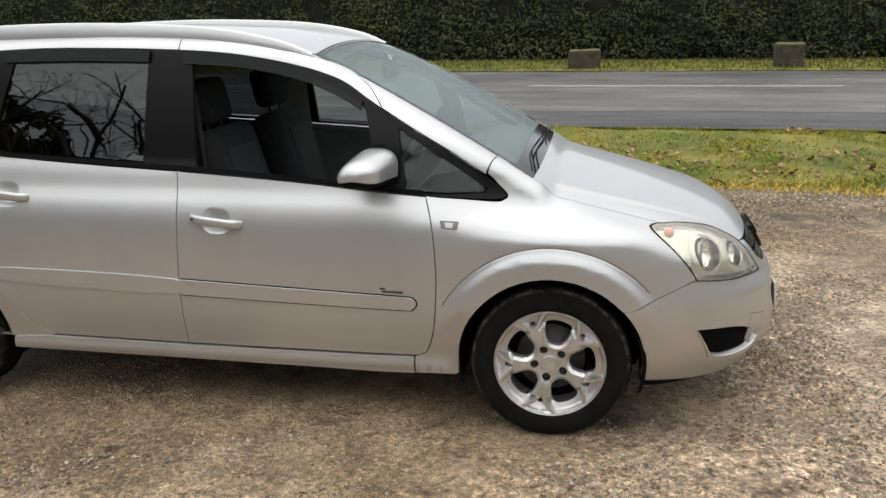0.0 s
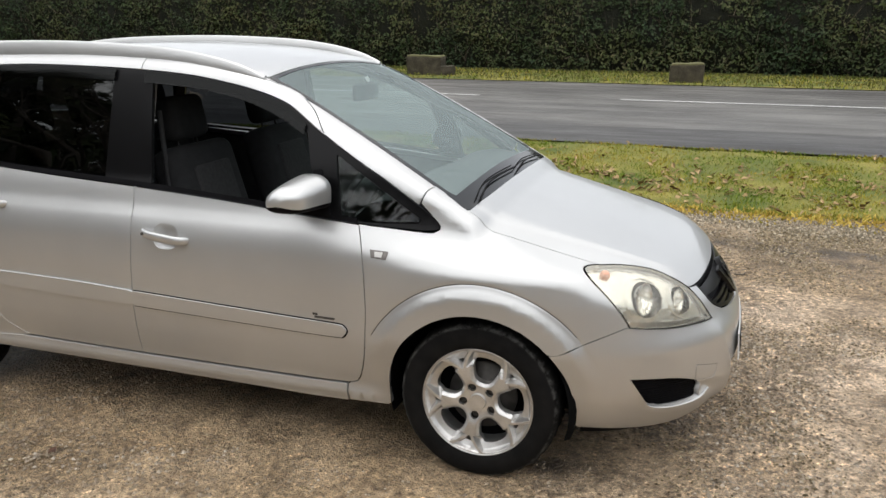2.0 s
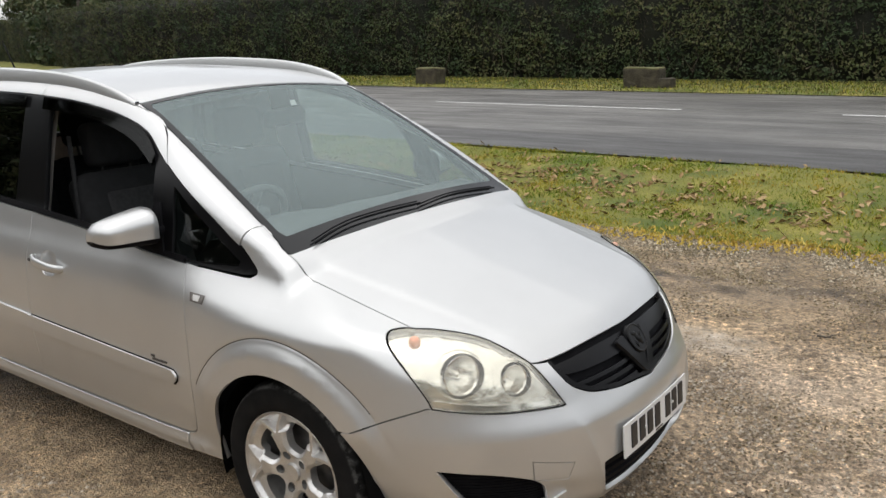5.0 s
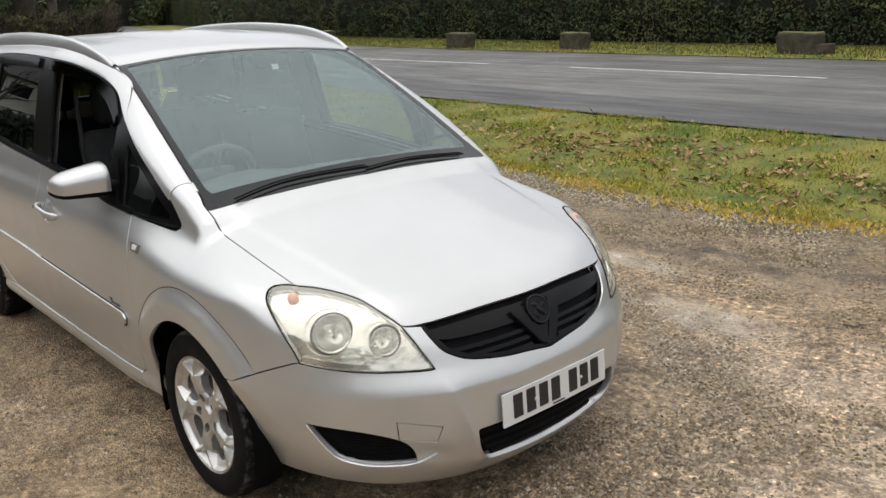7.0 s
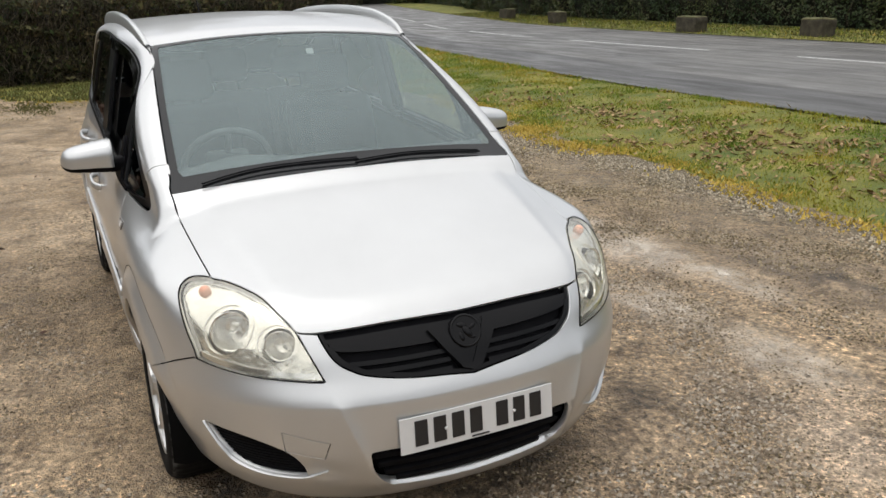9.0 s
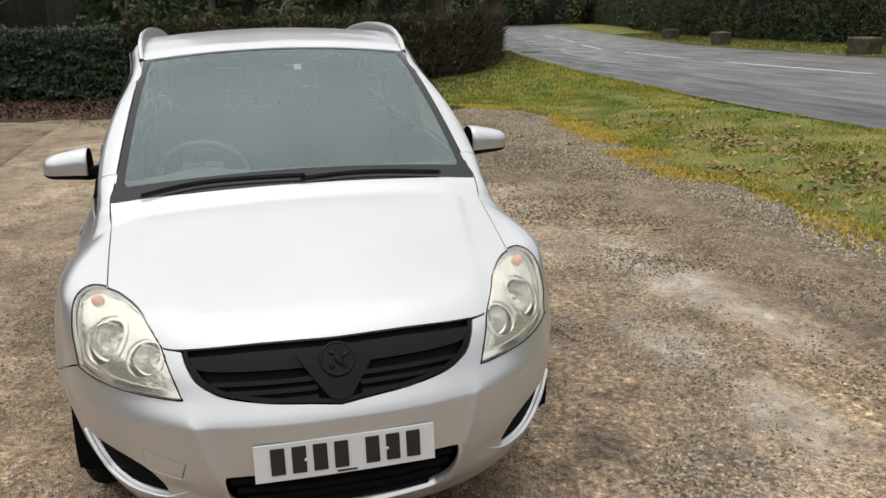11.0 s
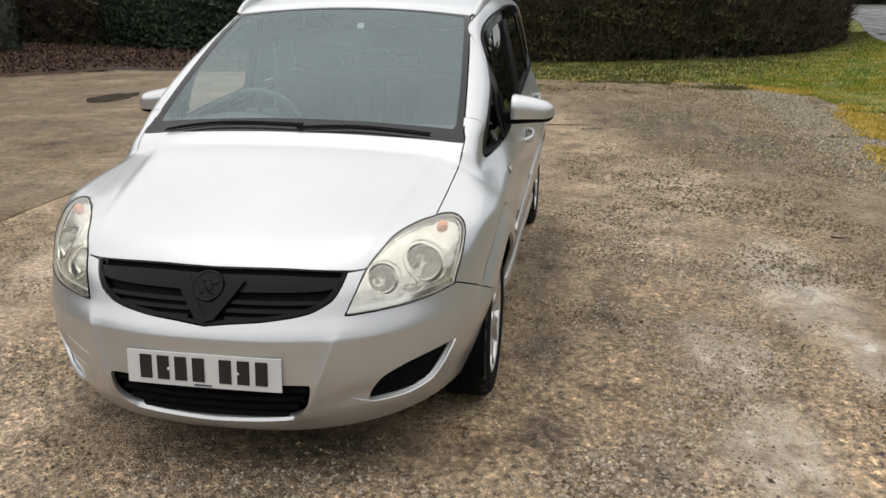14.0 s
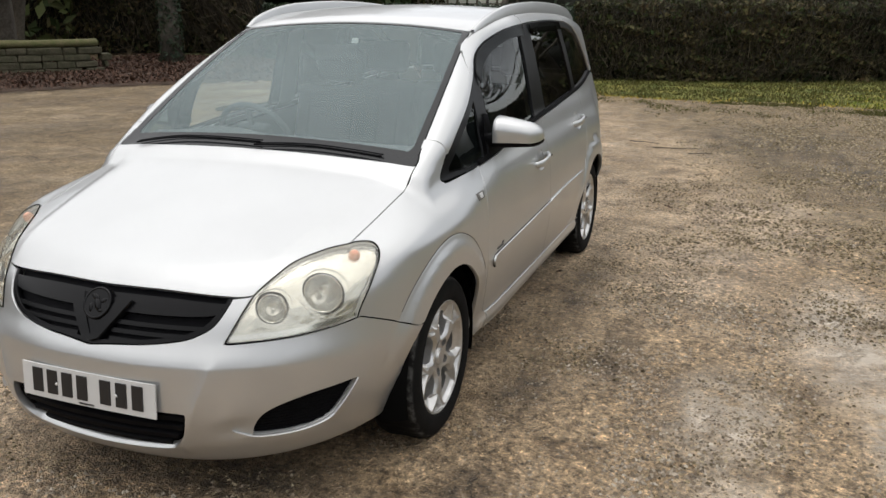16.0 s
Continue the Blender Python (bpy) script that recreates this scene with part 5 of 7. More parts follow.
def body(x, y, z):
    """Signed distance, roughly: below nothing inside the car's skin, zero on it."""
    y = np.abs(y)
    nose, b = NOSE(z), FLANK(z)
    b = b - 0.05 * step01(-0.75, -0.05, x) * step01(0.84, 0.98, z)
    # the wing tucks in under its shoulder
    b = b - 0.072 * step01(-0.45, 0.02, x) * (1 - step01(0.20, 0.50, x)) * step01(0.79, 0.94, z)
    for wx in (0.0, -2.703):
        r = np.hypot(x - wx, z - 0.306)
        b = b + (0.017 * (1 - step01(0.42, 0.477, r)) - 0.002 * np.exp(-(((r - 0.478) / 0.004) ** 2))) * step01(0.40, 0.56, z)
    b = b + 0.026 * np.exp(-(((z - 0.268) / 0.026) ** 2)) * step01(-0.36, -0.46, x) * step01(-2.45, -2.30, x)
    yr = 0.365 + (z - 0.40) * 0.36
    ridge = 0.020 * np.exp(-(np.sqrt((y - yr) ** 2 + 0.004 ** 2) - 0.004) / 0.030) * step01(0.21, 0.28, z) * (1 - step01(0.40, 0.625, z))
    # hollow between the ridge and the lamp opening in the bumper's corner
    ridge = ridge - 0.016 * np.exp(-(((y - 0.475) / 0.05) ** 2) - ((z - 0.340 - 0.25 * (y - 0.475)) / 0.030) ** 2)
    xf, xr = np.maximum(x, 0) / (nose + ridge), np.maximum(-2.75 - x, 0) / (0.78 - 0.25 * step01(0.8, 1.2, z))
    n = 2.5
    g = ((xf ** n + xr ** n + (y / b) ** n) ** (1 / n) - 1) * b
    yl = 0.60 - 0.16 * np.clip(x, -0.1, 0.8)
    top = (z - BONNET_Z(x) + 0.005 * step01(yl - 0.022, yl + 0.022, y) + 0.030 * (y / 0.66) ** 2 + 0.03 * step01(0.5, 0.8, y)) * 0.93
    low = smax(g, top, 0.085 - 0.050 * (1 - step01(0.25, 0.50, x)))
    low = smax(low, z - 1.12, 0.03)
    side = (y - GREENHOUSE(z) + 0.045 * step01(-0.75, -0.1, x) + 0.020 * step01(-0.40, -0.03, x) * (1 - step01(1.0, 1.1, z)) + 0.075 * step01(-1.5, -0.8, x) * step01(1.12, 1.5, z) + 0.05 * step01(-2.5, -3.3, x)) * 0.96
    drop = 0.034 * (y / 0.62) ** 2
    screen = (z - (1.519 + (-0.957 - x) * 0.535) + drop * 0.9 - 0.012 * np.sin(np.clip((x + 0.957) / 0.9, 0, 1) * math.pi)) * 0.88
    roof = z - ROOF_Z(x) + drop
    cap = smax(smax(screen, roof, 0.05), side, 0.05)
    cap = smax(cap, x + 0.03, 0.04)
    cap = smax(cap, -x - (3.47 - 0.42 * np.maximum(z - 0.95, 0)), 0.22)
    h = np.maximum(0.05 - np.abs(low - cap), 0) / 0.05
    return np.minimum(low, cap) - h * h * 0.05 / 4


class Along:
    """Lays an outline on the skin along one direction."""

    def __init__(self, d, s0, s1):
        self.d = np.array(d, float) / np.linalg.norm(d)
        up = np.array((1.0, 0, 0)) if abs(self.d[2]) > 0.9 else np.array((0, 0, 1.0))
        self.e1 = np.cross(up, self.d)
        self.e1 /= np.linalg.norm(self.e1)
        self.e2 = np.cross(self.d, self.e1)
        self.s0, self.s1 = s0, s1

    def flat(self, P):
        return np.c_[P @ self.e1, P @ self.e2]

    def rays(self, q):
        o = q[:, :1] * self.e1 + q[:, 1:] * self.e2 + self.s0 * self.d
        return o, np.tile(self.d, (len(q), 1)), self.s1 - self.s0


class Round:
    """Lays an outline on the skin outwards from an upright axis."""

    def __init__(self, cx, cy, R=0.85, far=1.6):
        self.c, self.R, self.far = (cx, cy), R, far

    def flat(self, P):
        return np.c_[np.unwrap(np.arctan2(P[:, 1] - self.c[1], P[:, 0] - self.c[0])) * self.R, P[:, 2]]

    def rays(self, q):
        a = q[:, 0] / self.R
        return np.c_[np.full(len(q), self.c[0]), np.full(len(q), self.c[1]), q[:, 1]], np.c_[np.cos(a), np.sin(a), 0 * a], self.far


class Out:
    """Lays an outline on the skin outwards from a point."""

    def __init__(self, c, R=0.8, far=1.6):
        self.c, self.R, self.far = np.array(c, float), R, far

    def flat(self, P):
        d = P - self.c
        return np.c_[np.arctan2(d[:, 1], d[:, 0]), np.arctan2(d[:, 2], np.hypot(d[:, 0], d[:, 1]))] * self.R

    def rays(self, q):
        a, b = q[:, 0] / self.R, q[:, 1] / self.R
        return np.tile(self.c, (len(q), 1)), np.c_[np.cos(b) * np.cos(a), np.cos(b) * np.sin(a), np.sin(b)], self.far


def onskin(o, d, far, off=0.0):
    lo, hi = np.zeros(len(o)), np.full(len(o), far)
    for _ in range(26):
        m = (lo + hi) / 2
        P = o + d * m[:, None]
        out = body(P[:, 0], P[:, 1], P[:, 2]) > off
        hi = np.where(out, m, hi)
        lo = np.where(out, lo, m)
    return o + d * ((lo + hi) / 2)[:, None]


def skin_normal(P, e=0.002):
    g = np.zeros_like(P)
    for k in range(3):
        a, b = P.copy(), P.copy()
        a[:, k] += e
        b[:, k] -= e
        g[:, k] = body(*a.T) - body(*b.T)
    return g / np.maximum(np.linalg.norm(g, axis=1, keepdims=True), 1e-9)


def dense(q, stp):
    out = []
    for i in range(len(q)):
        a, b = q[i], q[(i + 1) % len(q)]
        n = max(1, int(math.ceil(np.linalg.norm(b - a) / stp)))
        out += [a + (b - a) * k / n for k in range(n)]
    return np.array(out)


def inset(q, gap):
    """The outline moved inwards by gap; the outline runs anticlockwise."""
    a, b = np.roll(q, 1, 0), np.roll(q, -1, 0)
    t1, t2 = q - a, b - q
    t1 /= np.maximum(np.linalg.norm(t1, axis=1, keepdims=True), 1e-9)
    t2 /= np.maximum(np.linalg.norm(t2, axis=1, keepdims=True), 1e-9)
    n = np.c_[-(t1 + t2)[:, 1], (t1 + t2)[:, 0]]
    l = np.maximum(np.linalg.norm(n, axis=1, keepdims=True), 0.7)
    return q + n / l * gap * np.minimum(2 / l, 1.4)


def turned(q):
    a = np.sum(q[:, 0] * np.roll(q[:, 1], -1) - np.roll(q[:, 0], -1) * q[:, 1])
    return q if a > 0 else q[::-1]


def panel(name, material, parent, lay, outline, holes=(), lines=(), gap=0.0022, deep=0.016, stp=0.03, off=0.0, side=1, label=""):
    """A sheet of the skin inside an outline of rough 3D points, with turned-in edges. side -1: its mirror image on the car's right."""
    ring = lambda pts, g: inset(turned(dense(lay.flat(np.array([tuple(p) for p in pts], float)), stp * 0.7)), g)  # noqa: E731
    V, F, loops = fill2d(ring(outline, gap), [ring(h, -gap) for h in holes], stp, [lay.flat(np.array(q, float)) for q in lines])
    P = onskin(*lay.rays(V), off)
    N = skin_normal(P)
    verts, norms, faces = [P], [N], [F]
    count = len(P)
    for k, lp in enumerate(loops):
        lp = np.array(lp)
        T = np.roll(P[lp], -1, 0) - np.roll(P[lp], 1, 0)
        T /= np.maximum(np.linalg.norm(T, axis=1, keepdims=True), 1e-9)
        outn = np.cross(T, N[lp]) * (1 if k == 0 else -1)
        edge, inner = P[lp], P[lp] - N[lp] * deep
        n = len(lp)
        verts += [edge, inner]
        mid = N[lp] * 0.5 + outn
        norms += [mid / np.linalg.norm(mid, axis=1, keepdims=True), outn] if deep >= 0 else [-outn, -outn]
        a = np.arange(n)
        b = (a + 1) % n
        quad = np.c_[count + b, count + a, count + n + a, count + n + b] if k == 0 else np.c_[count + a, count + b, count + n + b, count + n + a]
        faces.append(quad if deep >= 0 else quad[:, ::-1])
        count += 2 * n
    P, N = np.concatenate(verts), np.concatenate(norms)
    fl = [tuple(f) for group in faces for f in group]
    if side < 0:
        P, N = P * (1, -1, 1), N * (1, -1, 1)
        fl = [f[::-1] for f in fl]
    return raw(name, P, fl, material, parent, label, normals=N)


def snap_y(pts):
    P = np.array([(p[0], 0.05, p[2]) for p in pts], float)
    return [tuple(q) for q in onskin(P, np.tile((0.0, 1.0, 0.0), (len(P), 1)), 1.2)]


def snap_out(pts, c=(0.05, 0.25, 0.45)):
    d = np.array([tuple(p) for p in pts], float) - np.array(c)
    d /= np.linalg.norm(d, axis=1, keepdims=True)
    return [tuple(q) for q in onskin(np.tile(c, (len(d), 1)), d, 1.5)]


def snap_r(pts, cx=0.0):
    P = np.array([(cx, 0.0, p[2]) for p in pts], float)
    d = np.array([(p[0] - cx, p[1], 0.0) for p in pts], float)
    return [tuple(q) for q in onskin(P, d / np.linalg.norm(d, axis=1, keepdims=True), 1.6)]


def snap_w(pts):
    d = np.array((0.47, 0, 0.883))
    P = np.array([tuple(p) for p in pts], float) - d * 0.4
    return [tuple(q) for q in onskin(P, np.tile(d, (len(P), 1)), 1.0)]


def snap_z(pts):
    P = np.array([(p[0], p[1], 0.4) for p in pts], float)
    return [tuple(q) for q in onskin(P, np.tile((0.0, 0.0, 1.0), (len(P), 1)), 1.5)]


def arc(cx, cz, r, a0, a1, y, n=22):
    return snap_y([(cx + r * math.cos(radians(a0 + (a1 - a0) * i / n)), y, cz + r * math.sin(radians(a0 + (a1 - a0) * i / n))) for i in range(n + 1)])


def xz(pts, y=0.8):
    return snap_y([(p[0], y, p[1]) for p in pts])


def smooth_xz(pts, y=0.8, sub=5):
    return snap_y(rounded([(p[0], y, p[1]) for p in pts], sub))


def sym(pts):
    """A half outline from centre to centre (y >= 0), closed with its mirror image."""
    return list(pts) + [(p[0], -p[1], p[2]) for p in reversed(pts) if abs(p[1]) > 1e-6]


car = empty("car", label="silver people carrier with black grille parked on damp gravel", category="car")
SIDE = Along((0, 1, 0), 0.1, 1.3)
SLANT = Along((0, 0.8, 0.6), 0.45, 1.7)

BELT = [(-0.235, 0.944), (-0.496, 0.962), (-0.742, 0.984), (-1.018, 1.010), (-1.51, 1.042), (-1.917, 1.063), (-2.305, 1.085), (-2.75, 1.122), (-3.10, 1.155)]
SEAM_F = [(-0.487, 0.962), (-0.458, 0.86), (-0.442, 0.72), (-0.441, 0.58), (-0.456, 0.43), (-0.487, 0.335), (-0.530, 0.312)]
SEAM_B = [(-1.51, 0.312), (-1.512, 0.44), (-1.509, 0.59), (-1.50, 0.87), (-1.505, 1.042)]
SEAM_C = [(-2.12, 0.318), (-2.25, 0.39), (-2.325, 0.52), (-2.40, 0.66), (-2.455, 0.80), (-2.47, 0.95), (-2.455, 1.098)]
DOORTOP = [(-2.46, 1.555), (-2.0, 1.562), (-1.579, 1.555), (-1.313, 1.537), (-1.033, 1.491), (-0.851, 1.435), (-0.735, 1.365), (-0.672, 1.288)]
DLO_TOP = [(-0.672, 1.282), (-0.735, 1.320), (-0.841, 1.384), (-0.976, 1.430), (-1.136, 1.466), (-1.299, 1.492), (-1.50, 1.507), (-1.75, 1.515), (-2.10, 1.518), (-2.45, 1.503)]
DLO_REAR = [(-2.45, 1.503), (-2.66, 1.465), (-2.84, 1.39), (-3.0, 1.28), (-3.09, 1.19), (-3.10, 1.155)]
QTIP = [(-0.235, 0.944), (-0.19, 0.948), (-0.178, 0.962), (-0.20, 0.99), (-0.26, 1.035)]
QTOP = [(-0.26, 1.035), (-0.40, 1.125), (-0.54, 1.205), (-0.672, 1.282)]
HL_TOP = [(0.721, 0.487, 0.740), (0.69, 0.505, 0.765), (0.655, 0.523, 0.787), (0.597, 0.547, 0.815), (0.541, 0.577, 0.832), (0.466, 0.622, 0.845), (0.42, 0.66, 0.850)]
HL_REAR = [(0.42, 0.66, 0.850), (0.388, 0.685, 0.855), (0.362, 0.722, 0.846), (0.385, 0.75, 0.81), (0.455, 0.766, 0.755), (0.525, 0.76, 0.68), (0.545, 0.755, 0.645)]
HL_LOW = [(0.545, 0.755, 0.645), (0.62, 0.70, 0.632), (0.71, 0.61, 0.620), (0.80, 0.47, 0.611), (0.82, 0.44, 0.613)]
HL_IN = [(0.82, 0.44, 0.613), (0.782, 0.462, 0.67), (0.721, 0.487, 0.740)]
FRONT = [(0.792, 0.0, 0.743), (0.783, 0.22, 0.745), (0.747, 0.43, 0.737), (0.721, 0.487, 0.740)]
WS_EDGE = [(-0.155, 0.678, 1.040), (-0.5, 0.645, 1.232), (-0.958, 0.592, 1.487)]
ROOF_EDGE = [(-0.975, 0.592, 1.495), (-1.25, 0.602, 1.545), (-1.7, 0.606, 1.562), (-2.3, 0.602, 1.555), (-2.9, 0.585, 1.515), (-3.22, 0.56, 1.44)]
SEAM_TOP = [(0.42, 0.66, 0.850), (0.25, 0.671, 0.905), (0.05, 0.681, 0.958), (-0.09, 0.688, 1.0)]
C3 = lambda pts, sub=5: [tuple(p) for p in rounded(pts, sub)]  # noqa: E731
HL_TOP, HL_REAR, HL_LOW, HL_IN = (snap_out(C3(q)) for q in (HL_TOP, HL_REAR, HL_LOW, HL_IN))
SEAM_TOP = snap_z(C3(SEAM_TOP))
SEAM_BW = snap_y(C3([(0.30, 0.84, 0.545), (0.42, 0.81, 0.60), (0.548, 0.76, 0.652)]))
SEAM_BW[-1] = HL_LOW[0]
SEAM_TOP[0] = HL_TOP[-1]
FRONT = snap_r(C3(FRONT))
FRONT[-1] = HL_TOP[0]
WS_EDGE = snap_w(C3(WS_EDGE, 8))
WS_LOW = [SEAM_TOP[-1]] + snap_w([(-0.12, 0.688, 1.02)])
ROOF_EDGE = snap_z(C3(ROOF_EDGE, 8))

HANDLES = ((-1.33, 0.852), (-2.27, 0.935))


def cup(hx, hz, rr=1.0, n=28):
    ring = [2 * math.pi * k / n for k in range(n)]
    return xz([(hx + 0.058 * rr * math.copysign(abs(math.cos(a)) ** 0.75, math.cos(a)), hz - 0.002 + 0.050 * rr * math.copysign(abs(math.sin(a)) ** 0.75, math.sin(a))) for a in ring])


for side, hand in ((1, "left"), (-1, "right")):
    # front wing
    wing = (
        SEAM_BW[:-1]
        + HL_REAR[::-1][:-1]
        + SEAM_TOP[:-1]
        + WS_LOW + [WS_EDGE[0]] + snap_w([(-0.222, 0.672, 1.098)])
        + [tuple(p) for p in rounded(xz([(-0.255, 1.045), (-0.205, 0.995), (-0.176, 0.962), (-0.19, 0.945), (-0.235, 0.940), (-0.487, 0.958)], 0.77), 4)][:-1]
        + smooth_xz(SEAM_F)[:-1]
        + xz([(-0.530, 0.312), (-0.5385, 0.304), (-0.5385, 0.228), (-0.375, 0.226)])
        + arc(0, 0.306, 0.360, 190, 42, 0.86)
    )
    w = panel("front_wing", PAINT, car, SLANT, wing, side=side, stp=0.024, lines=[arc(0, 0.306, r, 38, 150, 0.86, 40) for r in (0.455, 0.463, 0.4665, 0.470, 0.4735, 0.477, 0.481, 0.486, 0.492)])
    # thin dark strip laid on as the shade in the flare's crease
    panel("arch_crease", DARK, w, SIDE, arc(0, 0.306, 0.4795, 40, 152, 0.86, 50) + arc(0, 0.306, 0.4770, 152, 40, 0.86, 50), side=side, off=0.0006, deep=0.0, gap=0.0, stp=0.012)
    # doors
    fd = panel("front_door", PAINT, car, SIDE, smooth_xz(SEAM_F) + smooth_xz(SEAM_B)[0:] + smooth_xz([(-1.505, 1.038), (-1.018, 1.006), (-0.742, 0.980), (-0.487, 0.958)]), [cup(*HANDLES[0])], side=side)
    rd = panel("rear_door", PAINT, car, SIDE, smooth_xz(SEAM_B[::-1]) + smooth_xz(SEAM_C) + smooth_xz([(-2.455, 1.094), (-1.917, 1.059), (-1.505, 1.038)]), [cup(*HANDLES[1])], side=side)
    panel("rear_wing", PAINT, car, Along((-0.35, 0.93, 0), 0.9, 2.7), smooth_xz(SEAM_C[::-1]) + xz([(-2.20, 0.30)]) + arc(-2.703, 0.306, 0.360, 180, 0, 0.86)
          + snap_y([(-3.05, 0.80, 0.27)]) + snap_r([(-3.25, 0.72, 0.30), (-3.40, 0.60, 0.45), (-3.42, 0.60, 0.75), (-3.40, 0.60, 1.0), (-3.30, 0.66, 1.145)], -2.5)
          + smooth_xz([(-3.10, 1.151), (-2.75, 1.118), (-2.455, 1.094)]), side=side, stp=0.04)
    # pillars and roof sides
    panel("roof_side", PAINT, car, SLANT, WS_EDGE[1:] + ROOF_EDGE
          + snap_r([(-3.28, 0.62, 1.36), (-3.34, 0.66, 1.165)], -2.2) + smooth_xz(DLO_REAR[::-1], 0.7)[:-1] + xz([(-2.45, 1.506), (-2.47, 1.553)], 0.64)
          + smooth_xz(DOORTOP, 0.66) + smooth_xz([(-0.672, 1.284), (-0.54, 1.207), (-0.40, 1.127), (-0.26, 1.037)], 0.72) + snap_w([(-0.222, 0.672, 1.098)]), side=side, stp=0.026)
    for nm, door, x0, x1 in (("window_surround", fd, -0.672, -1.508), ("window_surround", rd, -1.509, -2.45)):
        gridx = np.linspace(x0, x1, 30)
        line = lambda q: [(x, np.interp(-x, [-p[0] for p in q], [p[2] for p in q])) for x in gridx]  # noqa: E731
        up, lo = xz(line(smooth_xz(DOORTOP[::-1], 0.66))), xz(line(smooth_xz(DLO_TOP, 0.68)))
        panel(nm, PAINT, door, SLANT, up + lo[::-1], side=side, stp=0.02)
    # side windows: black surround, then panes
    q = 0.76
    front_pane = smooth_xz([(-1.447, 1.455), (-1.256, 1.442), (-1.07, 1.418), (-0.91, 1.380), (-0.80, 1.325), (-0.738, 1.278)], q) + xz([(-0.705, 1.16), (-0.668, 0.998)], q) + smooth_xz([(-0.668, 0.996), (-0.833, 1.010), (-1.1, 1.034), (-1.425, 1.056)], q) + xz([(-1.438, 1.266)], q)
    quarter = xz([(-0.600, 1.208), (-0.42, 1.093), (-0.255, 0.985), (-0.262, 0.972), (-0.40, 0.968), (-0.560, 0.972)], q)
    rear_pane = xz([(-1.640, 1.482), (-2.0, 1.490), (-2.235, 1.485), (-2.30, 1.28), (-2.345, 1.105), (-2.0, 1.087), (-1.660, 1.070)], q)
    third = xz([(-2.325, 1.478), (-2.45, 1.468), (-2.63, 1.432), (-2.80, 1.362), (-2.94, 1.272), (-3.03, 1.180), (-2.75, 1.150), (-2.43, 1.118), (-2.38, 1.30)], q)
    dlo = [p for p in smooth_xz(DLO_TOP, q)] + smooth_xz(DLO_REAR, q)[1:] + smooth_xz(BELT[::-1], q)[1:] + smooth_xz(QTIP, q)[1:] + smooth_xz(QTOP, q)[1:-1]
    fr = panel("window_frame", GLOSSBLACK, car, SIDE, dlo, [front_pane, quarter, rear_pane, third], side=side, off=-0.003, stp=0.03, deep=0.02)
    if side > 0:
        panel("front_side_window", SIDEGLASS, fd, SIDE, front_pane, side=side, off=-0.012, deep=0.003, stp=0.06)
    panel("quarter_window", QUARTERGLASS, car, SIDE, quarter, side=side, off=-0.010, deep=0.003, stp=0.06)
    panel("rear_side_window", PRIVACY, rd, SIDE, rear_pane, side=side, off=-0.010, deep=0.003, stp=0.06)
    panel("rear_quarter_window", PRIVACY, car, SIDE, third, side=side, off=-0.010, deep=0.003, stp=0.06)
    # smoked wind deflectors over the door windows
    panel("wind_deflector", SMOKED, fd, SLANT, smooth_xz([(-1.485, 1.500), (-1.299, 1.486), (-1.136, 1.460), (-0.976, 1.424), (-0.841, 1.378), (-0.745, 1.312)], 0.67) + smooth_xz([(-0.748, 1.268), (-0.85, 1.322), (-0.98, 1.372), (-1.14, 1.412), (-1.30, 1.436), (-1.485, 1.447)], 0.69), side=side, off=0.010, deep=0.008, stp=0.03)
    panel("wind_deflector", SMOKED, rd, SLANT, xz([(-1.625, 1.505), (-2.0, 1.511), (-2.28, 1.503), (-2.29, 1.455), (-2.0, 1.460), (-1.63, 1.455)], 0.67), side=side, off=0.010, deep=0.008, stp=0.04)
    # belt trim
    panel("belt_trim", BLACK, car, SIDE, smooth_xz([(p[0], p[1] + 0.001) for p in BELT[1:]], q) + smooth_xz([(p[0], p[1] + 0.020) for p in BELT[1:][::-1]], q), side=side, off=0.004, deep=0.012, gap=0.0, stp=0.05)
    # protective strips and sills
    # dark underlay that paints a shadow line round the strip
    panel("strip_joint", DARK, fd, SIDE, C3(xz([(-1.503, 0.6085), (-0.83, 0.5835), (-0.57, 0.5745), (-0.528, 0.566), (-0.5140, 0.543), (-0.531, 0.516), (-0.57, 0.5105), (-0.83, 0.5155), (-1.505, 0.5345)]), 4), side=side, off=0.0012, deep=0.0, gap=0.0, stp=0.03)
    panel("side_strip", PAINT, fd, SIDE, C3(xz([(-1.500, 0.604), (-0.83, 0.579), (-0.57, 0.570), (-0.532, 0.562), (-0.519, 0.543), (-0.535, 0.522), (-0.57, 0.517), (-0.83, 0.522), (-1.502, 0.541)]), 4), side=side, off=0.010, deep=0.012, gap=0.0, stp=0.04)
    panel("side_strip", PAINT, rd, SIDE, C3(xz([(-2.33, 0.600), (-2.30, 0.626), (-1.524, 0.606), (-1.524, 0.543), (-2.27, 0.565), (-2.31, 0.578)]), 3), side=side, off=0.010, deep=0.012, gap=0.0, stp=0.04)
    panel("sill", PAINT, car, SIDE, xz([(-0.541, 0.306), (-1.0, 0.305), (-1.5, 0.306), (-2.16, 0.312), (-2.33, 0.302), (-2.34, 0.245), (-1.5, 0.240), (-0.90, 0.234), (-0.541, 0.2285)]), side=side, off=0.004, deep=0.024, gap=0.0015, stp=0.018)
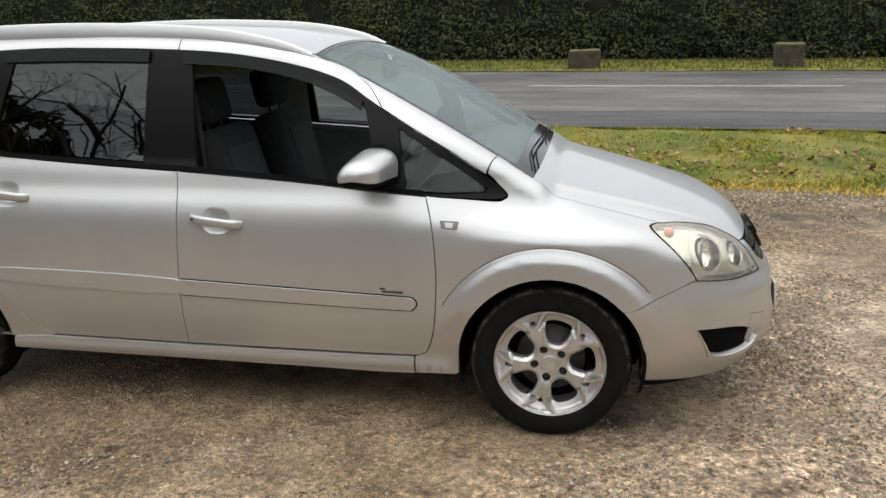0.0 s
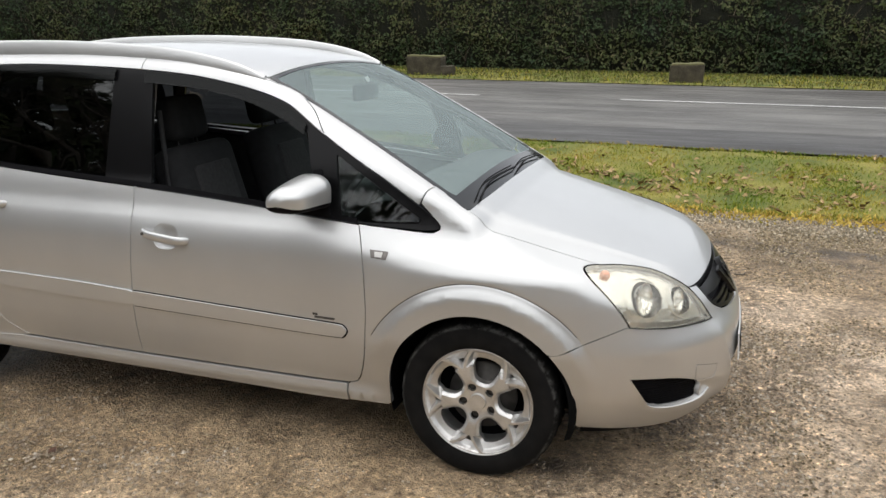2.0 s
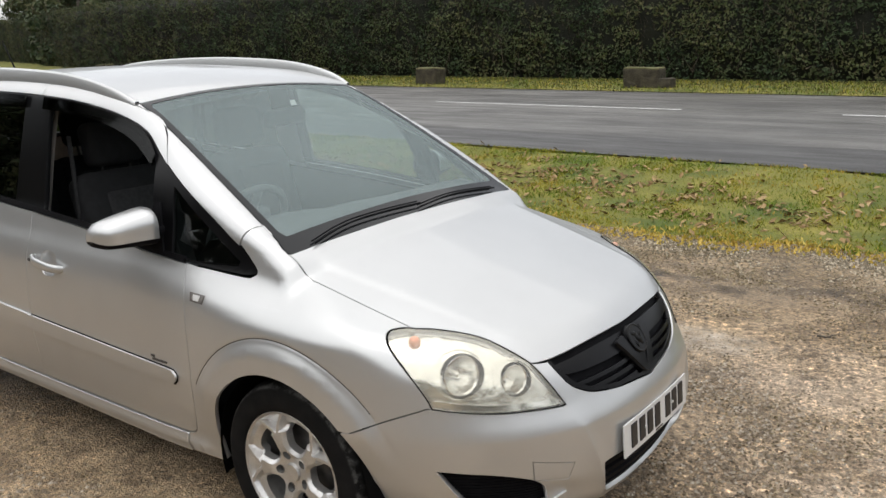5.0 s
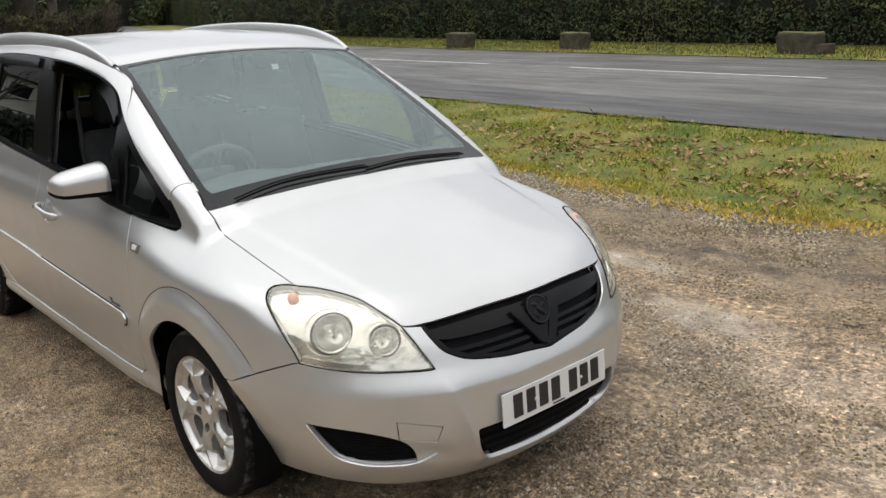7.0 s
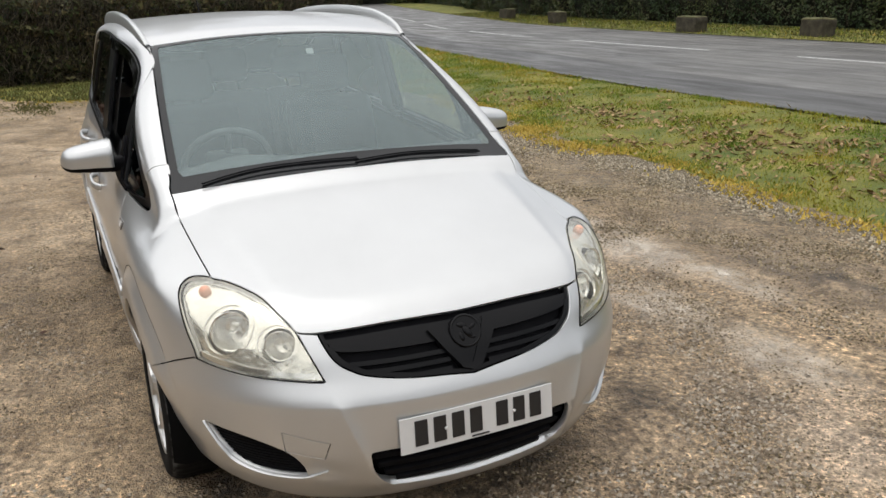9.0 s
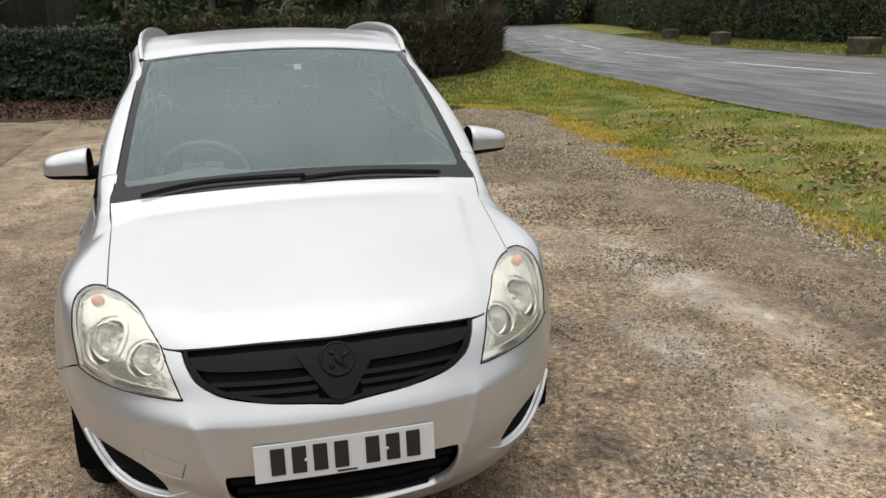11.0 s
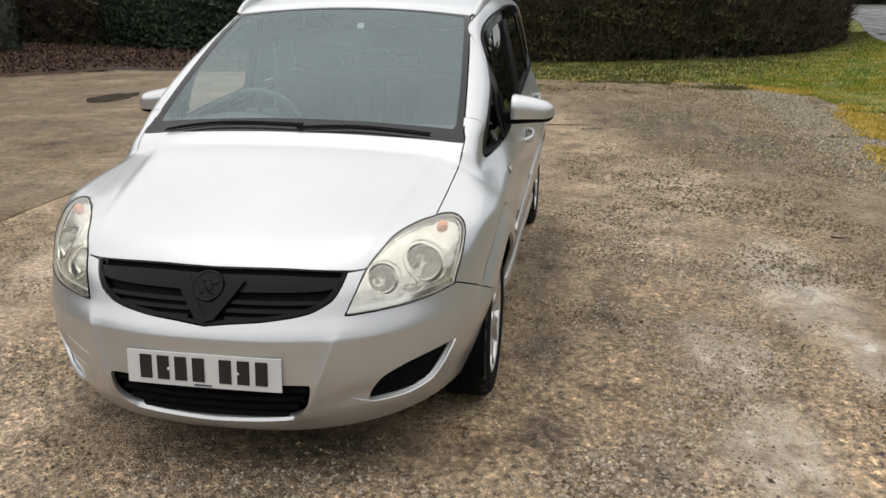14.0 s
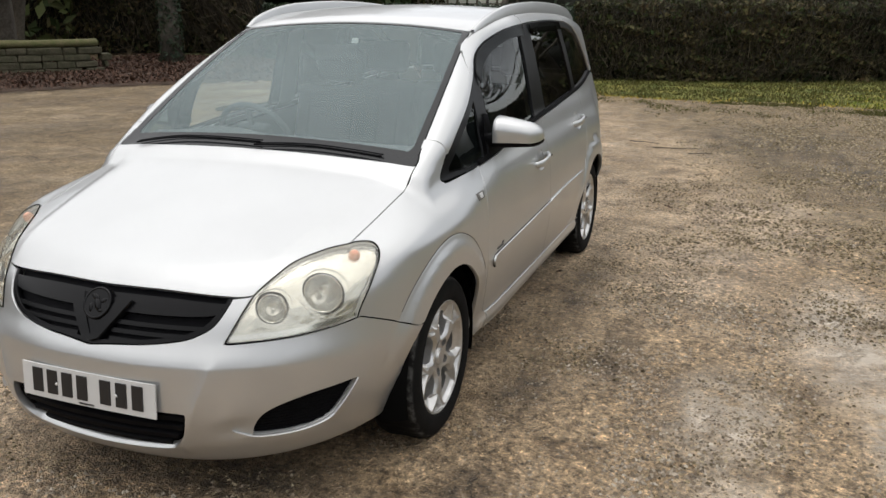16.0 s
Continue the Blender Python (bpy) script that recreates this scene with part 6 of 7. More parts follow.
    # headlamp
    lamp = panel("headlight", LENS, car, Out((0.05, 0.25, 0.45)), HL_TOP[:-1] + HL_REAR[:-1] + HL_LOW[:-1] + HL_IN[:-1], side=side, off=0.002, deep=0.01, stp=0.022, label="cloudy clear headlight with twin round reflectors")
    cups = []
    for c, r in (((0.570, 0.645, 0.722), 0.066), ((0.682, 0.528, 0.694), 0.050)):
        turn = Matrix.Translation(c) @ pose(0, 0, 0, 0, -8, 22)
        cups.append([tuple(turn @ Vector((0.0, r * math.cos(a), r * math.sin(a)))) for a in np.linspace(0, 2 * math.pi, 25)[:-1]])
    edge = HL_TOP[:-1] + HL_REAR[:-1] + HL_LOW[:-1] + HL_IN[:-1]
    panel("housing", LAMPWHITE, lamp, Out((0.05, 0.25, 0.45)), edge, cups, side=side, off=-0.016, deep=0.0, gap=0.003, stp=0.02)
    for c, r in (((0.560, 0.650, 0.728), 0.088), ((0.675, 0.535, 0.700), 0.067)):
        turn = Matrix.Translation(c) @ pose(0, 0, 0, 0, -8, 22)
        ringo = [[tuple(turn @ Vector((0.0, q * math.cos(a), q * math.sin(a)))) for a in np.linspace(0, 2 * math.pi, 33)[:-1]] for q in (r, r - 0.012)]
        panel("reflector_bezel", LAMPWHITE, lamp, Out((0.05, 0.25, 0.45)), ringo[0], [ringo[1]], side=side, off=-0.011, deep=0.006, gap=0.0, stp=0.012)
    low = np.array(HL_LOW)
    panel("lamp_ledge", CHROME, lamp, Out((0.05, 0.25, 0.45)), [tuple(p) for p in low + (0, 0, 0.008)] + [tuple(p) for p in (low * (1, 0.985, 1) + (0, 0, 0.024))[::-1]], side=side, off=-0.008, deep=0.006, gap=0.001, stp=0.015)
    panel("lamp_backing", LAMPWHITE, lamp, Out((0.05, 0.25, 0.45)), edge, side=side, off=-0.075, deep=0.0, gap=-0.004, stp=0.03)
    panel("lamp_seal", DARK, lamp, Out((0.05, 0.25, 0.45)), edge, [[tuple(p) for p in np.array(edge) + (np.mean(edge, 0) - np.array(edge)) * 0.022]], side=side, off=0.0028, deep=0.004, gap=0.0, stp=0.02)
    for nm, c, r in (("main_reflector", (0.570, 0.645, 0.722), 0.058), ("dipped_reflector", (0.682, 0.528, 0.694), 0.043)):
        vs, fs = [], []
        prof = [(1.08, 0.012), (1.0, 0.014), (0.98, 0.0), (0.8, -0.022), (0.5, -0.04), (0.22, -0.048), (0.2, -0.01), (0.0, -0.006)]
        for rr, d in prof:
            for k in range(28):
                a = 2 * math.pi * k / 28
                vs.append((d, rr * r * math.cos(a), rr * r * math.sin(a)))
        for i in range(len(prof) - 1):
            for k in range(28):
                fs.append((i * 28 + k, i * 28 + (k + 1) % 28, (i + 1) * 28 + (k + 1) % 28, (i + 1) * 28 + k))
        turn = Matrix.Translation((c[0], side * c[1], c[2])) @ pose(0, 0, 0, 0, -8, side * 22)
        raw(nm, [turn @ Vector(v) for v in vs], fs, REFLECTOR, lamp)
    bm = bmesh.new()
    bmesh.ops.create_uvsphere(bm, u_segments=16, v_segments=10, radius=0.019, matrix=Matrix.Translation((0.436, side * 0.690, 0.815)))
    part("indicator_bulb", bm, AMBER, lamp)
    # fog opening, black mesh
    foghole = C3([(0.556, 0.752, 0.446), (0.60, 0.71, 0.362), (0.625, 0.68, 0.322), (0.685, 0.625, 0.303), (0.75, 0.555, 0.302), (0.792, 0.506, 0.309)])[:-1] + C3([(0.792, 0.506, 0.309), (0.80, 0.520, 0.345), (0.79, 0.545, 0.385), (0.755, 0.59, 0.412), (0.685, 0.665, 0.434), (0.556, 0.752, 0.446)])[:-1]
    fog = panel("fog_insert", BLACK, car, Round(0, 0), foghole, side=side, off=-0.020, deep=0.0, gap=-0.001, stp=0.03, label="black mesh insert in the bumper corner")
    lip = C3([(0.556, 0.752, 0.446), (0.60, 0.71, 0.362), (0.625, 0.68, 0.322), (0.685, 0.625, 0.303), (0.75, 0.555, 0.302), (0.792, 0.506, 0.309), (0.825, 0.452, 0.330)])
    rim = [(p[0], p[1], p[2] - 0.026 * math.sin(math.pi * min(1.0, 0.04 + k / (len(lip) - 1)))) for k, p in enumerate(lip)]
    panel("opening_lip", PAINT, fog, Round(0, 0), lip + rim[::-1], side=side, off=0.007, deep=0.012, gap=0.0, stp=0.012)
    for k in range(13):
        zb = 0.312 + 0.0107 * k
        panel("mesh_bar", BLACK, fog, Round(0, 0), [(0.80, 0.50, zb + 0.0018), (0.55, 0.76, zb + 0.0018), (0.55, 0.76, zb - 0.0018), (0.80, 0.50, zb - 0.0018)], side=side, off=-0.017, deep=0.005, gap=0.0, stp=0.03)

# bonnet, windscreen, roof, bumper
TOP = Along((0, 0, 1), 0.3, 2.0)
bonnet_half = FRONT[:-1] + HL_TOP[:-1] + SEAM_TOP + C3([(-0.085, 0.68, 1.0), (-0.068, 0.4, 1.02), (-0.062, 0.0, 1.03)])
bonnet = panel("bonnet", PAINT, car, TOP, sym(bonnet_half), stp=0.020)
WS = Along((0.47, 0, 0.88), 0.3, 2.2)
ws_out = sym(snap_w(C3([(-0.045, 0.0, 1.03), (-0.055, 0.4, 1.02), (-0.075, 0.66, 1.01)])) + WS_LOW + WS_EDGE + snap_w(C3([(-0.965, 0.575, 1.488), (-0.978, 0.3, 1.51), (-0.982, 0.0, 1.518)])))
ws_in = sym(snap_w(C3([(-0.150, 0.0, 1.09), (-0.150, 0.4, 1.08), (-0.156, 0.63, 1.06)])) + snap_w(C3([(-0.185, 0.640, 1.065), (-0.5, 0.614, 1.235), (-0.932, 0.564, 1.47)])) + snap_w(C3([(-0.945, 0.555, 1.478), (-0.963, 0.3, 1.50), (-0.967, 0.0, 1.508)])))
panel("windscreen_border", FRIT, car, WS, ws_out, [ws_in], gap=0.003, deep=0.004, stp=0.03, off=-0.001)
panel("windscreen", SCREEN, car, WS, ws_out, gap=0.004, deep=0.004, stp=0.05, off=-0.0035, label="clear windscreen, grey sky reflection put in as pale haze").visible_shadow = False
roof_half = snap_z(C3([(-0.985, 0.0, 1.52), (-0.981, 0.3, 1.51), (-0.968, 0.575, 1.487)])) + ROOF_EDGE + [(-3.30, 0.30, 1.46), (-3.31, 0.0, 1.46)]
panel("roof", PAINT, car, TOP, sym(roof_half), stp=0.05)

GRILLE_EDGE = snap_r(C3([(0.747, 0.43, 0.734), (0.754, 0.430, 0.727), (0.783, 0.420, 0.695), (0.809, 0.400, 0.661), (0.831, 0.369, 0.639), (0.853, 0.318, 0.619), (0.883, 0.205, 0.601), (0.897, 0.09, 0.591), (0.902, 0.0, 0.581)]))
bump_half = (
    GRILLE_EDGE[::-1]
    + [FRONT[-3]]
    + HL_IN[::-1][:-1]
    + HL_LOW[::-1][:-1]
    + SEAM_BW[::-1][:-1]
    + arc(0, 0.306, 0.362, 41, -11, 0.80, 10)
    + C3([(0.40, 0.80, 0.222), (0.62, 0.66, 0.205), (0.80, 0.40, 0.190), (0.85, 0.0, 0.186)])
)
lower_hole = sym(C3([(0.93, 0.0, 0.397), (0.92, 0.2, 0.397), (0.905, 0.338, 0.396)])[:] + C3([(0.905, 0.340, 0.388), (0.895, 0.325, 0.33), (0.885, 0.285, 0.275), (0.885, 0.24, 0.254), (0.88, 0.0, 0.238)]))
NOSE_LAY = Round(0, 0, 0.9)
TOW = [(0.779, -0.569, 0.463), (0.853, -0.448, 0.432), (0.842, -0.464, 0.380), (0.779, -0.562, 0.402)]
fogholes = [[(p[0], s * p[1], p[2]) for p in foghole] for s in (1, -1)]
bumper = panel("front_bumper", PAINT, car, NOSE_LAY, sym(bump_half), [lower_hole, *fogholes, TOW], stp=0.020, deep=0.028,
               lines=[[(0.9, s * (0.365 + (z - 0.40) * 0.36 + d), z) for z in np.linspace(0.412 if d < 0 else 0.235, 0.565, 22)] for s in (1, -1) for d in (-0.016, -0.008, -0.003, 0.003, 0.008, 0.016)]
               + [[(0.9 * math.cos(a), 0.9 * math.sin(a), z) for a in np.linspace(-0.8, 0.8, 70)] for z in (0.530, 0.540, 0.548, 0.556, 0.566)])
panel("tow_cover", PAINT, bumper, NOSE_LAY, TOW, gap=0.0008, deep=0.01, stp=0.02)

dam_top = C3([(0.42, 0.76, 0.232), (0.62, 0.64, 0.215), (0.80, 0.38, 0.200), (0.84, 0.0, 0.196)])
panel("air_dam", BLACK, car, NOSE_LAY, sym([(p[0], p[1], p[2] - 0.062) for p in dam_top[::-1]] + dam_top), off=-0.022, deep=0.01, gap=0.0, stp=0.03, label="black plastic air dam under the bumper")

# grille
gr_half = FRONT[:11] + GRILLE_EDGE[1:]
grille = panel("grille", BLACK, car, NOSE_LAY, sym(gr_half), gap=-0.004, deep=0.0, off=-0.030, stp=0.03, label="black painted radiator grille with a round emblem")
bar_half = [(p[0], p[1] * 0.985, p[2] - 0.016) for p in FRONT[:11]] + C3([(0.775, 0.412, 0.703), (0.79, 0.402, 0.688), (0.82, 0.36, 0.680), (0.85, 0.2, 0.676), (0.86, 0.0, 0.675)])
panel("grille_bar", GLOSSBLACK, grille, NOSE_LAY, sym(bar_half), gap=0.0035, deep=0.02, off=-0.006, stp=0.022)
for k, (z0, yw) in enumerate(((0.650, 0.375), (0.626, 0.325), (0.602, 0.24))):
    for s in (1, -1):
        panel("slat", GLOSSBLACK, grille, NOSE_LAY, [(0.85, 0.06, z0 + 0.006), (0.85, yw, z0 + 0.006), (0.85, yw, z0 - 0.006), (0.85, 0.06, z0 - 0.006)], gap=0, deep=0.02, off=-0.008, stp=0.03, side=s)
lip_in = [(p[0], p[1] * 0.965, p[2] + 0.012 * (1 if p[2] < 0.7 else 0)) for p in GRILLE_EDGE]
panel("grille_lip", GLOSSBLACK, grille, NOSE_LAY, GRILLE_EDGE + [(p[0], -p[1], p[2]) for p in GRILLE_EDGE[::-1][1:]] + [(p[0], -p[1], p[2]) for p in lip_in] + lip_in[::-1][1:], gap=0.001, deep=0.02, off=-0.004, stp=0.02)
for s in (1, -1):
    panel("emblem_wing", GLOSSBLACK, grille, NOSE_LAY, [(0.85, 0.0, 0.594), (0.85, 0.030, 0.604), (0.85, 0.075, 0.660), (0.85, 0.120, 0.716), (0.84, 0.072, 0.723), (0.85, 0.036, 0.668), (0.85, 0.0, 0.612)], gap=0, deep=0.03, off=0.010, stp=0.02, side=s)
panel("emblem_base", GLOSSBLACK, grille, NOSE_LAY, [(0.85, -0.070, 0.716), (0.85, 0.070, 0.716), (0.85, 0.038, 0.664), (0.85, 0.0, 0.602), (0.85, -0.038, 0.664)], gap=0, deep=0.03, off=0.006, stp=0.02)
EM = Matrix.Translation((0.843, 0, 0.693)) @ pose(0, 0, 0, 0, 57, 0)
bm = bmesh.new()
bmesh.ops.create_cone(bm, cap_ends=True, segments=40, radius1=0.053, radius2=0.050, depth=0.02, matrix=EM)
part("emblem", bm, GLOSSBLACK, grille, smooth=False)
vs, fs = tube([EM @ Vector((0.048 * math.cos(a), 0.048 * math.sin(a), 0.008)) for a in np.linspace(0, 2 * math.pi, 33)], 0.0042, 8, False)
raw("emblem_ring", vs, fs, GLOSSBLACK, grille)
bm = bmesh.new()
for ex, ey, er, turn in ((0.004, 0.004, 0.022, 30), (-0.018, -0.010, 0.017, 70), (0.016, -0.018, 0.015, 10), (-0.010, 0.024, 0.013, 120), (0.022, 0.016, 0.012, 80)):
    bmesh.ops.create_icosphere(bm, subdivisions=2, radius=er, matrix=EM @ Matrix.Translation((ex, ey, 0.009)) @ Matrix.Rotation(radians(turn), 4, "Z") @ Matrix.Diagonal((1.1, 0.55, 0.30, 1)))
part("emblem_relief", bm, GLOSSBLACK, grille)

# lower grille
lg = panel("lower_grille", DARK, car, NOSE_LAY, lower_hole, gap=-0.006, deep=0.0, off=-0.04, stp=0.04, label="black slatted lower air intake")
for z0, yw in ((0.372, 0.332), (0.338, 0.318), (0.304, 0.297), (0.270, 0.262)):
    panel("slat", BLACK, lg, NOSE_LAY, [(0.9, -yw, z0 + 0.008), (0.9, yw, z0 + 0.008), (0.9, yw, z0 - 0.008), (0.9, -yw, z0 - 0.008)], gap=0, deep=0.03, off=-0.014, stp=0.04)

# number plate: plain bars stand for the characters
PLM = Matrix.Translation((0.934, 0, 0.4395)) @ pose(0, 0, 0, 0, -4, 0)
plate = empty("number_plate", label="white plate with black bars")
plate.parent = car


def plate_bow(y):
    return -0.09 * y * y


bm = bmesh.new()
bmesh.ops.create_grid(bm, x_segments=24, y_segments=4, size=0.5)
for v in bm.verts:
    y, z = v.co.x * 0.520, v.co.y * 0.111
    v.co = PLM @ Vector((plate_bow(y), y, z))
r = bmesh.ops.extrude_face_region(bm, geom=bm.faces[:])
for v in r["geom"]:
    if isinstance(v, bmesh.types.BMVert):
        v.co.x += 0.005
bmesh.ops.recalc_face_normals(bm, faces=bm.faces)
part("plate_sheet", bm, PLATE, plate, smooth=False)
bm = bmesh.new()
box(bm, PLM @ Vector((0.0055, 0.0, -0.0485)), (0.0024, 0.058, 0.005), 0.0)
part("plate_caption_bar", bm, INK, plate, smooth=False)
for y0 in (-0.194, -0.134, -0.074, -0.014, 0.076, 0.136, 0.196):
    bm = bmesh.new()
    box(bm, (0.0060 + plate_bow(y0), y0, 0.003), (0.0050, 0.040, 0.079), 0.0)
    bmesh.ops.transform(bm, matrix=PLM, verts=bm.verts)
    part("plate_bar", bm, INK, plate, smooth=False)
for y in (-0.115, 0.118):
    bm = bmesh.new()
    bmesh.ops.create_cone(bm, cap_ends=True, segments=12, radius1=0.006, radius2=0.004, depth=0.004, matrix=Matrix.Translation(PLM @ Vector((0.009 + plate_bow(y), y, 0.0))) @ pose(0, 0, 0, 0, 90, 0))
    part("plate_screw", bm, PLATE, plate)

# wheels
def revolve(prof, n=72, wob=None):
    vs, fs = [], []
    for i, (r, y) in enumerate(prof):
        for k in range(n):
            a = 2 * math.pi * k / n
            rr = r - (wob(i, k) if wob else 0)
            vs.append((rr * math.cos(a), y, rr * math.sin(a)))
    for i in range(len(prof) - 1):
        for k in range(n):
            fs.append((i * n + k, (i + 1) * n + k, (i + 1) * n + (k + 1) % n, i * n + (k + 1) % n))
    return vs, fs


SPOKE0 = 282.0  # how far the wheels have rolled


def spoke_mesh():
    """Five spokes, each forking into two sharp arms that run out to the rim over a sunken bowl."""
    pol = lambda r, a: (r * math.cos(radians(a)), r * math.sin(radians(a)))  # noqa: E731
    arm_r, arm_a = [0.118, 0.150, 0.172, 0.190, 0.2065, 0.220], [0.0, 4.5, 9.2, 13.0, 16.8, 19.0]
    holes, ridges = [], []
    for k in range(5):
        s = SPOKE0 + 72 * k
        half = [(0.076, 0), (0.080, 11), (0.091, 18), (0.110, 20.5), (0.140, 20.5), (0.160, 19), (0.172, 16), (0.177, 9)]
        loop = [pol(r, s + 36 + a) for r, a in half] + [pol(0.178, s + 36)] + [pol(r, s + 36 - a) for r, a in half[:0:-1]]
        holes.append([tuple(p[:2]) for p in rounded([(*q, 0) for q in loop], 3, True)])
        holes.append([pol(0.160, s), pol(0.166, s + 2.2), pol(0.176, s + 3.2), pol(0.178, s), pol(0.176, s - 3.2), pol(0.166, s - 2.2)])
        holes.append([(0.060 * math.cos(radians(s)) + 0.0165 * math.cos(t), 0.060 * math.sin(radians(s)) + 0.0165 * math.sin(t)) for t in np.linspace(0, 2 * math.pi, 13)[:-1]])
        for e in (1, -1):
            for d in (0.0, 0.0062, -0.0062):
                ridges.append([pol(r, s + e * (np.interp(r, arm_r, arm_a) + math.degrees(d / r))) for r in np.linspace(0.155, 0.208, 9)])
    V, F, loops = fill2d([pol(0.2125, a) for a in range(0, 360, 3)], holes, 0.0046, ridges)
    r = np.hypot(V[:, 0], V[:, 1])
    ang = np.degrees(np.arctan2(V[:, 1], V[:, 0])) - SPOKE0
    off = np.abs((ang + 36) % 72 - 36)
    away = np.abs(off - np.interp(r, arm_r, arm_a)) * r * math.pi / 180
    face = -0.020 + 0.014 * step01(0.045, 0.10, r) + 0.002 * step01(0.13, 0.20, r)
    bowl = np.interp(r, [0.14, 0.165, 0.200, 0.2085, 0.2125], [-0.006, -0.036, -0.020, -0.004, -0.003])
    arm = face - 2.4 * np.maximum(away - 0.0060, 0)
    dish = np.where(r > 0.146, np.maximum(arm, np.minimum(bowl, face)), face)
    rimpts = np.concatenate([np.array(h) for i, h in enumerate(holes) if i % 3 == 0])
    gapd = np.array([np.min(np.hypot(*(rimpts - q).T)) for q in V])
    dish = dish - 0.013 * (1 - np.clip(gapd / 0.012, 0, 1)) * (1 - step01(0.150, 0.170, r))
    vs = [(x, d, z) for (x, z), d in zip(V, dish)]
    fs = [tuple(f[::-1]) for f in F]
    for k, lp in enumerate(loops):
        o, n = len(vs), len(lp)
        vs += [(V[i][0], dish[i], V[i][1]) for i in lp]
        dd = 0.028 if k % 3 == 1 else 0.018
        vs += [(V[i][0] * (1.02 if k else 1), dish[i] - dd, V[i][1] * (1.02 if k else 1)) for i in lp]
        fs += [(o + i, o + (i + 1) % n, o + n + (i + 1) % n, o + n + i) for i in range(n)]
    me = bpy.data.meshes.new("spokes")
    me.from_pydata(vs, [], [tuple(int(i) for i in f) for f in fs])
    me.polygons.foreach_set("use_smooth", [True] * len(me.polygons))
    me.set_sharp_from_angle(angle=radians(28))
    me.materials.append(ALLOY)
    return me


SPOKES = spoke_mesh()


def wheel(m, side):
    w = empty("wheel")
    w.parent = car
    w.matrix_local = m
    vs, fs = revolve([(0.214, -0.010), (0.222, 0.001), (0.238, 0.006), (0.262, 0.008), (0.287, 0.003), (0.302, -0.007), (0.311, -0.020), (0.3175, -0.045), (0.3185, -0.09), (0.3175, -0.15), (0.308, -0.175), (0.28, -0.195), (0.21, -0.19)],
                     144, lambda i, k: 0.006 if i in (6, 7, 9) and k % 3 == 0 else (0.004 if i == 8 else 0))
    vs = [(x, y, max(z, -0.3055)) for x, y, z in vs]
    raw("tyre", vs, fs, RUBBER, w, "worn black tyre")
    rim = raw("rim", *revolve([(0.188, -0.17), (0.194, -0.06), (0.203, -0.034), (0.210, -0.018), (0.2135, -0.006), (0.2165, -0.001), (0.219, -0.002), (0.220, -0.010)]), ALLOY, w, "silver five-spoke alloy rim")
    sp = new("spokes", SPOKES)
    sp.parent = w
    tagged(sp)
    for k in range(5):
        s = radians(SPOKE0 + 72 * k)
        bm = bmesh.new()
        bmesh.ops.create_cone(bm, cap_ends=True, segments=6, radius1=0.009, radius2=0.008, depth=0.012, matrix=pose(0.060 * math.cos(s), -0.036, 0.060 * math.sin(s), 90))
        part("wheel_bolt", bm, BOLT, w, smooth=False)
    bm = bmesh.new()
    bmesh.ops.create_cone(bm, cap_ends=True, segments=28, radius1=0.030, radius2=0.034, depth=0.012, matrix=pose(0, -0.016, 0, 90))
    part("centre_cap", bm, ALLOY, w, smooth=False)
    raw("brake_disc", *revolve([(0.02, -0.070), (0.06, -0.068), (0.062, -0.085), (0.135, -0.085), (0.135, -0.105)]), STEEL, w)
    raw("wheel_back", *revolve([(0.0, -0.12), (0.19, -0.13)], 32), DARK, w)
    return w


for wx in (0.0, -2.703):
    wheel(Matrix.Translation((wx, 0.838, 0.306)), 1)
    wheel(Matrix.Translation((wx, -0.838, 0.306)) @ pose(0, 0, 0, 0, 0, 180), -1)
    for s in (1, -1):
        # dark wheel housing
        vs, fs = [], []
        n = 24
        ring = [(0.352, 0.835), (0.372, 0.80), (0.375, 0.45), (0.0, 0.45)]
        for rr, y in ring:
            for k in range(n + 1):
                a = radians(-17 + 214 * k / n)
                vs.append((wx + rr * math.cos(a), s * y, 0.306 + rr * math.sin(a)))
        for i in range(len(ring) - 1):
            for k in range(n):
                fs.append((i * (n + 1) + k, i * (n + 1) + k + 1, (i + 1) * (n + 1) + k + 1, (i + 1) * (n + 1) + k))
        raw("wheel_housing", vs, fs, DARK, car)

# dark inner shell, added to block light through the panel gaps, and the floor
for side in (1, -1):
    panel("inner_side", DARK, car, SIDE, arc(0, 0.306, 0.39, 190, 60, 0.8) + xz([(0.22, 0.80), (-0.10, 0.93), (-0.50, 0.93)]) + smooth_xz([(p[0], p[1] - 0.03) for p in BELT[1:]]) + xz([(-3.2, 0.9), (-3.2, 0.45)]) + arc(-2.703, 0.306, 0.39, 20, 175, 0.8) + xz([(-2.3, 0.25), (-0.4, 0.24)]), side=side, off=-0.030, deep=0.0, stp=0.08)
inner_half = [(0.80, 0.0, 0.56), (0.80, 0.28, 0.59), (0.75, 0.40, 0.60), (0.6, 0.72, 0.60), (0.42, 0.80, 0.56), (0.40, 0.80, 0.25), (0.62, 0.66, 0.23), (0.8, 0.4, 0.21), (0.85, 0.0, 0.205)]
panel("inner_front", DARK, car, NOSE_LAY, sym(inner_half), off=-0.06, deep=0.0, stp=0.06)
bm = bmesh.new()
box(bm, (-1.45, 0, 0.27), (3.6, 1.24, 0.10), 0.03)
box(bm, (-1.36, 0, 0.235), (1.86, 1.52, 0.07), 0.02)
box(bm, (0.54, 0, 0.262), (0.36, 0.80, 0.05), 0.02)
part("underbody", bm, DARK, car)
bm = bmesh.new()
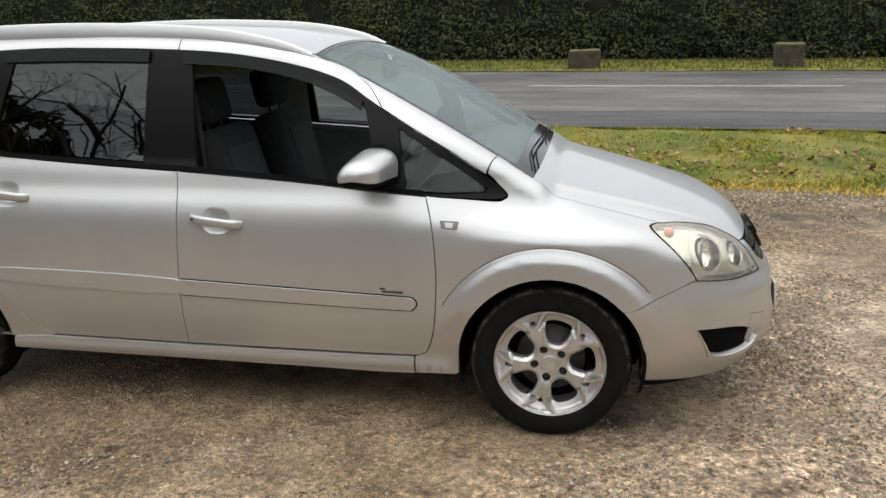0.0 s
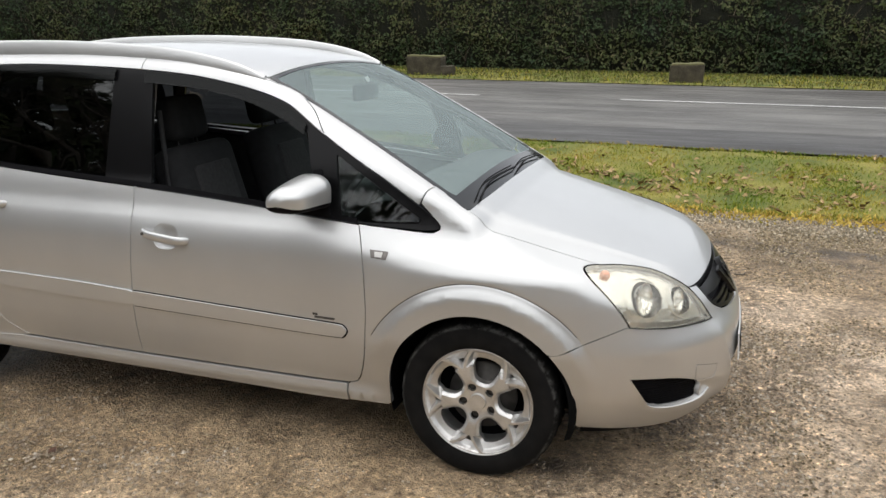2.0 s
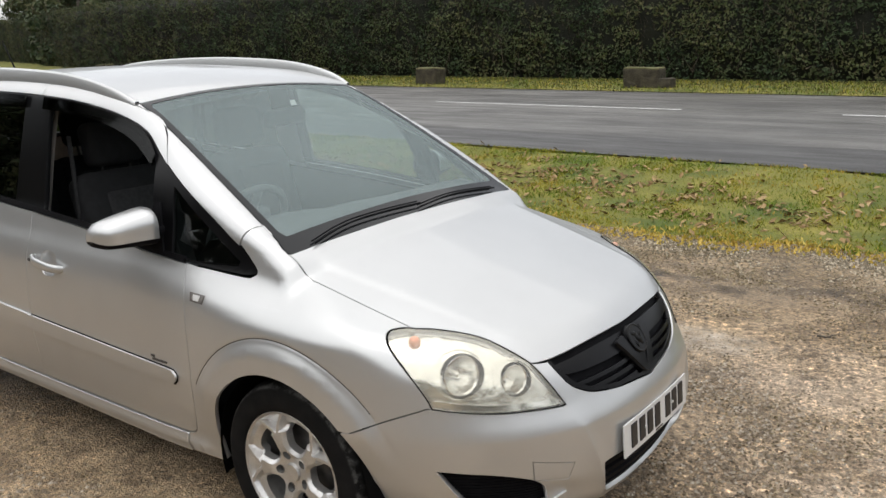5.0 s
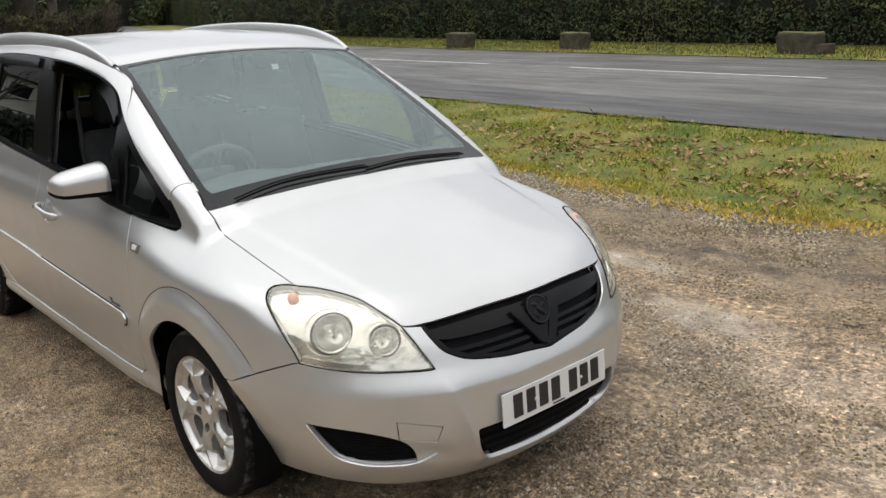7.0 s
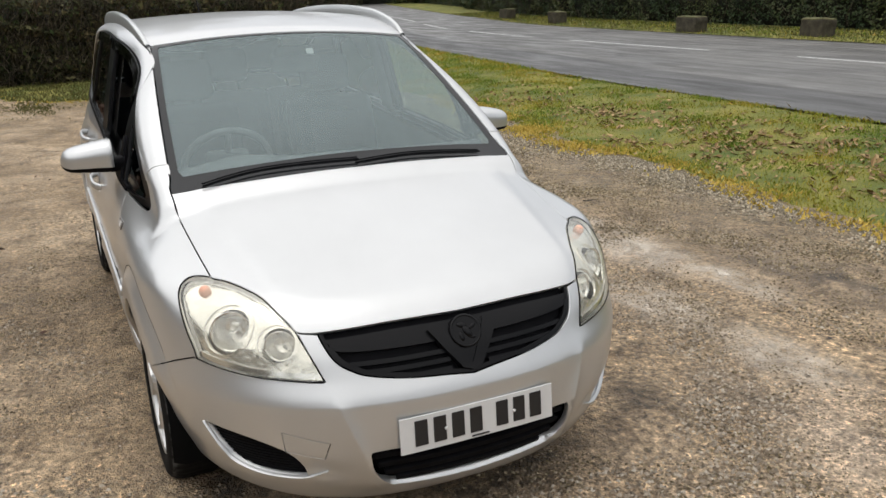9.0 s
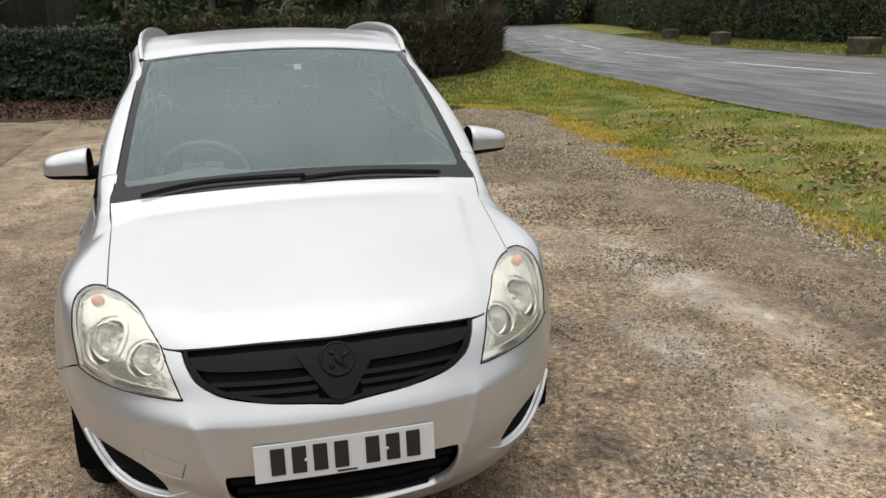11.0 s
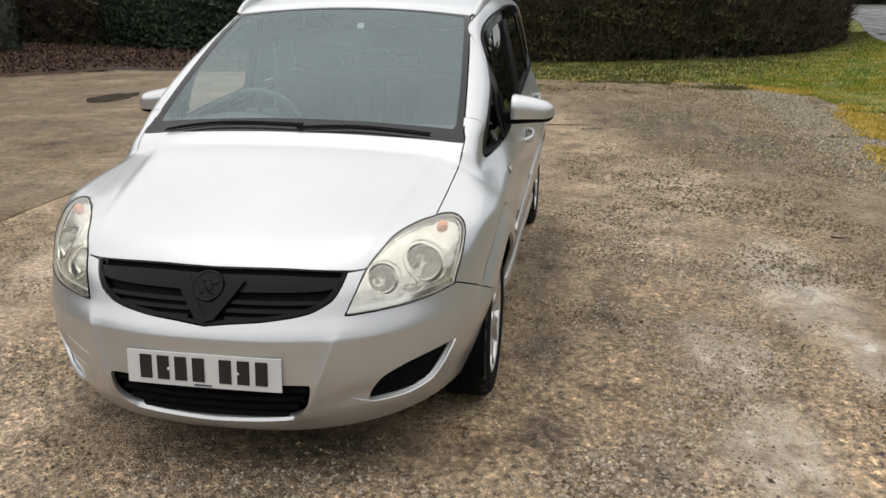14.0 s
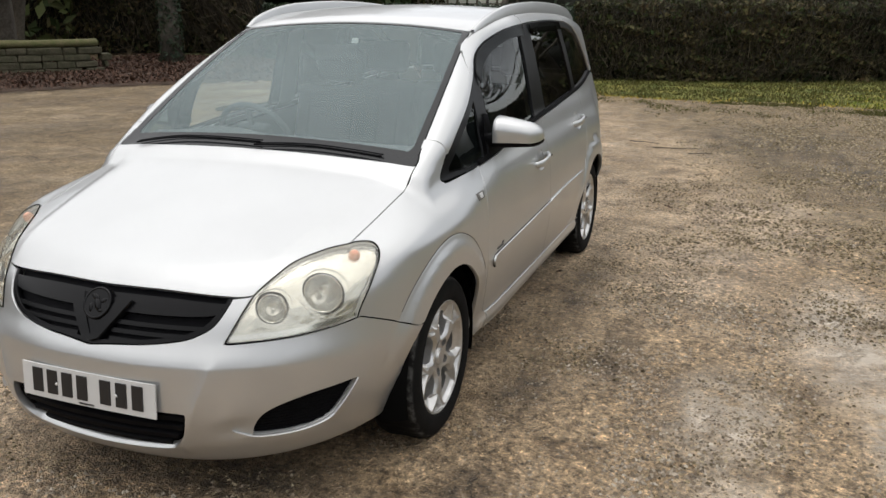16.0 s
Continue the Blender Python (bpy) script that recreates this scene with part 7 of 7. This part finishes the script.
box(bm, (0.33, 0, 0.55), (0.72, 0.84, 0.50), 0.05)
part("engine_bay", bm, DARK, car)
bm = bmesh.new()
box(bm, (-0.12, 0, 0.66), (0.10, 1.36, 0.62), 0.02)
part("bulkhead", bm, DARK, car)
# scuttle under the wipers
panel("scuttle", BLACK, car, TOP, sym([(-0.03, 0.0, 1.02), (-0.05, 0.66, 1.0), (-0.13, 0.67, 1.0), (-0.12, 0.0, 1.03)]), off=-0.02, deep=0.0, gap=0, stp=0.05)

# rear end
rear = [(-3.42, 0.66, 0.30), (-3.40, 0.66, 1.16), (-3.36, 0.0, 1.16), (-3.40, -0.66, 1.16), (-3.42, -0.66, 0.30), (-3.5, 0.0, 0.30)]


class Back(Round):
    def flat(self, P):
        return np.c_[np.mod(np.arctan2(P[:, 1], P[:, 0] + 2.75), 2 * math.pi) * self.R, P[:, 2]]


panel("tailgate", PAINT, car, Back(-2.75, 0, 0.8), rear, stp=0.07)
panel("rear_window", PRIVACY, car, Along((-1, 0, 0.25), 2.0, 4.2), [(-3.38, 0.64, 1.12), (-3.22, 0.56, 1.45), (-3.22, -0.56, 1.45), (-3.38, -0.64, 1.12)], stp=0.08, deep=0.004, off=-0.004)

# roof rails and aerial
for s in (1, -1):
    pts = C3([(-0.975, s * 0.600, 1.490), (-1.10, s * 0.612, 1.540), (-1.30, s * 0.620, 1.582), (-1.55, s * 0.624, 1.606), (-2.0, s * 0.622, 1.618), (-2.5, s * 0.614, 1.605), (-2.85, s * 0.600, 1.575), (-3.08, s * 0.585, 1.525)])
    foot = snap_z(pts)
    vs, fs = [], []
    for p, q in zip(pts, foot):
        zb = q[2] - 0.01
        zt = max(p[2], zb + 0.012)
        for dy, z in ((-0.012, zb), (-0.011, zt - 0.008), (-0.006, zt), (0.006, zt), (0.011, zt - 0.008), (0.012, zb)):
            vs.append((p[0], p[1] + dy, z))
    for i in range(len(pts) - 1):
        for k in range(5):
            f4 = (i * 6 + k, i * 6 + k + 1, i * 6 + 7 + k, i * 6 + 6 + k)
            fs.append(f4)
    raw("roof_rail", vs, fs, PAINT, car, "silver roof rail")
vs, fs = tube([(-3.0, 0, 1.53), (-3.03, 0, 1.58), (-3.13, 0, 1.74)], [0.012, 0.005, 0.003], 8)
raw("aerial", vs, fs, BLACK, car)

# mirrors, handles, small marks
for s in (1, -1):
    mir = empty("door_mirror")
    mir.parent = car
    vs, fs = [], []
    outs = [0, 0.02, 0.15, 0.35, 0.55, 0.72, 0.84, 0.92, 0.97, 1.0]
    nr = 32
    for o in outs:
        cap = math.sqrt(max(0.0, 1 - max(0.0, (o - 0.74) / 0.26) ** 2.4))
        cap = max(cap, 0.02) * (0.94 if o == 0 else 1)
        top, low = 1.148 - 0.040 * o ** 1.3, 1.012 + 0.010 * o
        mid = low + (top - low) * 0.42
        for k in range(nr):
            a = 2 * math.pi * k / nr
            ca, sa = math.cos(a), math.sin(a)
            x = -0.674 - 0.035 * o + (0.090 - 0.016 * o) * cap * math.copysign(abs(ca) ** 0.8, ca) + 0.012 * max(sa, 0)
            z = mid + ((top - mid) if sa > 0 else (mid - low)) * (0.25 + 0.75 * cap) * math.copysign(abs(sa) ** (0.9 if sa > 0 else 0.45), sa)
            vs.append((x, s * (0.828 + 0.192 * o), z))
    up, dn = [], []
    for i in range(len(outs) - 1):
        for k in range(nr):
            q4 = (i * nr + k, i * nr + (k + 1) % nr, (i + 1) * nr + (k + 1) % nr, (i + 1) * nr + k)
            am = 360 * (k + 0.5) / nr
            (dn if 194 < am < 346 else up).append(q4 if s < 0 else q4[::-1])
    dn.append(tuple(range(nr)) if s > 0 else tuple(range(nr - 1, -1, -1)))
    up.append(tuple(range(9 * nr, 10 * nr)) if s < 0 else tuple(range(10 * nr - 1, 9 * nr - 1, -1)))
    raw("mirror_cover", vs, up, PAINT, mir, "silver mirror cover")
    raw("mirror_base", vs, dn, BLACK, mir)
    bm = bmesh.new()
    box(bm, (-0.655, s * 0.805, 1.045), (0.075, 0.09, 0.05), 0.015, pose(0, 0, 0, s * -12))
    part("mirror_arm", bm, BLACK, mir)
    panel("mirror_foot", BLACK, mir, SIDE, xz([(-0.72, 1.0), (-0.685, 1.15), (-0.655, 1.155), (-0.60, 0.985), (-0.57, 0.975)]), side=s, off=0.006, deep=0.012, gap=0, stp=0.04)
    for hx, hz in HANDLES:
        door = [o for o in car.children if o.name.startswith("front_door" if hx > -2 else "rear_door")][0 if s > 0 else 1]
        y0 = float(onskin(np.array([[hx, 0.0, hz]]), np.array([[0, 1.0, 0]]), 1.3)[0, 1])
        vs, fs = [], []
        us = np.linspace(-1, 1, 21)
        for u in us:
            w = 0.0185 - 0.003 * u * u
            yo = y0 + 0.004 + 0.030 * (1 - abs(u) ** 3.5)
            for k in range(12):
                a = 2 * math.pi * k / 12
                vs.append((hx + 0.112 * u, s * (yo + 0.009 * math.cos(a) - (0.012 if abs(u) == 1 else 0)), hz - 0.012 * u + w * math.copysign(abs(math.sin(a)) ** 0.7, math.sin(a)) * (0.5 if abs(u) == 1 else 1)))
        for i in range(20):
            for k in range(12):
                q4 = (i * 12 + k, i * 12 + (k + 1) % 12, (i + 1) * 12 + (k + 1) % 12, (i + 1) * 12 + k)
                fs.append(q4 if s > 0 else q4[::-1])
        hd = raw("door_handle", vs, fs, PAINT, door, "silver pull handle")
        if s > 0 or hx > -2:
            bm = bmesh.new()
            bmesh.ops.create_cone(bm, cap_ends=True, segments=14, radius1=0.0075, radius2=0.006, depth=0.004, matrix=Matrix.Translation((hx - 0.088, s * (y0 + 0.034), hz + 0.0105)) @ pose(0, 0, 0, 90))
            part("keyhole", bm, STEEL, hd, smooth=False)
        vs, fs = [], []
        n = 28
        rows4 = ((1.06, -0.003), (0.86, -0.006), (0.6, -0.014), (0.3, -0.018), (0.0, -0.019))
        for rr, dd in rows4:
            vs += [(p[0], s * (p[1] + dd), p[2]) for p in cup(hx, hz, rr, n)]
        for i in range(4):
            for k in range(n):
                q4 = (i * n + k, i * n + (k + 1) % n, (i + 1) * n + (k + 1) % n, (i + 1) * n + k)
                fs.append(q4 if s < 0 else q4[::-1])
        raw("handle_recess", vs, fs, PAINT, door)
    panel("side_repeater", REPEATER, car, SIDE, xz([(-0.425, 0.876), (-0.352, 0.872), (-0.358, 0.842), (-0.418, 0.846)]), side=s, off=0.004, deep=0.006, gap=0, stp=0.02, label="small grey side indicator with a clear lens")
    panel("repeater_lens", PLATE, car, SIDE, xz([(-0.405, 0.870), (-0.372, 0.869), (-0.376, 0.850), (-0.402, 0.851)]), side=s, off=0.006, deep=0.003, gap=0, stp=0.02)
    for a, b, z in ((-0.663, -0.642, 0.600), (-0.655, -0.570, 0.588)):
        panel("badge", STEEL, car, SIDE, xz([(a, z + 0.005), (b, z + 0.004), (b, z - 0.004), (a, z - 0.003)]), side=s, off=0.003, deep=0.003, gap=0, stp=0.02)

# wipers
for pts in ([(-0.075, -0.58, 1.028), (-0.10, -0.35, 1.062), (-0.085, 0.02, 1.07)], [(-0.075, 0.0, 1.045), (-0.09, 0.25, 1.063), (-0.085, 0.55, 1.045)]):
    q = np.array(rounded(pts, 8))
    P = onskin(q - np.array([0.47, 0, 0.88]) * 0.3, np.tile(np.array([0.47, 0, 0.88]), (len(q), 1)), 0.8, 0.012)
    w = raw("wiper", *tube(P, 0.0038, 8), BLACK, car)
    P2 = P * (1, 1, 1) + np.array((-0.018, 0, 0.004))
    raw("wiper_blade", *tube(P2, 0.0028, 6), BLACK, w)

# ---- inside the car ----
def seat(x, y, parent_name="car_seat", back=0.62):
    st = empty(parent_name)
    st.parent = car
    for nm, c, sz, rot, mt in (
        ("cushion", (x + 0.02, y, 0.56), (0.50, 0.50, 0.16), 0, CLOTH),
        ("backrest", (x - 0.30, y, 0.86), (0.16, 0.48, back), -17, CLOTH),
        ("backrest_centre", (x - 0.225, y, 0.84), (0.05, 0.28, back * 0.8), -17, CLOTH2),
        ("head_restraint", (x - 0.425, y, 1.275), (0.11, 0.27, 0.20), -12, CLOTH),
    ):
        bm = bmesh.new()
        box(bm, c, sz, min(sz) * 0.38, pose(0, 0, 0, 0, rot, 0), 4)
        part(nm, bm, mt, st)
    for d in (-0.07, 0.07):
        raw("head_rest_post", *tube([(x - 0.39, y + d, 1.12), (x - 0.42, y + d, 1.22)], 0.007, 6), BOLT, st)


for y in (0.37, -0.37):
    seat(-1.13, y)
for y in (0.45, 0.0, -0.45):
    seat(-1.95, y, "rear_seat", 0.56)
vs, fs = [], []
prof = [(-0.16, 1.02), (-0.22, 1.045), (-0.36, 1.045), (-0.48, 1.02), (-0.56, 0.95), (-0.58, 0.80), (-0.50, 0.55)]
ysd = np.linspace(-0.70, 0.70, 25)
for (px, pz) in prof:
    for y in ysd:
        hump = 0.035 * math.exp(-(((y + 0.37) / 0.16) ** 2)) + 0.012 * math.exp(-((y / 0.2) ** 2))
        vs.append((px, y * (1 if px < -0.3 else 0.9), pz + (hump if -0.55 < px < -0.2 else 0)))
for i in range(len(prof) - 1):
    for k in range(24):
        fs.append((i * 25 + k, i * 25 + k + 1, (i + 1) * 25 + k + 1, (i + 1) * 25 + k))
raw("dashboard", vs, fs, DASH, car, "dark grey moulded dashboard")
SW = Matrix.Translation((-0.66, -0.37, 0.985)) @ pose(0, 0, 0, 0, -62, 0)
vs, fs = tube([SW @ Vector((0.185 * math.cos(a), 0.185 * math.sin(a), 0)) for a in np.linspace(0, 2 * math.pi, 41)], 0.015, 8, False)
sw = raw("steering_wheel", vs, fs, DASH, car, "dark steering wheel")
bm = bmesh.new()
box(bm, (0, 0, 0.0), (0.16, 0.18, 0.05), 0.02)
bmesh.ops.transform(bm, matrix=SW, verts=bm.verts)
part("wheel_hub", bm, DASH, sw)
for a in (0, math.pi, math.pi / 2):
    raw("wheel_spoke", *tube([SW @ Vector((0.07 * math.cos(a), 0.07 * math.sin(a), 0)), SW @ Vector((0.18 * math.cos(a), 0.18 * math.sin(a), 0))], 0.014, 6), DASH, sw)
bm = bmesh.new()
box(bm, (-0.80, 0.0, 1.385), (0.04, 0.23, 0.075), 0.015)
part("rear_view_mirror", bm, BLACK, car)
bm = bmesh.new()
box(bm, (-0.825, 0.078, 1.437), (0.004, 0.032, 0.026), 0.0, pose(0, 0, 0, 0, -28, 0))
part("windscreen_sticker", bm, PLATE, car, "small white sticker inside the windscreen", smooth=False)
panel("headliner", LINER, car, TOP, sym([(-1.0, 0.0, 1.5), (-1.0, 0.55, 1.48), (-1.8, 0.57, 1.53), (-3.1, 0.53, 1.45), (-3.15, 0.0, 1.45)]), off=-0.03, deep=0.0, stp=0.09)
for s in (1, -1):
    panel("pillar_lining", LINER, car, SLANT, [(-0.30, 0.66, 1.10), (-0.6, 0.64, 1.26), (-0.96, 0.58, 1.46), (-0.90, 0.62, 1.38), (-0.68, 0.67, 1.24)], side=s, off=-0.035, deep=0.0, stp=0.05)
    panel("door_lining", DASH, car, SIDE, xz([(-0.5, 0.35), (-0.5, 0.94), (-1.0, 0.985), (-1.5, 1.02), (-2.4, 1.06), (-2.4, 0.35)]), side=s, off=-0.075, deep=0.0, stp=0.1)
    panel("door_pillar_lining", LINER, car, SIDE, xz([(-1.46, 1.03), (-1.46, 1.45), (-1.62, 1.48), (-1.64, 1.05)]), side=s, off=-0.05, deep=0.0, stp=0.08)
raw("seat_belt", *tube([(-1.50, -0.60, 1.33), (-1.45, -0.62, 0.7)], 0.011, 6), CLOTH2, car)
